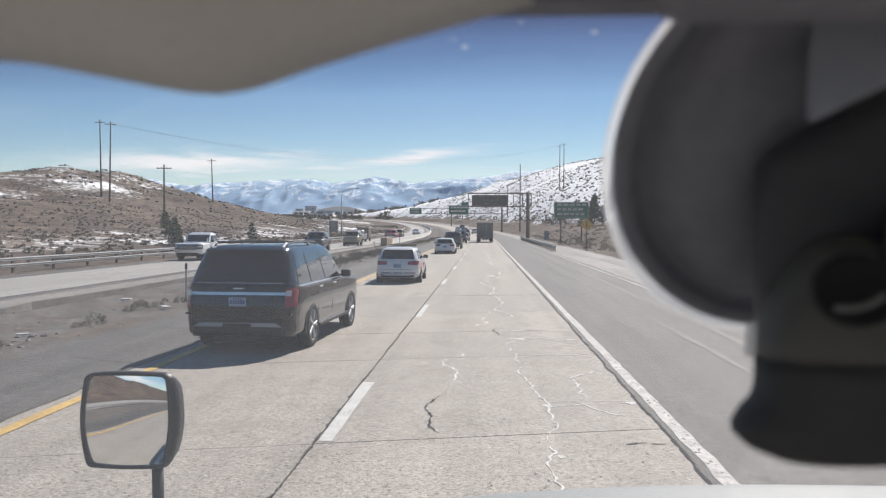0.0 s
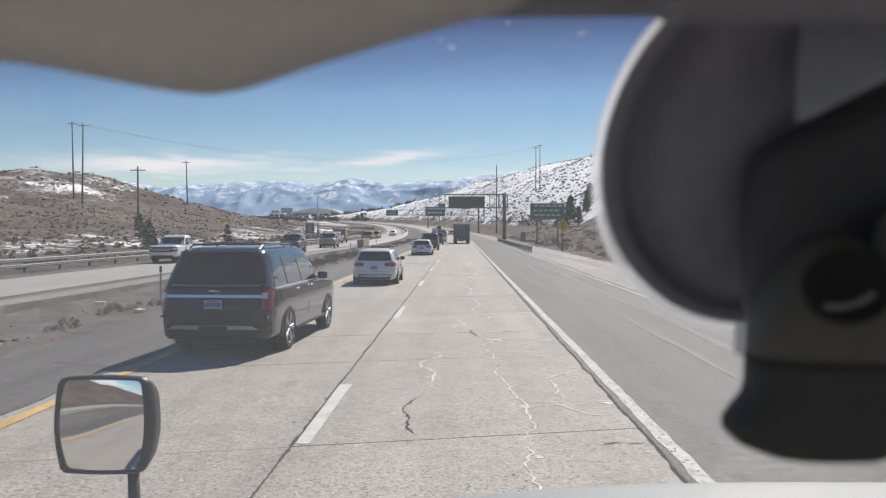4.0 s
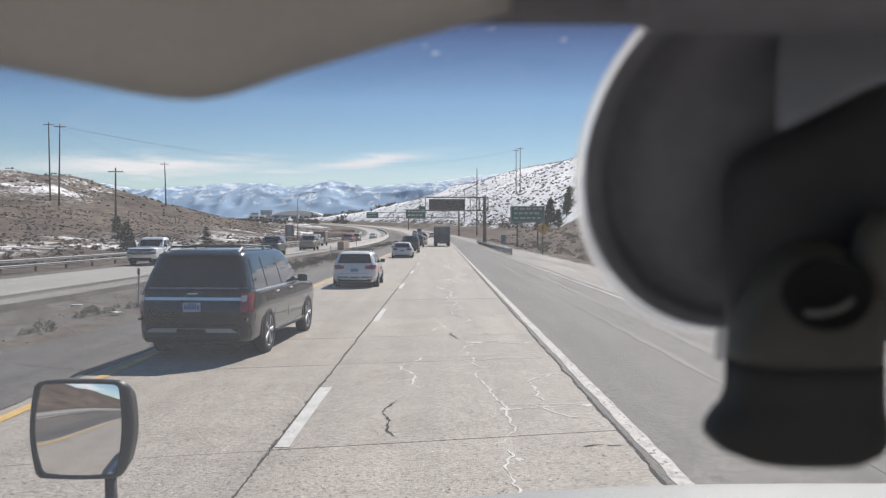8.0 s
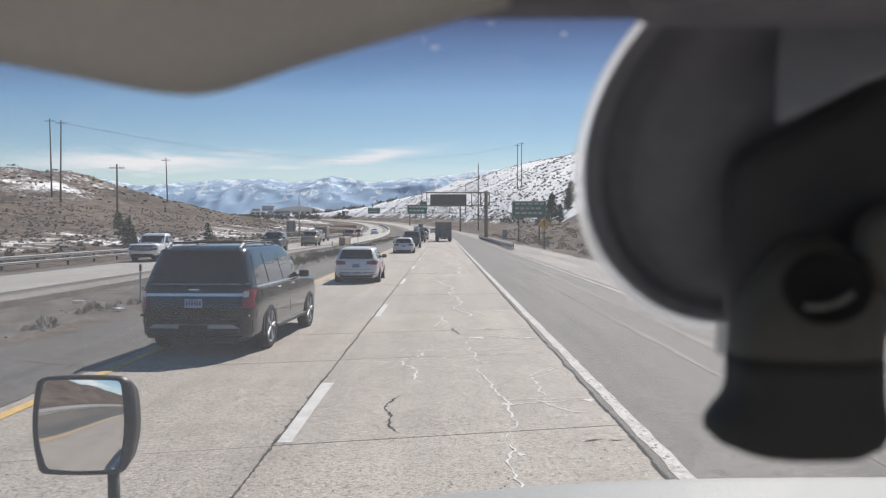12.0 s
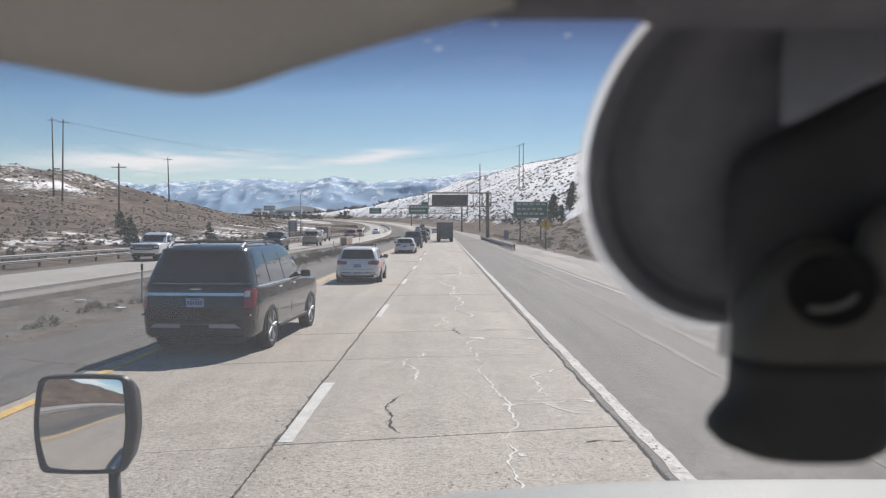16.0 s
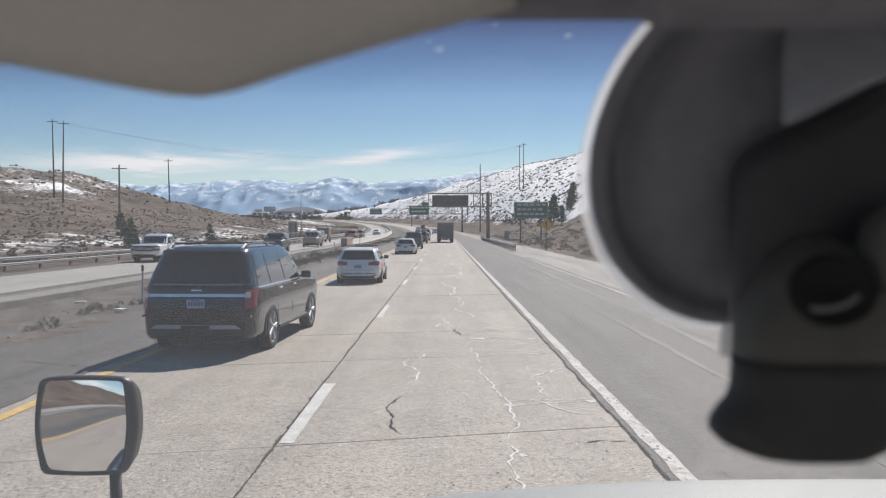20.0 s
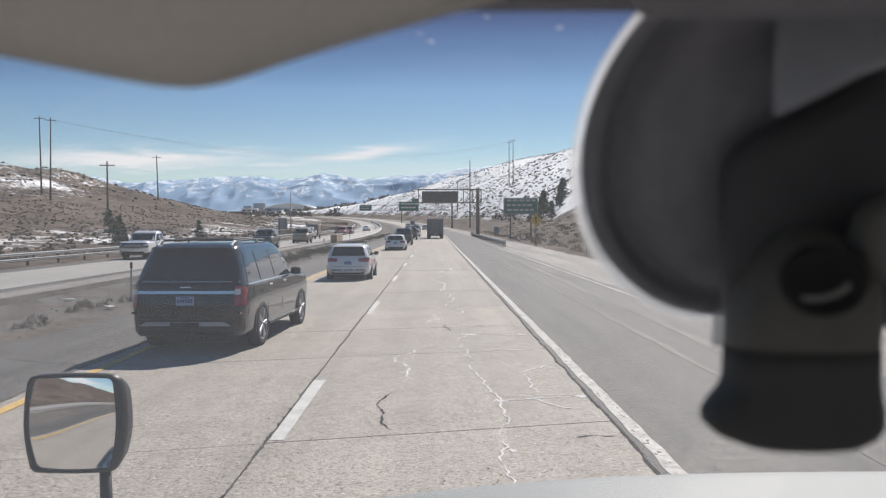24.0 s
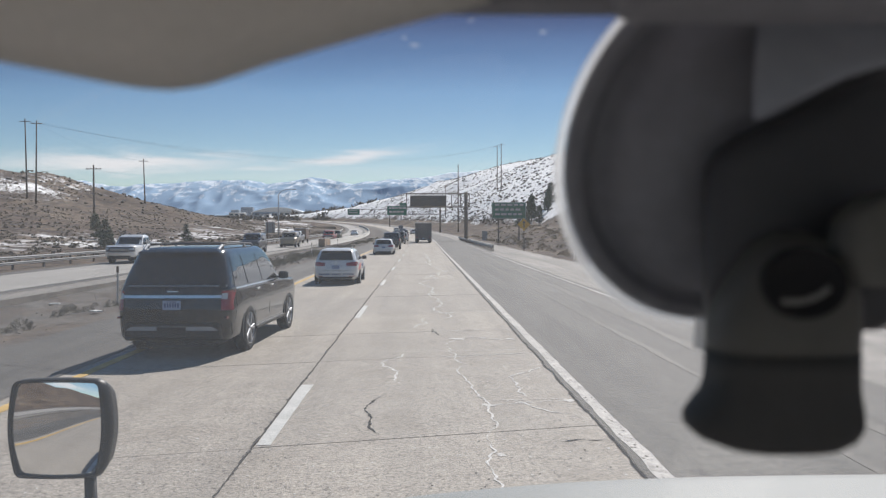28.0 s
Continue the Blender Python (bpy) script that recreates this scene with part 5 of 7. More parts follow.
# ---------------------------------------------------------------- distance: ranges and the valley town
def range_mesh(name, x0, x1, y0, depth, height, seed, material, nx=260, nd=26, label="", skyline=None):
    """A far range: a ridged heightfield with spurs running down to the valley."""
    xs = np.linspace(x0, x1, nx)
    ds = np.linspace(0, 1, nd)
    XX, DD = np.meshgrid(xs, ds)
    crest = 0.80 + 0.17 * rough(XX, 0 * XX, 900, seed) + 0.12 * rough(XX, 0 * XX, 380, seed + 1) + 0.05 * rough(XX, 0 * XX, 140, seed + 2) + 0.02 * rough(XX, 0 * XX, 50, seed + 3)
    if skyline:
        crest = np.interp(XX, *zip(*skyline)) + 0.018 * rough(XX, 0 * XX, 170, seed) + 0.016 * rough(XX, 0 * XX, 70, seed + 2) + 0.010 * rough(XX, 0 * XX, 30, seed + 3)
    spur = 1 - np.abs(rough(XX + 90 * rough(XX, DD * 900, 300, seed + 4), DD * 500, 210, seed + 5))
    spur2 = 1 - np.abs(rough(XX, DD * 700, 80, seed + 6))
    up = DD ** 1.25
    H = height * (up * crest + 0.27 * spur * up * (1 - up) * 2 + 0.19 * spur2 * up * (1.08 - up))
    YY = y0 + depth * DD + 40 * rough(XX, DD * 400, 150, seed + 7)
    ZZ = H + 20
    g = np.arange(nx * nd).reshape(nd, nx)
    f = np.stack([g[:-1, :-1], g[:-1, 1:], g[1:, 1:], g[1:, :-1]], -1).reshape(-1, 4)
    back0 = nx * nd
    v = np.concatenate([np.stack([XX, YY, ZZ], -1).reshape(-1, 3), np.stack([xs, np.full(nx, y0 + depth + 160), np.full(nx, 0.0)], -1)])
    r = g[-1]
    b = np.arange(back0, back0 + nx)
    f = np.concatenate([f, np.stack([r[:-1], r[1:], b[1:], b[:-1]], -1)])
    me = mesh_of(name, v, f, material)
    me.shade_smooth()
    return tagged(new(name, me), label, "mountains", kind="structure")


range_mesh("backdrop_range", -3600, 3000, 3750, 800, 335, 3.0, FAR_RANGE, 900, 60, "snow-streaked mountain range beyond the valley, tinted haze blue",
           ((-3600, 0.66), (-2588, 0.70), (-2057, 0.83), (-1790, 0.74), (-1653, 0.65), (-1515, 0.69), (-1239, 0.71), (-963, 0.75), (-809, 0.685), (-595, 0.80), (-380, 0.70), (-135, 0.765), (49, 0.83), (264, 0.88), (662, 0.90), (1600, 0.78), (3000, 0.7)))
range_mesh("backdrop_foothills", -3300, 2600, 3050, 500, 105, 8.0, NEAR_RANGE, 400, 24, "low foothills before the range, tinted with distance haze",
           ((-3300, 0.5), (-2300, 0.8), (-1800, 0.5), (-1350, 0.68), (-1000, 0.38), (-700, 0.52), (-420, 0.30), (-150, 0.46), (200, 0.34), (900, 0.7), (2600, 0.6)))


def shed(name, u, y, w, d, h, wall, roof_m, label, windows=0, arched=False, floors=1):
    """A far building: walls, a roof and its windows."""
    p = place(u, y)
    top = tagged(empty(name, pose(p.x, p.y, p.z - 0.6)), label, "building")
    part("wall", box(-w / 2, w / 2, 0, d, 0, h), wall, top)
    if arched:
        bm = sheet(lambda s, t: (-w / 2 - 1 + (w + 2) * s, -1 + (d + 2) * t, h + 0.10 * w * (1 - (2 * s - 1) ** 2)), 16, 2, 0.8)
        part("roof", bm, roof_m, top)
        bm = bmesh.new()
        v = [bm.verts.new((-w / 2 + w * i / 16, 0, h + 0.10 * w * (1 - (2 * i / 16 - 1) ** 2) - 0.8)) for i in range(17)]
        bm.faces.new([bm.verts.new((-w / 2, 0, h))] + v + [bm.verts.new((w / 2, 0, h))])
        part("gable", bm, wall, top)
    else:
        part("roof", box(-w / 2 - 0.6, w / 2 + 0.6, -0.6, d + 0.6, h, h + 0.9), roof_m, top)
    for k in range(floors):
        for i in range(windows):
            x = -w / 2 + w * (i + 0.5) / windows
            z = h * (k + 0.35) / floors
            part("window", box(x - w / windows * 0.32, x + w / windows * 0.32, -0.15, 0.1, z, z + h / floors * 0.45), WINDOW_DARK, top)
    return top


def valley_u(x_share, y):
    """Road coordinate of a spot in the valley that lies x_share of its distance to the left."""
    return -x_share * y - float(bend(y))


# arena walls painted pale in place of distance haze
shed("arena", valley_u(0.172, 1500), 1500, 92, 60, 8, WALL_PALE, ROOF_WHITE, "long pale hall with a curved white roof", 8, True)
shed("tower_block", valley_u(0.222, 2850), 2850, 26, 30, 46, WALL_GREY, WALL_GREY, "grey hotel tower far in the valley", 5, False, 9)
shed("tower_block", valley_u(0.208, 2900), 2900, 40, 30, 56, WALL_GREY, WALL_GREY, "wide grey hotel tower far in the valley", 7, False, 11)
rng = random.Random(11)
for i in range(30):
    y = rng.uniform(1150, 1950)
    shed("shed", valley_u(rng.uniform(0.03, 0.24), y), y, rng.uniform(14, 40), rng.uniform(12, 22), rng.uniform(3.5, 8), rng.choice((WALL_PALE, WALL_GREY, WALL_BLUE)), rng.choice((ROOF_WHITE, WALL_PALE, WALL_GREY)),
         "low warehouse with a pale roof in the valley", rng.choice((3, 4, 5)))["group"] = "valley buildings"


# ---------------------------------------------------------------- plants and stones
def clump(rng_, r, h, n, leaf, slim=0.45):
    """Vertices and faces of one shrub: many small leaf blades on a low uneven dome."""
    v, f = [], []
    for _ in range(n):
        a, e = rng_.uniform(0, 2 * math.pi), rng_.uniform(0.05, 1.0)
        rr = r * math.sqrt(1 - e * e * 0.8) * rng_.uniform(0.45, 1.0)
        c = Vector((rr * math.cos(a), rr * math.sin(a), h * e * rng_.uniform(0.5, 1.05)))
        d = Vector((math.cos(a) * 0.7 + rng_.uniform(-0.5, 0.5), math.sin(a) * 0.7 + rng_.uniform(-0.5, 0.5), rng_.uniform(0.3, 1.2))).normalized()
        s = d.cross(Vector((rng_.uniform(-1, 1), rng_.uniform(-1, 1), rng_.uniform(-1, 1)))).normalized() * leaf * slim
        k = len(v)
        v += [c - s - d * leaf * 0.5, c + s - d * leaf * 0.5, c + d * leaf * rng_.uniform(0.7, 1.3)]
        f.append((k, k + 1, k + 2))
    return v, f


def scatter(name, spots, variants, material, label, category):
    """One mesh of many shrubs (stuff)."""
    V, F, base = [], [], 0
    r = random.Random(5)
    for p, s in spots:
        v, f = variants[r.randrange(len(variants))]
        a = r.uniform(0, 6.28)
        m = Matrix.Translation(p) @ Matrix.Rotation(a, 4, "Z") @ Matrix.Diagonal((s, s, s * r.uniform(0.7, 1.2), 1))
        arr = np.array(v) @ np.array(m.to_3x3()).T + np.array(m.translation)
        V.append(arr)
        F.append(np.array(f) + base)
        base += len(v)
    V, F = np.concatenate(V), np.concatenate(F)
    me = bpy.data.meshes.new(name)
    me.vertices.add(len(V))
    me.vertices.foreach_set("co", V.astype(np.float32).reshape(-1))
    me.loops.add(F.size)
    me.loops.foreach_set("vertex_index", F.astype(np.int32).reshape(-1))
    me.polygons.add(len(F))
    me.polygons.foreach_set("loop_start", np.arange(0, F.size, 3, dtype=np.int32))
    me.update(calc_edges=True)
    me.materials.append(material)
    return tagged(new(name, me), label, category, kind="stuff")


rng = random.Random(21)
small = [clump(random.Random(40 + i), 0.62, 0.62, 36, 0.29) for i in range(6)]
full = [clump(random.Random(60 + i), 0.55, 0.5, 420, 0.10, 0.10) for i in range(6)]
spots = []
while len(spots) < 8200:
    y = rng.uniform(70, 760) if rng.random() < 0.75 else rng.uniform(60, 300)
    u = 27 + rng.random() ** 1.4 * 200
    if u / max(y, 1) < 0.62 and float(rough(u, y, 22, 3)) > -0.55:
        spots.append((place(u, y, 0.0), rng.uniform(0.25, 0.9) * (1.2 if y > 250 else 0.8)))
while len(spots) < 11000:
    y, u = rng.uniform(560, 1350), 24 + rng.random() * 330
    if float(rough(u, y, 40, 5)) > -0.4:
        spots.append((place(u, y, 0.0), rng.uniform(0.5, 1.4)))
scatter("hill_sagebrush", spots, small, DARK_SAGE, "dark sagebrush dotted over the snowy hillside", "shrubs")
spots = []
while len(spots) < 11000:
    y = rng.uniform(30, 430)
    u = -25.5 - rng.random() ** 1.3 * 190
    if -u / max(y, 1) < 0.95 and float(rough(u, y, 18, 6)) > -0.45:
        spots.append((place(u, y, 0.0), rng.uniform(0.14, 0.55)))
scatter("slope_sagebrush", spots, small, SAGE, "grey-brown sagebrush over the dry hillside", "shrubs")
spots = []
while len(spots) < 420:
    y = rng.uniform(14, 190)
    u = rng.gauss(-9.9, 0.75)
    if float(rough(u * 0.5, y, 9, 2)) > 0.0 and -12.4 < u < -8.4:
        spots.append((place(u, y), rng.uniform(0.25, 0.75)))
while len(spots) < 470:
    spots.append((place(rng.gauss(-9.3, 0.55), rng.uniform(12, 52)), rng.uniform(0.2, 0.6)))
scatter("median_brush", spots, full, WEED, "dead grey weeds along the median", "weeds")
spots = []
while len(spots) < 500:
    y = rng.uniform(12, 200)
    u = 11.2 + rng.random() * 14
    spots.append((place(u, y), rng.uniform(0.3, 1.0)))
scatter("bank_brush", spots, full, STRAW, "dry grass and sagebrush on the cutting bank", "shrubs")


spots = []
for _ in range(260):
    y = rng.uniform(820, 1750)
    spots.append((place(valley_u(rng.uniform(0.02, 0.25), y), y), rng.uniform(3.0, 8.5)))
scatter("valley_trees", spots, small, DARK_SAGE, "bare dark groves scattered over the valley floor", "trees")


def stone_verts(r_, size):
    bm = bmesh.new()
    bmesh.ops.create_icosphere(bm, subdivisions=1, radius=1.0)
    for q in bm.verts:
        q.co *= r_.uniform(0.65, 1.15)
        q.co.z *= 0.6
    v = [tuple(q.co * size) for q in bm.verts]
    f = [tuple(w.index for w in g.verts) for g in bm.faces]
    bm.free()
    return v, f


pebbles = [stone_verts(random.Random(80 + i), 0.5) for i in range(6)]
spots = []
while len(spots) < 900:
    y = rng.uniform(9, 120)
    u = rng.choice((rng.gauss(-9.0, 0.5), rng.gauss(-11.4, 0.7), rng.uniform(-12.6, -8.3)))
    if float(rough(u, y, 7, 12)) > -0.1:
        spots.append((place(u, y, 0.0), rng.uniform(0.05, 0.24)))
for _ in range(500):
    y = rng.uniform(8, 60)
    spots.append((place(rng.uniform(-12.8, -8.2), y, 0.0), rng.uniform(0.02, 0.08)))
scatter("median_stones", spots, pebbles, STONE, "loose grey stones strewn along the median", "stones")
spots = []
while len(spots) < 800:
    y = rng.uniform(15, 330)
    side = rng.random() < 0.5
    u = (11 + rng.random() * 16) if side else (-24.5 - rng.random() ** 1.6 * 70)
    spots.append((place(u, y, 0.0), rng.uniform(0.12, 0.6)))
scatter("slope_rocks", spots, pebbles, ROCK, "brown broken rocks on the slopes", "rocks")
spots = []
while len(spots) < 240:
    u, y = rng.gauss(-118, 24), rng.gauss(258, 16)
    spots.append((place(u, y, 0.2), rng.uniform(0.5, 1.5)))
scatter("crest_rocks", spots, pebbles, ROCK, "dark basalt outcrop along the hilltop", "rocks")


def pine(name, u, y, h, seed, label):
    """A pine: a tapered trunk, limbs and a ragged crown of needle sprays."""
    r = random.Random(seed)
    top = tagged(empty(name, Matrix.Translation(place(u, y, -0.1))), label, "tree")
    bm = rod((0, 0, 0), (r.uniform(-0.1, 0.1), 0, h), h * 0.028, h * 0.004, 8)
    v, f = [], []
    tiers = int(h * 3.2)
    for i in range(tiers):
        z = h * (0.12 + 0.86 * i / tiers)
        reach = h * 0.27 * (1 - (z / h) ** 1.4) * r.uniform(0.65, 1.15) + 0.12
        for j in range(5):
            a = r.uniform(0, 6.28)
            tip = Vector((math.cos(a) * reach, math.sin(a) * reach, z + reach * r.uniform(-0.15, 0.35)))
            rod((0, 0, z), tip, h * 0.006, h * 0.002, 4, bm)
            for _ in range(16):
                c = Vector((0, 0, z)).lerp(tip, r.uniform(0.3, 1.05)) + Vector((r.gauss(0, 0.11), r.gauss(0, 0.11), r.gauss(0, 0.10))) * h * 0.22
                d = Vector((r.uniform(-1, 1), r.uniform(-1, 1), r.uniform(-0.3, 0.9))).normalized()
                s = d.cross(Vector((r.uniform(-1, 1), r.uniform(-1, 1), r.uniform(-1, 1)))).normalized()
                k, q = len(v), h * 0.040
                v += [c - s * q * 0.6, c + s * q * 0.6, c + d * q * 2]
                f.append((k, k + 1, k + 2))
    part("trunk", bm, BARK, top)
    part("crown", mesh_of("crown", v, f), PINE, top)
    return top


for i, (u, y, h) in enumerate(((-36, 96, 3.4), (-40, 108, 2.6), (-33, 118, 2.9), (-47, 122, 3.8), (-31, 84, 1.9), (-58, 150, 2.8))):
    pine("pine", u, y, h, 100 + i, "dark green pine at the foot of the slope")["group"] = "roadside pines"
for i, (u, y, h) in enumerate(((25, 196, 5.2), (28, 205, 6.4), (31, 200, 5.0), (27, 188, 4.2), (34, 212, 5.6), (22.5, 190, 3.4))):
    pine("juniper", u, y, h, 120 + i, "dark bushy juniper on the bank above the road")["group"] = "bank junipers"

# ---------------------------------------------------------------- roadside things
def guardrail(name, u, y0, y1, step, label, twin=False):
    """A steel beam rail on posts, facing the road."""
    top = tagged(empty(name), label, "guardrail")
    inward = 1 if u < 0 else -1
    post_me = None
    n = int((y1 - y0) / step)
    for i in range(n + 1):
        p = place(u, y0 + step * i)
        if post_me is None:
            bm = box(-0.05, 0.05, -0.075, 0.075, -0.5, 0.78, 0.008)
            post_me = bpy.data.meshes.new("post")
            bm.to_mesh(post_me)
            bm.free()
            post_me.materials.append(POST_WOOD)
        q = part("post", post_me, POST_WOOD, top)
        q.matrix_basis = pose(p.x, p.y, p.z)
    wave = [(dx, dz * (0.62 if twin else 1.0)) for dx, dz in [(0.0, -0.155), (0.0, -0.125), (0.08, -0.085), (0.08, -0.045), (0.0, -0.012), (0.0, 0.012), (0.08, 0.045), (0.08, 0.085), (0.0, 0.125), (0.0, 0.155)]]
    for zc in ((0.60,) if not twin else (0.66, 0.36)):
        v, f = [], []
        ys_ = np.linspace(y0 - 0.6, y1 + 0.6, n + 2)
        for y in ys_:
            c, g = float(bend(y)), float(land(u, y))
            for dx, dz in wave:
                v.append((u + c + inward * (0.06 + dx), y, g + zc + dz))
            for dx, dz in reversed(wave):
                v.append((u + c + inward * (0.055 + dx), y, g + zc + dz))
        k = 2 * len(wave)
        for i in range(len(ys_) - 1):
            for j in range(k):
                f.append((i * k + j, i * k + (j + 1) % k, (i + 1) * k + (j + 1) % k, (i + 1) * k + j))
        part("beam", mesh_of("beam", v, f), GALVANISED, top, "galvanised corrugated beam")
    return top


guardrail("guardrail", -22.6, 24, 330, 3.8, "long galvanised guardrail on dark posts along the slope", True)
guardrail("guardrail", 7.1, 84, 158, 1.9, "galvanised guardrail on timber posts before the sign gantry")

# median barrier blocks
bm = bmesh.new()
prof = [(-0.30, 0), (-0.30, 0.08), (-0.18, 0.33), (-0.09, 0.81), (0.09, 0.81), (0.18, 0.33), (0.30, 0.08), (0.30, 0)]
a = [bm.verts.new((x, -2.98, z)) for x, z in prof]
b = [bm.verts.new((x, 2.98, z)) for x, z in prof]
for i in range(8):
    bm.faces.new((a[i], a[(i + 1) % 8], b[(i + 1) % 8], b[i]))
bm.faces.new(a[::-1])
bm.faces.new(b)
bmesh.ops.recalc_face_normals(bm, faces=bm.faces[:])
bmesh.ops.bevel(bm, geom=bm.edges[:], offset=0.02, segments=1, affect="EDGES")
block = tagged(part("barrier_block", bm, BARRIER), "pale cast-concrete barrier block beside the carriageway", "barrier", group="median barrier blocks")
streak = mat("black_scuff", (0.06, 0.058, 0.055), 0.9, vary=0.3, bump=0.0)
sc = part("scuff", box(0.198, 0.202, -0.10, 0.06, 0.12, 0.30), streak, block)
sc.matrix_basis = pose(0.05, 1.4, 0.0, 0, -16, 0)
first = True
for i in range(52):
    y = 118 + 6.0 * i
    p = Vector((-12.9 + float(bend(y)), y, float(grade(y)) - 0.02))
    heading = math.degrees(math.atan2(-(float(bend(y + 3)) - float(bend(y - 3))), 6.0))
    m = pose(p.x, p.y, p.z - 0.06, math.degrees(math.atan2(float(grade(y + 3) - grade(y - 3)), 6.0)), 0, heading)
    if first:
        block.matrix_basis = m
        first = False
    else:
        copy_thing(block, m)


MARKER_TAN = mat("sun_bleached_marker", (0.56, 0.53, 0.49), 0.8, vary=0.2, scale=2, fine=30)


def delineator(u, y, lean, label):
    p = place(u, y)
    top = tagged(empty("marker_post", pose(p.x, p.y, p.z, lean, lean * 0.6, 0)), label, "marker post", group="marker posts")
    part("post", box(-0.030, 0.030, -0.008, 0.008, -0.2, 1.15, 0.004), MARKER_TAN, top)
    part("cap", box(-0.036, 0.036, -0.013, 0.013, 0.98, 1.17, 0.004), POST_WOOD, top, "dark cap")


for i, (u, y) in enumerate(((-9.2, 25.5), (-9.4, 49), (-9.6, 73), (-9.8, 97), (-12.8, 38), (-12.8, 66), (10.9, 60), (10.9, 88))):
    delineator(u, y, (2, -3, 1, 4, -1, 2, 1, -2)[i], "slim pale marker post with a dark cap")

# scraps of litter blown onto the median
LITTER = mat("dirty_white_card", (0.62, 0.61, 0.58), 0.8, vary=0.15, scale=6, fine=40)
for i, (u, y, w_) in enumerate(((-9.0, 13.6, 0.16), (-9.6, 17.0, 0.12), (-10.4, 15.2, 0.10), (-8.7, 22.5, 0.18), (-11.3, 26.0, 0.15), (-9.1, 31.0, 0.2), (-10.8, 38.0, 0.2), (-8.9, 46.0, 0.22))):
    bm = box(-w_, w_, -w_ * 0.55, w_ * 0.55, 0.0, 0.035, 0.01)
    for q in bm.verts:
        q.co.z += 0.25 * abs(q.co.x) + 0.1 * abs(q.co.y)
    p = place(u, y, 0.0)
    tagged(part("litter_scrap", bm, LITTER), "crumpled dirty white scrap of litter on the median dirt", "litter", group="median litter").matrix_basis = pose(p.x, p.y, p.z, 0, 0, 47 * i)

# sand-coloured crash cushion before the first block
CUSHION_TAN = mat("faded_tan_plastic", (0.46, 0.33, 0.23), 0.7, vary=0.15, scale=1.5, fine=20)
cy = 111.0
cushion = tagged(empty("crash_cushion", pose(-12.9 + float(bend(cy)), cy, float(grade(cy)) - 0.08, 0, 0, 0)), "faded tan crash cushion before the median barrier", "crash cushion")
for i in range(4):
    part("module", box(-0.42, 0.42, -3.2 + 1.55 * i, -1.75 + 1.55 * i, 0.06, 1.02, 0.06), CUSHION_TAN, cushion)
    part("rib", box(-0.45, 0.45, -1.74 + 1.55 * i, -1.66 + 1.55 * i, 0.03, 1.05, 0.02), GALVANISED, cushion)
part("base_skid", box(-0.36, 0.36, -3.25, 3.05, 0.0, 0.06), RUST_STEEL, cushion)

# sign gantry with its message board
GY = 150.0
gb, gg = float(bend(GY)), float(grade(GY))
gantry = tagged(empty("sign_gantry", pose(gb, GY, gg)), "steel cantilever gantry carrying a blank dark message board", "sign gantry")
part("mast", rod((7.9, 0, -0.4), (7.9, 0, 8.6), 0.34, 0.30, 20), RUST_STEEL, gantry, "brown weathered mast", smooth=True)
part("mast_base", lathe(((-0.3, 0.62), (0.25, 0.62), (0.30, 0.5)), 20, "Z"), BARRIER, gantry).matrix_basis = pose(7.9, 0, 0)
for z in (6.0, 8.35):
    for dy in (-0.55, 0.55):
        part("chord", rod((-2.7, dy, z), (8.5, dy, z), 0.095, sides=10), RUST_STEEL, gantry, smooth=True)
for i in range(8):
    x = -2.7 + 1.6 * i
    for dy in (-0.55, 0.55):
        part("upright", rod((x, dy, 6.0), (x, dy, 8.35), 0.055, sides=8), RUST_STEEL, gantry)
    if i >= 5 and i < 7:
        for dy in (-0.55, 0.55):
            part("brace", rod((x, dy, 6.0), (x + 1.6, dy, 8.35), 0.05, sides=8), RUST_STEEL, gantry)
    for z in (6.0, 8.35):
        part("cross_tie", rod((x, -0.55, z), (x, 0.55, z), 0.05, sides=8), RUST_STEEL, gantry)
        if i < 7:
            part("brace", rod((x, -0.55, z), (x + 1.6, 0.55, z), 0.04, sides=8), RUST_STEEL, gantry)
board = part("message_board", box(-2.0, 4.3, -1.35, -0.70, 6.12, 7.95, 0.05), SIGN_BLACK, gantry, "blank dark message board")
part("board_frame", box(-2.06, 4.36, -1.20, -0.80, 6.06, 8.01, 0.03), RUST_STEEL, gantry)
for i in range(6):
    part("lamp_bracket", rod((-1.6 + 1.1 * i, -0.6, 8.35), (-1.6 + 1.1 * i, -1.5, 8.2), 0.03, sides=6), RUST_STEEL, gantry)
cab_p = place(11.5, GY + 3)
ctrl = tagged(empty("control_cabinet", pose(cab_p.x, cab_p.y, cab_p.z)), "grey roadside control cabinet beside the gantry", "cabinet")
part("body", box(-0.45, 0.45, -0.35, 0.35, -0.2, 1.7, 0.03), GALVANISED, ctrl)
part("door", box(-0.40, 0.40, -0.37, -0.352, 0.05, 1.6, 0.01), GALVANISED, ctrl)


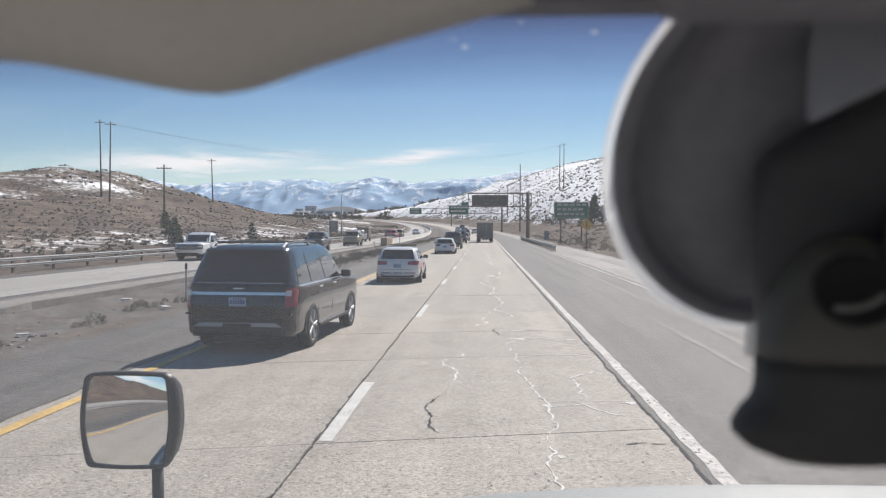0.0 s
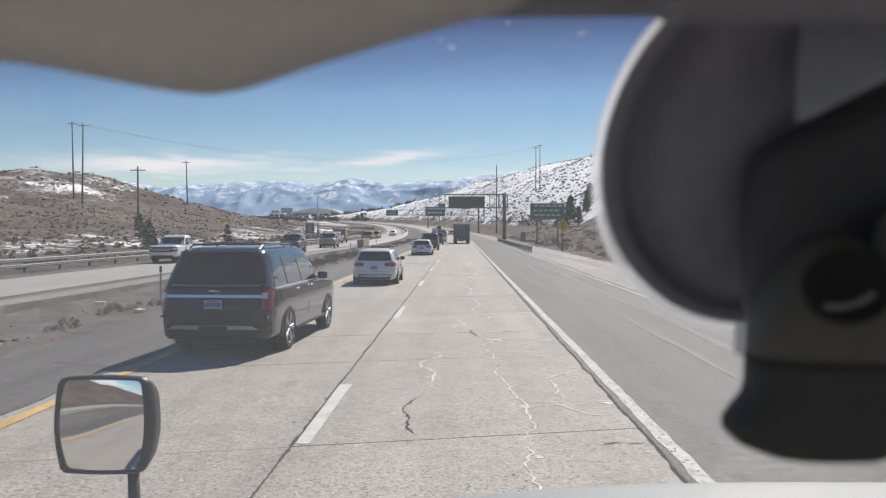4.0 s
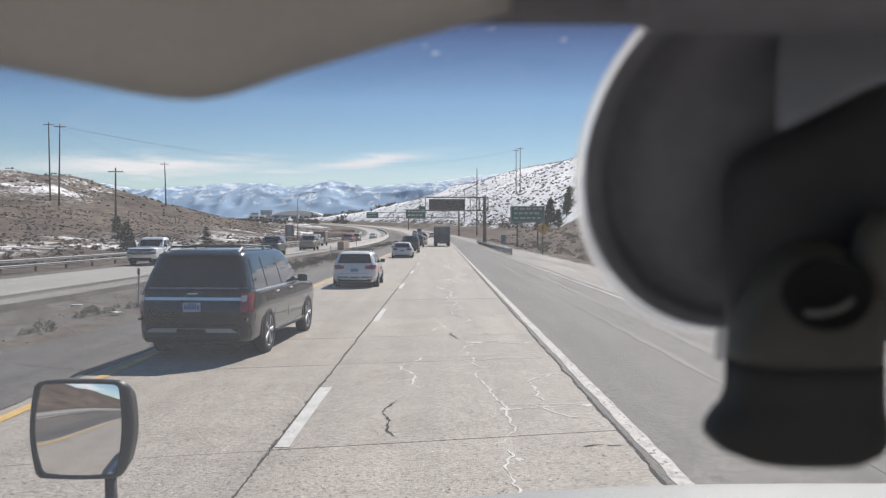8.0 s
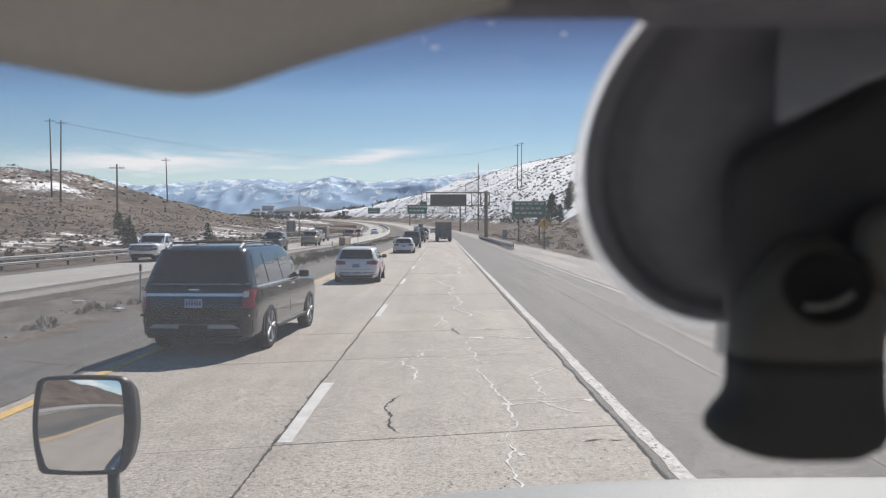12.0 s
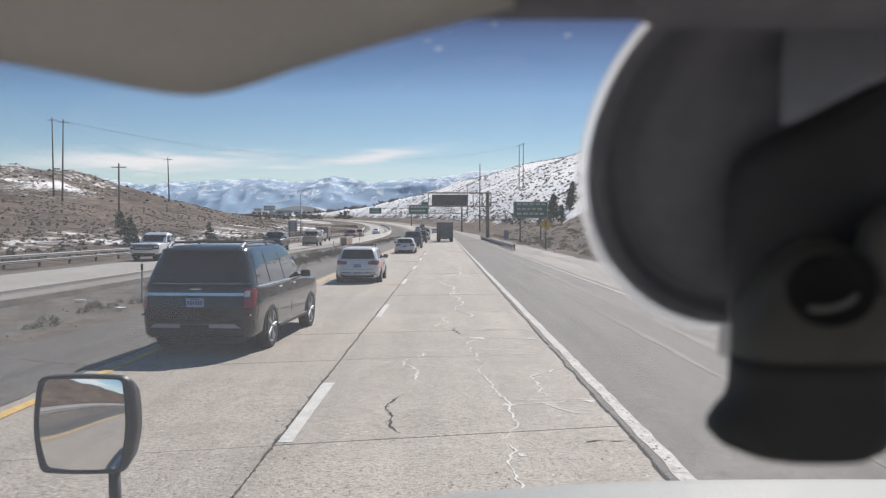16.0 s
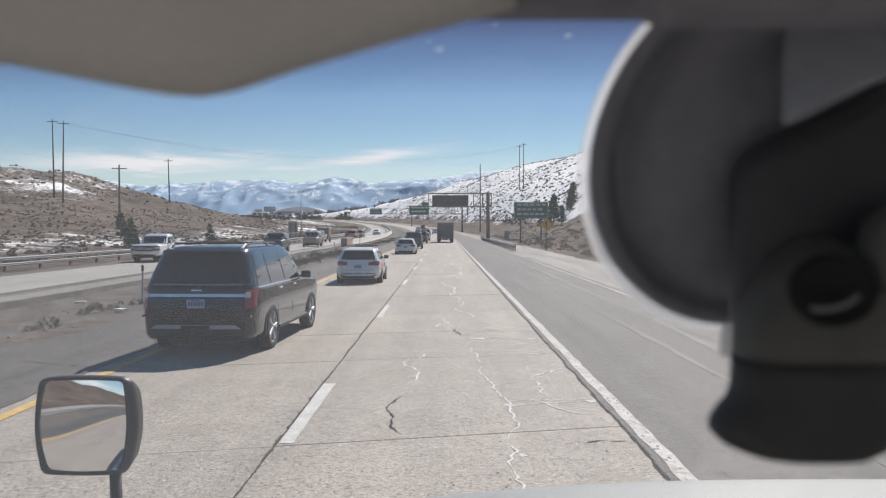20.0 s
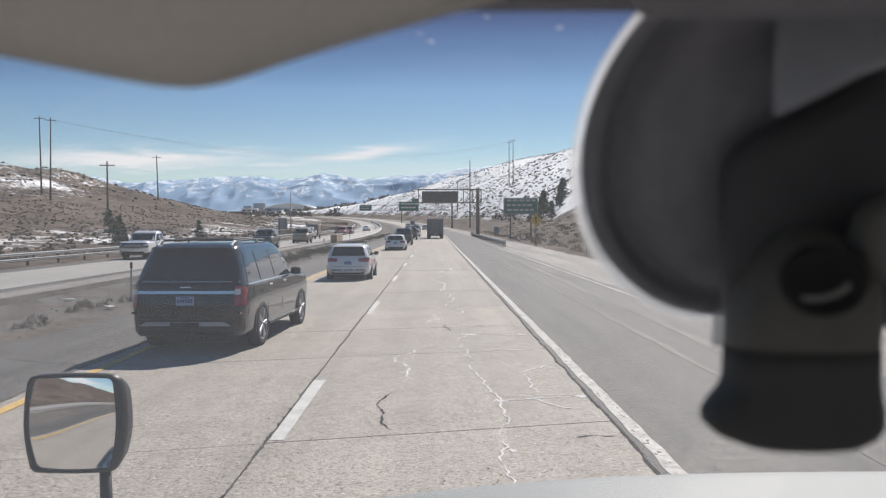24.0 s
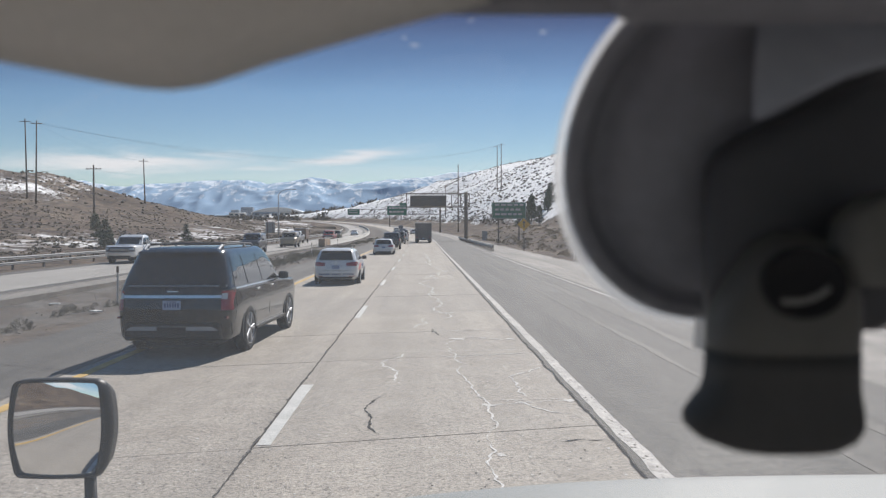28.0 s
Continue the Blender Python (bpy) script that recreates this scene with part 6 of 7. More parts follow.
def green_sign(u, y, w, h, z, label, rows, tab=False, posts=True, mast_x=None):
    """A green guide sign with white legend bars on two posts, or hung from a mast arm."""
    p = Vector((u + float(bend(y)), y, float(grade(y))))
    top = tagged(empty("guide_sign", pose(p.x, p.y, p.z)), label, "road sign")
    panel = part("panel", box(-w / 2, w / 2, -0.06, 0, z, z + h, 0.02), SIGN_GREEN, top)
    bm = bmesh.new()
    for x0, x1, z0, z1 in ((-w / 2 + 0.06, w / 2 - 0.06, z + h - 0.10, z + h - 0.05), (-w / 2 + 0.06, w / 2 - 0.06, z + 0.05, z + 0.10), (-w / 2 + 0.05, -w / 2 + 0.10, z + 0.05, z + h - 0.05), (w / 2 - 0.10, w / 2 - 0.05, z + 0.05, z + h - 0.05)):
        box(x0, x1, -0.072, -0.062, z0, z1, bm=bm)
    part("border", bm, SIGN_WHITE, panel, "white border")
    r = random.Random(int(u * 7 + y))
    for k in range(rows):
        zc = z + h * (1 - (k + 0.75) / (rows + 0.5))
        x = -w * 0.40
        while x < w * 0.32:
            l_ = r.uniform(0.10, 0.17) * w
            part("legend_bar", box(x, x + l_, -0.072, -0.062, zc, zc + h * 0.42 / (rows + 0.5)), SIGN_WHITE, panel)
            x += l_ + 0.04 * w
    if tab:
        part("exit_tab", box(w * 0.14, w / 2, -0.06, 0, z + h + 0.01, z + h * 1.36, 0.02), SIGN_GREEN, top)
    if posts:
        for x in (-w * 0.3, w * 0.3):
            g = float(land(u + x, y)) - p.z
            part("post", box(x - 0.09, x + 0.09, 0.0, 0.2, g - 0.5, z + h, 0.01), POST_WOOD, top)
    else:
        part("mast", rod((mast_x, 0.3, -0.3), (mast_x, 0.3, z + h + 0.3), 0.30, 0.24, 16), RUST_STEEL, top, smooth=True)
        for dz in (0.35, h - 0.2):
            part("arm", rod((-w / 2, 0.3, z + dz), (mast_x, 0.3, z + dz), 0.11, sides=10), RUST_STEEL, top, smooth=True)
        for i in range(5):
            x = -w / 2 + (mast_x + w / 2) * i / 5
            part("brace", rod((x, 0.3, z + 0.35), (x + (mast_x + w / 2) / 5, 0.3, z + h - 0.2), 0.05, sides=6), RUST_STEEL, top)
    return top


green_sign(12.6, 122, 5.0, 2.4, 3.6, "green guide sign with white legend on timber posts", 3)
green_sign(-3.8, 272, 6.4, 3.0, 5.6, "green overhead guide sign with an exit tab on a mast arm", 2, True, False, 14.0)
green_sign(-16.0, 420, 6.0, 3.0, 6.0, "distant green overhead guide sign on a mast arm", 2, False, False, 18.0)

p = place(10.2, 84)
warn = tagged(empty("warning_sign", pose(p.x, p.y, p.z)), "yellow diamond warning sign with a black arrow on a post", "road sign")
part("post", box(-0.04, 0.04, 0.0, 0.06, -0.4, 3.3, 0.006), POST_WOOD, warn)
d = part("panel", box(-0.46, 0.46, -0.012, 0.0, -0.46, 0.46, 0.005), SIGN_YELLOW, warn)
d.matrix_basis = pose(0, -0.005, 2.75, 0, 45, 0)
part("arrow", rod((0, -0.03, 2.45), (0, -0.03, 2.9), 0.05, sides=6), SIGN_BLACK, warn)
part("arrow_head", rod((0, -0.03, 2.88), (0, -0.03, 3.12), 0.16, 0.01, 4), SIGN_BLACK, warn)


def pole(u, y, h, arms, label, lean=0.0):
    p = place(u, y)
    top = tagged(empty("power_pole", pose(p.x, p.y, p.z, 0, lean, 0)), label, "power pole", group="power poles")
    part("shaft", rod((0, 0, -1), (0, 0, h), 0.24, 0.13, 10), POST_WOOD, top, smooth=True)
    for k in range(arms):
        z = h - 0.7 - 1.5 * k
        part("crossarm", box(-1.35, 1.35, -0.07, 0.07, z - 0.07, z + 0.07, 0.01), POST_WOOD, top)
        for x in (-1.2, -0.5, 0.5, 1.2):
            part("insulator", lathe(((0.0, 0.04), (0.1, 0.07), (0.2, 0.03)), 8, "Z"), GALVANISED, top).matrix_basis = pose(x, 0, z + 0.07)
    return p


pole(15.0, 262, 21, 0, "tall bare power pole beside the highway")
pole(46, 372, 20, 1, "timber power pole standing on the snowy hill")
pole(49, 378, 20, 1, "timber power pole standing on the snowy hill")
pole(30, 420, 16, 1, "timber power pole standing on the snowy hill")
pole(20, 520, 16, 1, "timber power pole standing on the snowy hill")
pole(-92, 205, 20, 1, "tall timber power pole on the brown hillside", 1.0)
pole(-98, 214, 20, 1, "tall timber power pole on the brown hillside", -0.8)
pole(-82, 262, 14, 1, "timber power pole on the brown hillside", -1.5)
pole(-58, 150, 11, 1, "short timber power pole at the foot of the slope")


def wire(a, b, sag, label):
    """A slack wire between two (u, y, height) ends."""
    p, q = place(a[0], a[1], a[2]), place(b[0], b[1], b[2])
    pts = [p.lerp(q, i / 20) - Vector((0, 0, 4 * sag * (i / 20) * (1 - i / 20))) for i in range(21)]
    tagged(part("power_line", tube(pts, 0.012, 5), DARK_PLASTIC), label, "power line", group="power lines")


for k, (dx, hz) in enumerate(((-1.2, 19.4), (1.2, 19.4), (0.0, 19.9))):
    wire((-92 + dx, 205, hz), (46 + dx, 372, hz), 7.0 + k, "thin dark power line slung high across the road")
wire((-92, 205, 19.4), (-82, 262, 13.4), 1.6, "thin dark power line along the hillside")
wire((-82, 262, 13.4), (-58, 150, 10.4), 2.0, "thin dark power line along the hillside")
wire((46, 372, 19.4), (30, 420, 15.4), 1.5, "thin dark power line over the snowy hill")


# ---------------------------------------------------------------- lorry ahead and more traffic
def box_lorry():
    top = tagged(empty("box_lorry"), "dark grey box lorry ahead in the lane", "lorry")
    hold = mat("grey_box_panel", (0.125, 0.122, 0.122), 0.6, vary=0.15, scale=0.8, fine=6, bump=0.0)
    part("load_box", box(-1.25, 1.25, -3.6, 2.6, 0.66, 3.0, 0.04), hold, top)
    part("roof_cap", box(-1.28, 1.28, -3.64, 2.64, 2.96, 3.10, 0.05), SILVER_PAINT, top, "pale roof edge")
    for s in (-1, 1):
        part("rear_door", box(s * 0.61 - 0.58, s * 0.61 + 0.58, -3.63, -3.598, 0.98, 2.9, 0.01), hold, top)
        part("door_bar", rod((s * 0.25, -3.65, 1.08), (s * 0.25, -3.65, 2.88), 0.02, sides=6), GALVANISED, top)
        part("tail_lamp", box(s * 1.0 - 0.12, s * 1.0 + 0.12, -3.64, -3.58, 0.84, 0.95, 0.01), RED_LENS, top)
        part("mud_flap", box(s * 0.95 - 0.3, s * 0.95 + 0.3, -3.42, -3.40, 0.2, 0.9), DARK_PLASTIC, top)
        for y in (-2.3, 3.6):
            wheel(top, s * 1.2, y, 0.5, 0.45 if y < 0 else 0.26, s, 6, GALVANISED)
    part("frame", box(-0.45, 0.45, -3.5, 4.2, 0.42, 0.655), DARK_PLASTIC, top)
    part("rear_bumper", box(-1.15, 1.15, -3.66, -3.56, 0.48, 0.60, 0.01), DARK_PLASTIC, top)
    part("bumper_hanger", box(-0.7, -0.6, -3.62, -3.52, 0.55, 0.80), DARK_PLASTIC, top)
    part("bumper_hanger", box(0.6, 0.7, -3.62, -3.52, 0.55, 0.80), DARK_PLASTIC, top)
    part("cab", box(-1.1, 1.1, 2.72, 4.9, 0.6, 2.7, 0.12), WHITE_PAINT, top)
    plate(top, -3.66, 0.72)
    return top


def road_pose(u, y, turn_=0.0):
    heading = math.degrees(math.atan2(-(float(bend(y + 3)) - float(bend(y - 3))), 6.0))
    tilt_ = math.degrees(math.atan2(float(grade(y + 2) - grade(y - 2)), 4.0))
    m = pose(u + float(bend(y)), y, float(grade(y)), 0, 0, heading)
    return m @ pose(0, 0, 0, tilt_, 0, 0) @ pose(0, 0, 0, 0, 0, turn_)


box_lorry().matrix_basis = road_pose(0.15, 131)


PICKUP_ROWS = [(0.45, -2.72, 2.75, 0.90), (0.55, -2.86, 2.90, 0.98), (0.95, -2.88, 2.92, 1.0), (1.12, -2.86, 2.80, 0.99), (1.18, -2.85, 2.60, 0.97)]
PICKUP_CAB = [(1.16, -0.62, 1.30, 0.95), (1.24, -0.62, 1.20, 0.93), (1.70, -0.52, 0.66, 0.83), (1.82, -0.42, 0.48, 0.76), (1.87, -0.25, 0.25, 0.60)]


def pickup(name, paint, label):
    s, c = Shape(PICKUP_ROWS, 9.0), Shape(PICKUP_CAB, 8.0)
    top = tagged(empty(name), label, "pickup")
    part("body", s.body(), paint, top, smooth=True)
    part("cab", c.body(), paint, top, smooth=True)
    part("bed_floor", box(-0.78, 0.78, -2.70, -0.75, 1.178, 1.184), DARK_PLASTIC, top)
    for sd in (1, -1):
        part("bed_side", box(sd * 0.90 - 0.05, sd * 0.90 + 0.05, -2.80, -0.62, 1.15, 1.32, 0.02), paint, top)
        for y in (-1.75, 1.85):
            arch(top, s, y, 0.40, sd, DARK_PLASTIC)
            wheel(top, sd * (s.side(y, 0.5) + 0.006), y, 0.40, 0.24, sd, 6)
        k = "R" if sd > 0 else "L"
        part("side_window", c.patch([(-0.52, 1.26), (0.22, 1.26), (0.20, 1.68), (-0.46, 1.68)], k), TINTED, top)
        part("side_window", c.patch([(0.30, 1.26), (1.02, 1.26), (0.62, 1.66), (0.28, 1.68)], k), TINTED, top)
        door_mirror(top, c, 0.98, 1.26, sd, DARK_PLASTIC)
        part("lamp_surround", s.patch([(sd * 0.62, 0.80), (sd * 0.93, 0.80), (sd * 0.93, 1.08), (sd * 0.62, 1.08)], "front", 0.010), DARK_PLASTIC, top)
        part("headlamp", s.patch([(sd * 0.66, 0.90), (sd * 0.90, 0.90), (sd * 0.90, 1.03), (sd * 0.66, 1.03)], "front", 0.020), CLEAR_LENS, top)
        part("tail_lamp", s.patch([(sd * 0.86, 0.86), (sd * 0.96, 0.86), (sd * 0.96, 1.14), (sd * 0.86, 1.14)], "rear", 0.012), RED_LENS, top)
    part("tailgate", box(-0.86, 0.86, -2.86, -2.79, 1.15, 1.32, 0.02), paint, top)
    part("grille", s.patch([(-0.60, 0.76), (0.60, 0.76), (0.60, 1.09), (-0.60, 1.09)], "front", 0.014), DARK_PLASTIC, top)
    for z in (0.84, 0.92, 1.00):
        part("grille_bar", s.patch([(-0.56, z), (0.56, z), (0.56, z + 0.03), (-0.56, z + 0.03)], "front", 0.026, 4, 0.02), CHROME, top)
    part("lower_valance", s.patch([(-0.90, 0.42), (0.90, 0.42), (0.92, 0.55), (-0.92, 0.55)], "front", 0.03, 8, 0.05), DARK_PLASTIC, top)
    part("bonnet_scoop", box(-0.52, 0.52, 1.35, 2.35, 1.165, 1.215, 0.03), paint, top)
    part("front_bumper", s.patch([(-0.92, 0.55), (0.92, 0.55), (0.92, 0.72), (-0.92, 0.72)], "front", 0.05, 8, 0.06), CHROME, top)
    part("windscreen", c.patch([(-0.82, 1.26), (0.82, 1.26), (0.72, 1.70), (-0.72, 1.70)], "front"), TINTED, top)
    part("rear_window", c.patch([(-0.78, 1.30), (0.78, 1.30), (0.72, 1.68), (-0.72, 1.68)], "rear"), TINTED, top)
    part("underbody", box(-0.6, 0.6, -2.5, 2.5, 0.32, 0.48), DARK_PLASTIC, top)
    return top


pickup("pickup_truck", WHITE_PAINT, "white pickup truck coming along the far carriageway").matrix_basis = road_pose(-19.4, 57, 180)
pickup("pickup_truck", SILVER_PAINT, "silver pickup truck on the far carriageway").matrix_basis = road_pose(-19.2, 128, 180)
oncoming = car("oncoming_car", BOXY_ROWS, TAN_PAINT, "tan off-roader on the far carriageway", "car", **BOXY)
oncoming.matrix_basis = road_pose(-16.0, 102, 180)
copy_thing(oncoming, road_pose(-19.3, 176, 180))["label"] = "tan off-roader further along the far carriageway"
copy_thing(oncoming, road_pose(-16.1, 160, 180))["label"] = "tan off-roader beyond the red pickup on the far carriageway"
near_dark = copy_thing(boxy, road_pose(-16.0, 80, 180))
near_dark["label"] = "dark off-roader coming along the far carriageway"
far_white = copy_thing(hatch, road_pose(-16.1, 222, 180))
far_white["label"] = "white hatchback far off on the far carriageway"
for u, y, src, text in ((-3.4, 122, boxy, "dark off-roader in the far queue of traffic"), (-3.3, 146, hatch, "white hatchback in the far queue of traffic"), (-3.4, 172, boxy, "dark off-roader in the far queue of traffic"),
                        (-3.4, 214, boxy, "dark off-roader in the far queue of traffic"), (0.1, 240, hatch, "white hatchback in the far queue of traffic"), (-3.4, 290, hatch, "white hatchback in the far queue of traffic"), (0.1, 330, boxy, "dark off-roader in the far queue of traffic")):
    copy_thing(src, road_pose(u, y))["label"] = text

pickup("pickup_truck", RED_PAINT, "faded red pickup truck on the far carriageway").matrix_basis = road_pose(-16.0, 146, 180)


def trailer():
    """A small closed box trailer on one axle."""
    top = tagged(empty("box_trailer"), "brown closed box trailer towed by the silver pickup", "trailer")
    skin_ = mat("brown_trailer_panel", (0.20, 0.14, 0.11), 0.55, vary=0.12, scale=1.0, fine=8, bump=0.0)
    part("load_box", box(-0.95, 0.95, -1.7, 1.7, 0.55, 2.25, 0.06), skin_, top)
    part("roof_cap", box(-0.97, 0.97, -1.72, 1.72, 2.22, 2.28, 0.02), ALLOY, top)
    for s in (-1, 1):
        wheel(top, s * 1.02, -0.1, 0.33, 0.2, s, 6, GALVANISED)
        part("mudguard", box(s * 0.98 - 0.10, s * 0.98 + 0.10, -0.55, 0.35, 0.68, 0.73, 0.02), DARK_PLASTIC, top)
        part("tail_lamp", box(s * 0.80 - 0.07, s * 0.80 + 0.07, -1.73, -1.69, 0.66, 0.78, 0.01), RED_LENS, top)
    part("drawbar", rod((0, 1.65, 0.55), (0, 3.0, 0.52), 0.05, sides=8), DARK_PLASTIC, top)
    part("frame", box(-0.7, 0.7, -1.65, 1.7, 0.42, 0.56), DARK_PLASTIC, top)
    return top


trailer().matrix_basis = road_pose(-19.2, 134, 180)

# street lamp and the back of a sign at the foot of the slope
p = place(-25.5, 150)
lamp = tagged(empty("street_lamp", pose(p.x, p.y, p.z)), "tall grey street lamp with a curved arm beside the slope", "street lamp")
part("column", rod((0, 0, -0.4), (0, 0, 8.2), 0.11, 0.07, 12), GALVANISED, lamp, smooth=True)
part("arm", tube([(0, 0, 8.1), (0.25, 0, 8.6), (0.8, 0, 9.0), (1.6, 0, 9.15), (2.6, 0, 9.2)], 0.045), GALVANISED, lamp, smooth=True)
part("lamp_head", box(2.5, 3.2, -0.13, 0.13, 9.12, 9.26, 0.05), GALVANISED, lamp, smooth=True)
part("base", lathe(((-0.3, 0.22), (0.12, 0.22), (0.16, 0.16)), 14, "Z"), BARRIER, lamp)
p = place(-24.9, 138)
sign_back = tagged(empty("roadside_sign", pose(p.x, p.y, p.z)), "grey back of a road sign on two posts", "road sign")
part("panel", box(-0.75, 0.75, 0.0, 0.03, 1.5, 3.3, 0.01), GALVANISED, sign_back)
for x in (-0.45, 0.45):
    part("post", box(x - 0.04, x + 0.04, -0.07, -0.002, -0.4, 3.2, 0.01), POST_WOOD, sign_back)
for z in (1.8, 2.9):
    part("stiffener", box(-0.7, 0.7, -0.035, -0.001, z, z + 0.06), GALVANISED, sign_back)

# ---------------------------------------------------------------- slabs, joints, lines and cracks
def ribbon(name, pts, widths, top, material, parent):
    """A thin strip lying on the road along points (u, y)."""
    v, f = [], []
    for i, ((u, y), w) in enumerate(zip(pts, widths)):
        a, b = pts[max(i - 1, 0)], pts[min(i + 1, len(pts) - 1)]
        t = Vector((b[0] - a[0], b[1] - a[1]))
        t = t.normalized() if t.length > 1e-6 else Vector((0, 1))
        n_ = Vector((-t.y, t.x)) * w / 2
        for s in (1, -1):
            yy = y + s * n_.y
            v.append((u + s * n_.x + float(bend(yy)), yy, float(grade(yy)) + top))
    for i in range(len(pts) - 1):
        f.append((2 * i, 2 * i + 1, 2 * i + 3, 2 * i + 2))
    return part(name, mesh_of(name, v, f), material, parent)


rng = random.Random(77)
SPACING = (3.9, 5.8, 5.5, 3.6)
SKEW = 0.235
LANES = ((-5.45, -1.725), (-1.705, 2.12))
y = -20.1
i = 0
joints = []
while y < 150:
    joints.append(y)
    y += SPACING[i % 4]
    i += 1
GAP = 0.011
for (a, b) in zip(joints, joints[1:]):
    for u0, u1 in LANES:
        lift_ = rng.uniform(-0.003, 0.003)
        n_ = 3
        v, f = [], []
        for k in range(n_ + 1):
            for u in (u0, u1):
                yy = a + GAP + (b - a - 2 * GAP) * k / n_ + SKEW * (u + 1.7)
                g = float(grade(yy)) + lift_
                v += [(u + float(bend(yy)), yy, g), (u + float(bend(yy)), yy, g - 0.22)]
        for k in range(n_):
            o = 4 * k
            f += [(o, o + 2, o + 6, o + 4), (o + 1, o + 5, o + 7, o + 3), (o, o + 4, o + 5, o + 1), (o + 2, o + 3, o + 7, o + 6)]
        e = 4 * n_
        f += [(0, 1, 3, 2), (e, e + 2, e + 3, e + 1)]
        part("slab", mesh_of("slab", v, f), SLAB, road)
last = joints[-1]
strip("joint_bed", -5.40, 2.07, spread([(-22, 4), (150, 4), (154, 4)]), -0.035, 0.1, CRACK, road)
strip("filler_slab", -5.45, 2.12, np.array([last + 0.9, 152.0]), -0.004, 0.2, SLAB, road)

for k in range(-1, 40):
    y0 = 8.5 + 12.19 * k
    strip("lane_dash", -1.695, -1.545, np.linspace(y0, y0 + 3.3, 12), 0.008, 0.004, DASH_WHITE, road, "", 0.012, 0.012, k)
for k in range(48):
    y0 = -20 + 5.2 * k
    strip("edge_line", 2.052, 2.212, np.linspace(y0, y0 + 5.2, 110 if k < 14 else 40), 0.012, 0.05, WHITE_LINE, road, "", 0.015, 0.010, 50 + k, 0.45)
    strip("edge_strip", 1.972, 2.10, np.linspace(y0, y0 + 5.2, 80 if k < 14 else 14), 0.007, 0.05, EDGE_GAP, road, "", 0.016, 0.0, 150 + k, 0.7)
strip("edge_line", 2.0, 2.215, FAR[FAR > 225], 0.012, 0.05, WHITE_LINE, road)
PALE_SEAM = concrete_material("scuffed_pale_asphalt", (0.150, 0.139, 0.126), 0.7, 0.3, 2.2, 0.24)
strip("shoulder_seam", 4.10, 4.24, spread([(-10, 0.3), (40, 0.8), (110, 4)]), -0.0255, 0.003, PALE_SEAM, road, "", 0.03, 0.03, 93, 1.3)
strip("wheel_track", 4.95, 5.22, spread([(-10, 0.4), (40, 1.0), (90, 4)]), -0.0262, 0.003, PALE_SEAM, road, "", 0.07, 0.07, 95, 2.6)
strip("merge_line", 6.11, 6.19, spread([(24, 0.8), (120, 5)]), -0.024, 0.006, WHITE_LINE, road, "", 0.02, 0.02, 91)
strip("yellow_line", -5.225, -5.06, spread([(-20, 0.25), (60, 0.8), (160, 6), (700, 20)]), 0.008, 0.004, YELLOW_LINE, road, "", 0.014, 0.014, 31, 1.1)

def crack_run(u, yy, length, lo, hi, ahead=1.0, wide=1.0):
    """A jagged crack: points and widths, mostly along the lane."""
    pts, widths, aim = [], [], rng.gauss(0, 0.25)
    gone, fat, knot = 0.0, rng.uniform(0.008, 0.016), 0.0
    while gone < length:
        pts.append((min(max(u + rng.gauss(0, 0.010), lo), hi), yy))
        if rng.random() < 0.05:
            knot = rng.uniform(0.02, 0.05)
        knot *= 0.7
        widths.append((fat * rng.uniform(0.6, 1.35) + knot * 0.6) * wide)
        if rng.random() < 0.15:
            aim = rng.gauss(0, 0.45)
        s_ = rng.uniform(0.025, 0.06)
        u += s_ * math.sin(aim)
        yy += s_ * math.cos(aim) * ahead
        gone += s_
    return pts, widths


for (c0, c1), count in (((-5.0, -2.0), 6), ((-1.5, 1.85), 12)):
    for j in range(count):
        u, yy = rng.uniform(c0 + 0.3, c1 - 0.3), 16 + rng.random() ** 1.3 * 70
        pts, widths = crack_run(u, yy, rng.uniform(1.2, 5.5), c0, c1, 1.0, 0.75)
        stuff = SEAL if rng.random() < 0.85 else CRACK
        ribbon("crack", pts, [w * (1.0 if stuff == SEAL else 0.4) for w in widths], 0.0075, stuff, road)
        if len(pts) > 30 and rng.random() < 0.6:
            k = rng.randrange(8, len(pts) - 6)
            pts, widths = crack_run(*pts[k], rng.uniform(0.5, 1.8), c0, c1, rng.choice((-0.7, 0.6)))
            ribbon("crack_branch", pts, [w * (0.8 if stuff == SEAL else 0.35) for w in widths], 0.0079, stuff, road)
def jagged(way, rough_=0.11, step=0.06):
    """A broken line through way points: midpoints are pushed aside again and again."""
    pts = list(way)
    while max(math.dist(a, b) for a, b in zip(pts, pts[1:])) > step:
        out = [pts[0]]
        for a, b in zip(pts, pts[1:]):
            d = math.dist(a, b)
            if d > step:
                out.append(((a[0] + b[0]) / 2 + rng.gauss(0, rough_) * d * 0.6, (a[1] + b[1]) / 2 + rng.gauss(0, rough_) * d * 0.6))
            out.append(b)
        pts = out
    return pts


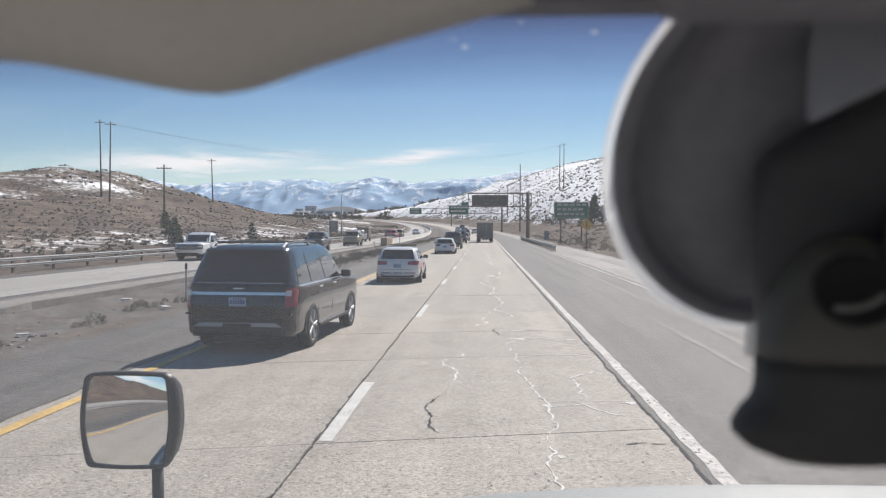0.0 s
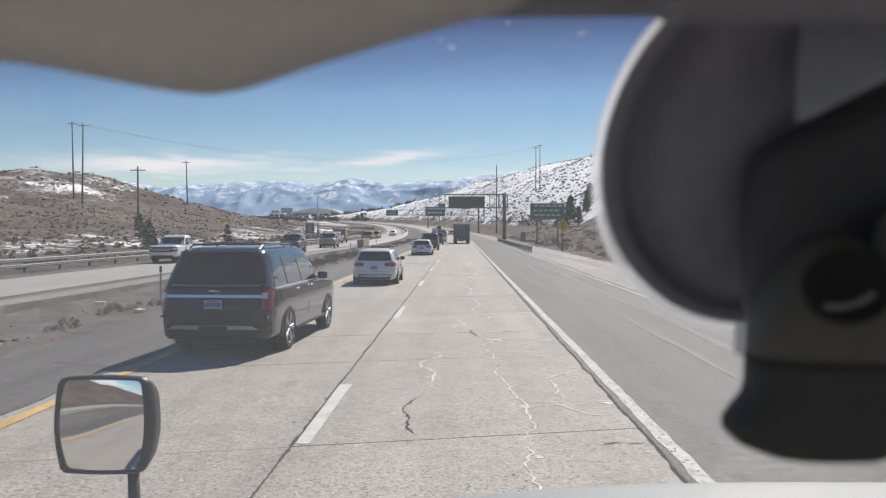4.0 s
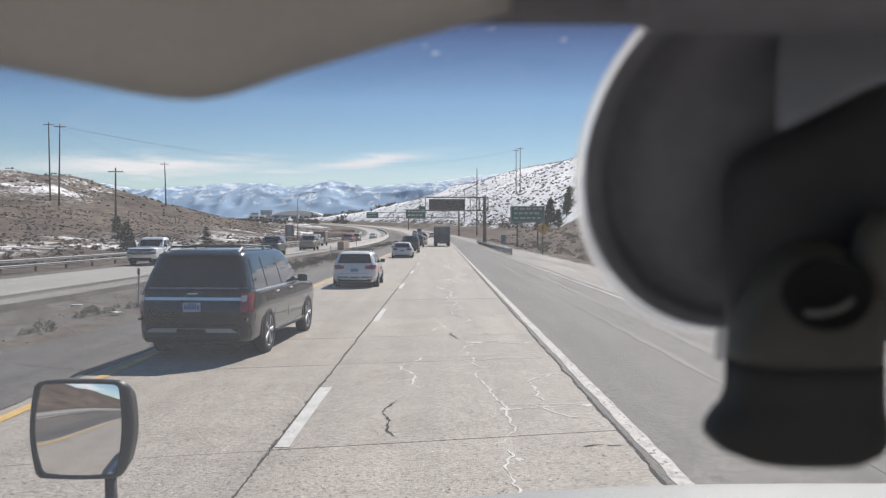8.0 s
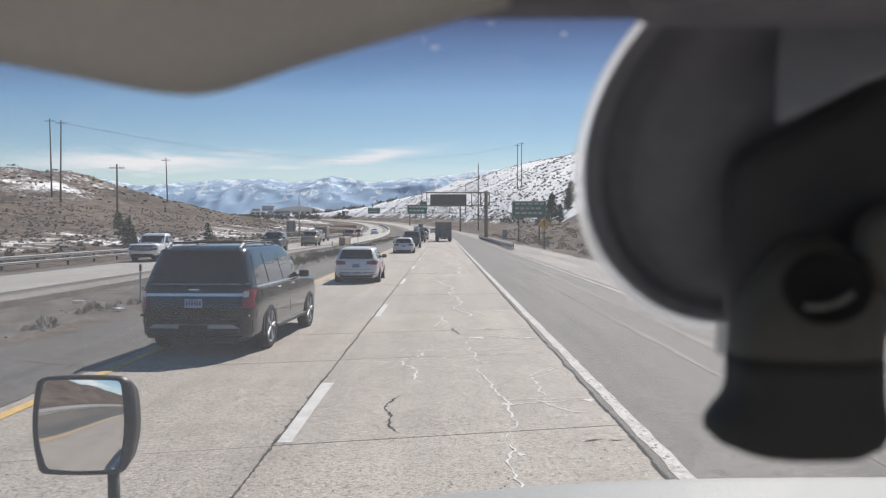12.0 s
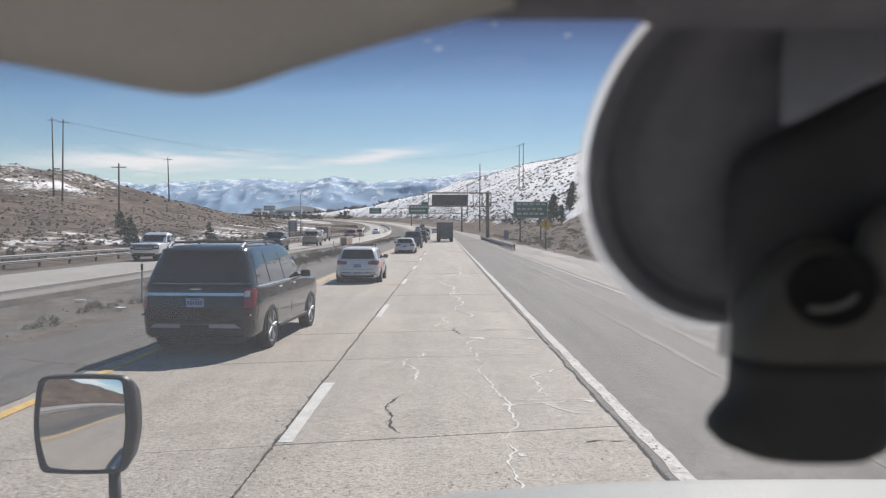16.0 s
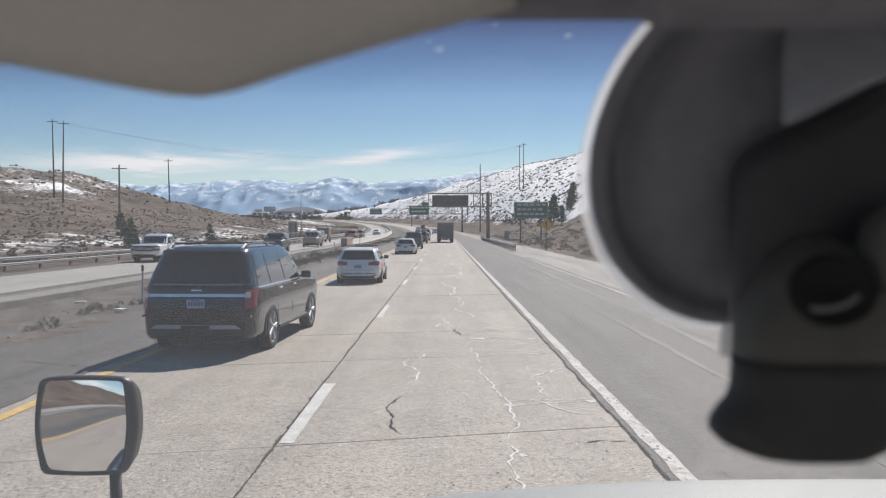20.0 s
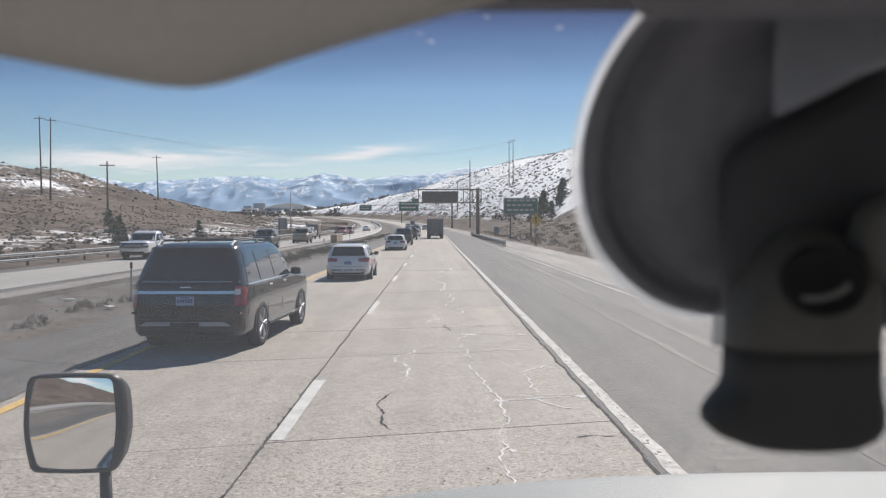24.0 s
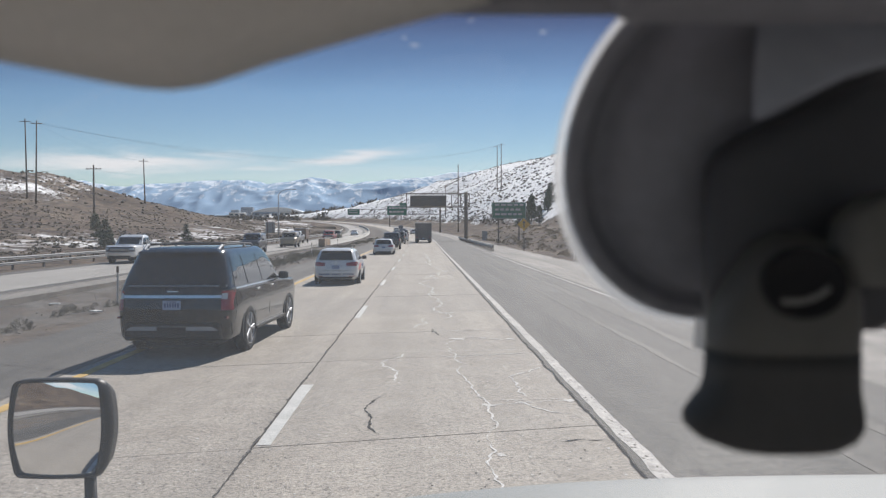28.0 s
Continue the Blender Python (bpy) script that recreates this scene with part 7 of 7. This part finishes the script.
def spalled(way, fat, material, rough_=0.11):
    pts = jagged(way, rough_)
    wide_, widths = fat, []
    for _ in pts:
        wide_ = min(max(wide_ * rng.uniform(0.45, 2.1), fat * 0.25), fat * 2.6)
        widths.append(wide_ * (0.15 if rng.random() < 0.12 else 1.0))
    ribbon("crack", pts, widths, 0.0077, material, road)
    # short spurs to either side
    for k in range(6, len(pts) - 4, 9):
        if rng.random() < 0.4:
            u, y = pts[k]
            sd, reach = rng.choice((-1, 1)), rng.uniform(0.06, 0.30)
            spur_ = jagged(((u, y), (min(u + sd * reach * 0.5, 1.9), y + rng.gauss(0, 0.05)), (min(u + sd * reach, 1.93), y + rng.gauss(0, 0.09))), rough_, 0.04)
            ribbon("crack_branch", spur_, [fat * rng.uniform(0.25, 0.9) * (1 - 0.6 * i / len(spur_)) for i in range(len(spur_))], 0.0081, material, road)


# the long meandering crack down the right-hand lane, with its offshoots, and two open ones
for way in (((0.66, 7.0), (0.72, 8.2), (0.84, 9.4), (0.82, 10.3), (0.68, 11.4), (0.56, 14.4), (0.71, 16.7)), ((0.71, 16.7), (1.1, 16.9), (1.6, 16.5)), ((0.80, 10.3), (1.3, 10.5), (1.9, 10.6)),
            ((0.52, 20.5), (0.3, 22.5), (0.5, 25.2), (0.2, 28.0)), ((0.2, 28.0), (0.4, 31), (0.1, 35), (0.3, 39)), ((0.3, 39.0), (0.7, 42), (0.5, 47)), ((0.5, 25.2), (0.9, 25.8)),
            ((0.4, 50), (0.2, 56), (0.5, 63), (0.4, 70)), ((-0.3, 11.8), (-0.5, 13.2), (-0.35, 14.6)), ((1.9, 13.3), (1.45, 12.6), (1.30, 11.6), (1.34, 10.9)), ((1.1, 10.7), (1.5, 10.0), (1.93, 9.5)), ((-0.2, 18.6), (0.1, 19.4), (0.0, 20.6))):
    spalled(way, 0.0068 + 0.00055 * way[0][1], SEAL, 0.11)
for way in (((-0.46, 8.9), (-0.60, 9.25), (-0.63, 9.9), (-0.70, 10.1), (-0.62, 10.7), (-0.48, 11.1)), ((0.2, 18.3), (0.35, 17.2), (0.55, 17.4)), ((1.45, 8.55), (1.7, 8.62), (1.92, 8.6))):
    spalled(way, 0.013, DEEP_GAP, 0.15)
for j in range(11):
    base = rng.choice(joints[7:24])
    u, yy = rng.uniform(-0.6, 0.6), 0.0
    pts, widths = [], []
    while u < 1.9 and len(pts) < 22:
        pts.append((u, base + SKEW * (u + 1.7) + yy))
        widths.append(rng.uniform(0.012, 0.045))
        u += 0.12
        yy += rng.gauss(0, 0.02)
    ribbon("spall", pts, widths, 0.0075, SEAL, road)
for u0, u1, y0 in ((0.78, 1.95, 10.62), (-0.55, 1.93, 14.9), (0.2, 1.9, 19.6), (-1.4, 1.9, 27.2), (-0.3, 1.92, 33.5)):
    pts = [(u0 + (u1 - u0) * i / 40, y0 + 0.10 * (u1 - u0) * i / 40 + rng.gauss(0, 0.006)) for i in range(41)]
    ribbon("saw_cut", pts, [rng.uniform(0.008, 0.020) * (0.3 if rng.random() < 0.1 else 1.0) for _ in pts], 0.0083, SEAL, road)
# the open joint between the lanes, and the broken edge beside the yellow line
pts = [(-1.715 + 0.022 * float(fractal(k * 0.05, 2, 0.6, 4)) + 0.007 * rng.gauss(0, 1), 3 + 0.06 * k) for k in range(600)]
ribbon("centre_joint", pts, [rng.uniform(0.006, 0.03) * (2.0 if rng.random() < 0.06 else 1.0) for _ in pts], 0.0068, CRACK, road)
pts = [(-1.715 + 0.015 * rng.gauss(0, 1), 39 + 0.25 * k) for k in range(380)]
ribbon("centre_joint", pts, [rng.uniform(0.012, 0.03) for _ in pts], 0.0068, CRACK, road)
pts = [(-5.47 + 0.03 * float(fractal(k * 0.3, 1, 2.0, 3)), 3 + 0.3 * k) for k in range(460)]
ribbon("broken_edge", pts, [rng.uniform(0.05, 0.20) for _ in pts], 0.0068, EDGE_GAP, road)
pts = [(1.960 + 0.02 * float(fractal(k * 0.1, 4, 0.8, 4)), 3 + 0.08 * k) for k in range(1500)]
ribbon("shoulder_joint", pts, [rng.uniform(0.014, 0.050) * (1.6 if rng.random() < 0.05 else 1.0) for _ in pts], 0.0088, DEEP_GAP, road)


def blots(name, spots, material, top, squash=0.55):
    """Many small ragged patches lying on the road, as one mesh."""
    v, f = [], []
    for u, y, r in spots:
        k0, n_, a0 = len(v), rng.randrange(9, 14), rng.uniform(0, 6.28)
        for i in range(n_):
            a = a0 + 2 * math.pi * i / n_
            q = r * rng.uniform(0.45, 1.3)
            yy = y + q * squash * math.sin(a)
            v.append((u + q * math.cos(a) + float(bend(yy)), yy, float(grade(yy)) + top + 0.00015 * (len(f) % 5)))
        f.append(tuple(range(k0, k0 + n_)))
    return part(name, mesh_of(name, v, f), material, road)


# filled breaks where cracks meet the joints, and the picked-out pits between
for k, (u, yy, r) in enumerate(((0.80, 10.35, 0.10), (0.74, 8.05, 0.07), (0.62, 16.7, 0.14), (1.88, 10.6, 0.09), (0.35, 28.1, 0.16), (0.3, 39.0, 0.2), (1.75, 16.6, 0.10))):
    blots("filled_break", [(u + rng.gauss(0, r * 0.35), yy + rng.gauss(0, r * 0.3), r * rng.uniform(0.2, 0.55)) for _ in range(7)], SEAL, 0.0062 + 0.0002 * k, 1.5)
breaks = [(u, b_ + SKEW * (u + 1.7)) for b_ in joints[6:18] for u in (rng.uniform(-4.9, -1.9), rng.uniform(-1.4, 1.7))]
blots("open_break", [(u + rng.gauss(0, 0.04), y + rng.gauss(0, 0.03), rng.uniform(0.012, 0.045)) for u, y in breaks if rng.random() < 0.6 for _ in range(2)], CRACK, 0.0072, 0.8)
near = [(rng.uniform(-5.0, 1.85), 6.0 + 30 * rng.random() ** 1.6) for _ in range(1500)]
blots("pit", [(u, y, rng.uniform(0.004, 0.012)) for u, y in near[:620]], CRACK, 0.0066, 1.8)["kind"] = "stuff"
blots("pale_chip", [(u, y, rng.uniform(0.004, 0.013)) for u, y in near[620:]], SEAL, 0.0066, 1.8)["kind"] = "stuff"
# paint worn off the edge line down to the asphalt
worn = [(rng.uniform(2.07, 2.20), 6.5 + 40 * rng.random() ** 1.5) for _ in range(170)]
blots("worn_spot", [(u, y, rng.uniform(0.006, 0.020)) for u, y in worn], EDGE_GAP, 0.0124, 2.2)["kind"] = "stuff"
# cracks across the strip beside the median
for j in range(16):
    y0 = 9.0 + 4.6 * j + rng.gauss(0, 0.5)
    pts = [(-5.56 - 0.12 * i, y0 + 0.05 * i + rng.gauss(0, 0.012)) for i in range(rng.randrange(8, 18))]
    ribbon("shoulder_crack", pts, [rng.uniform(0.01, 0.03) for _ in pts], -0.029, CRACK, road)
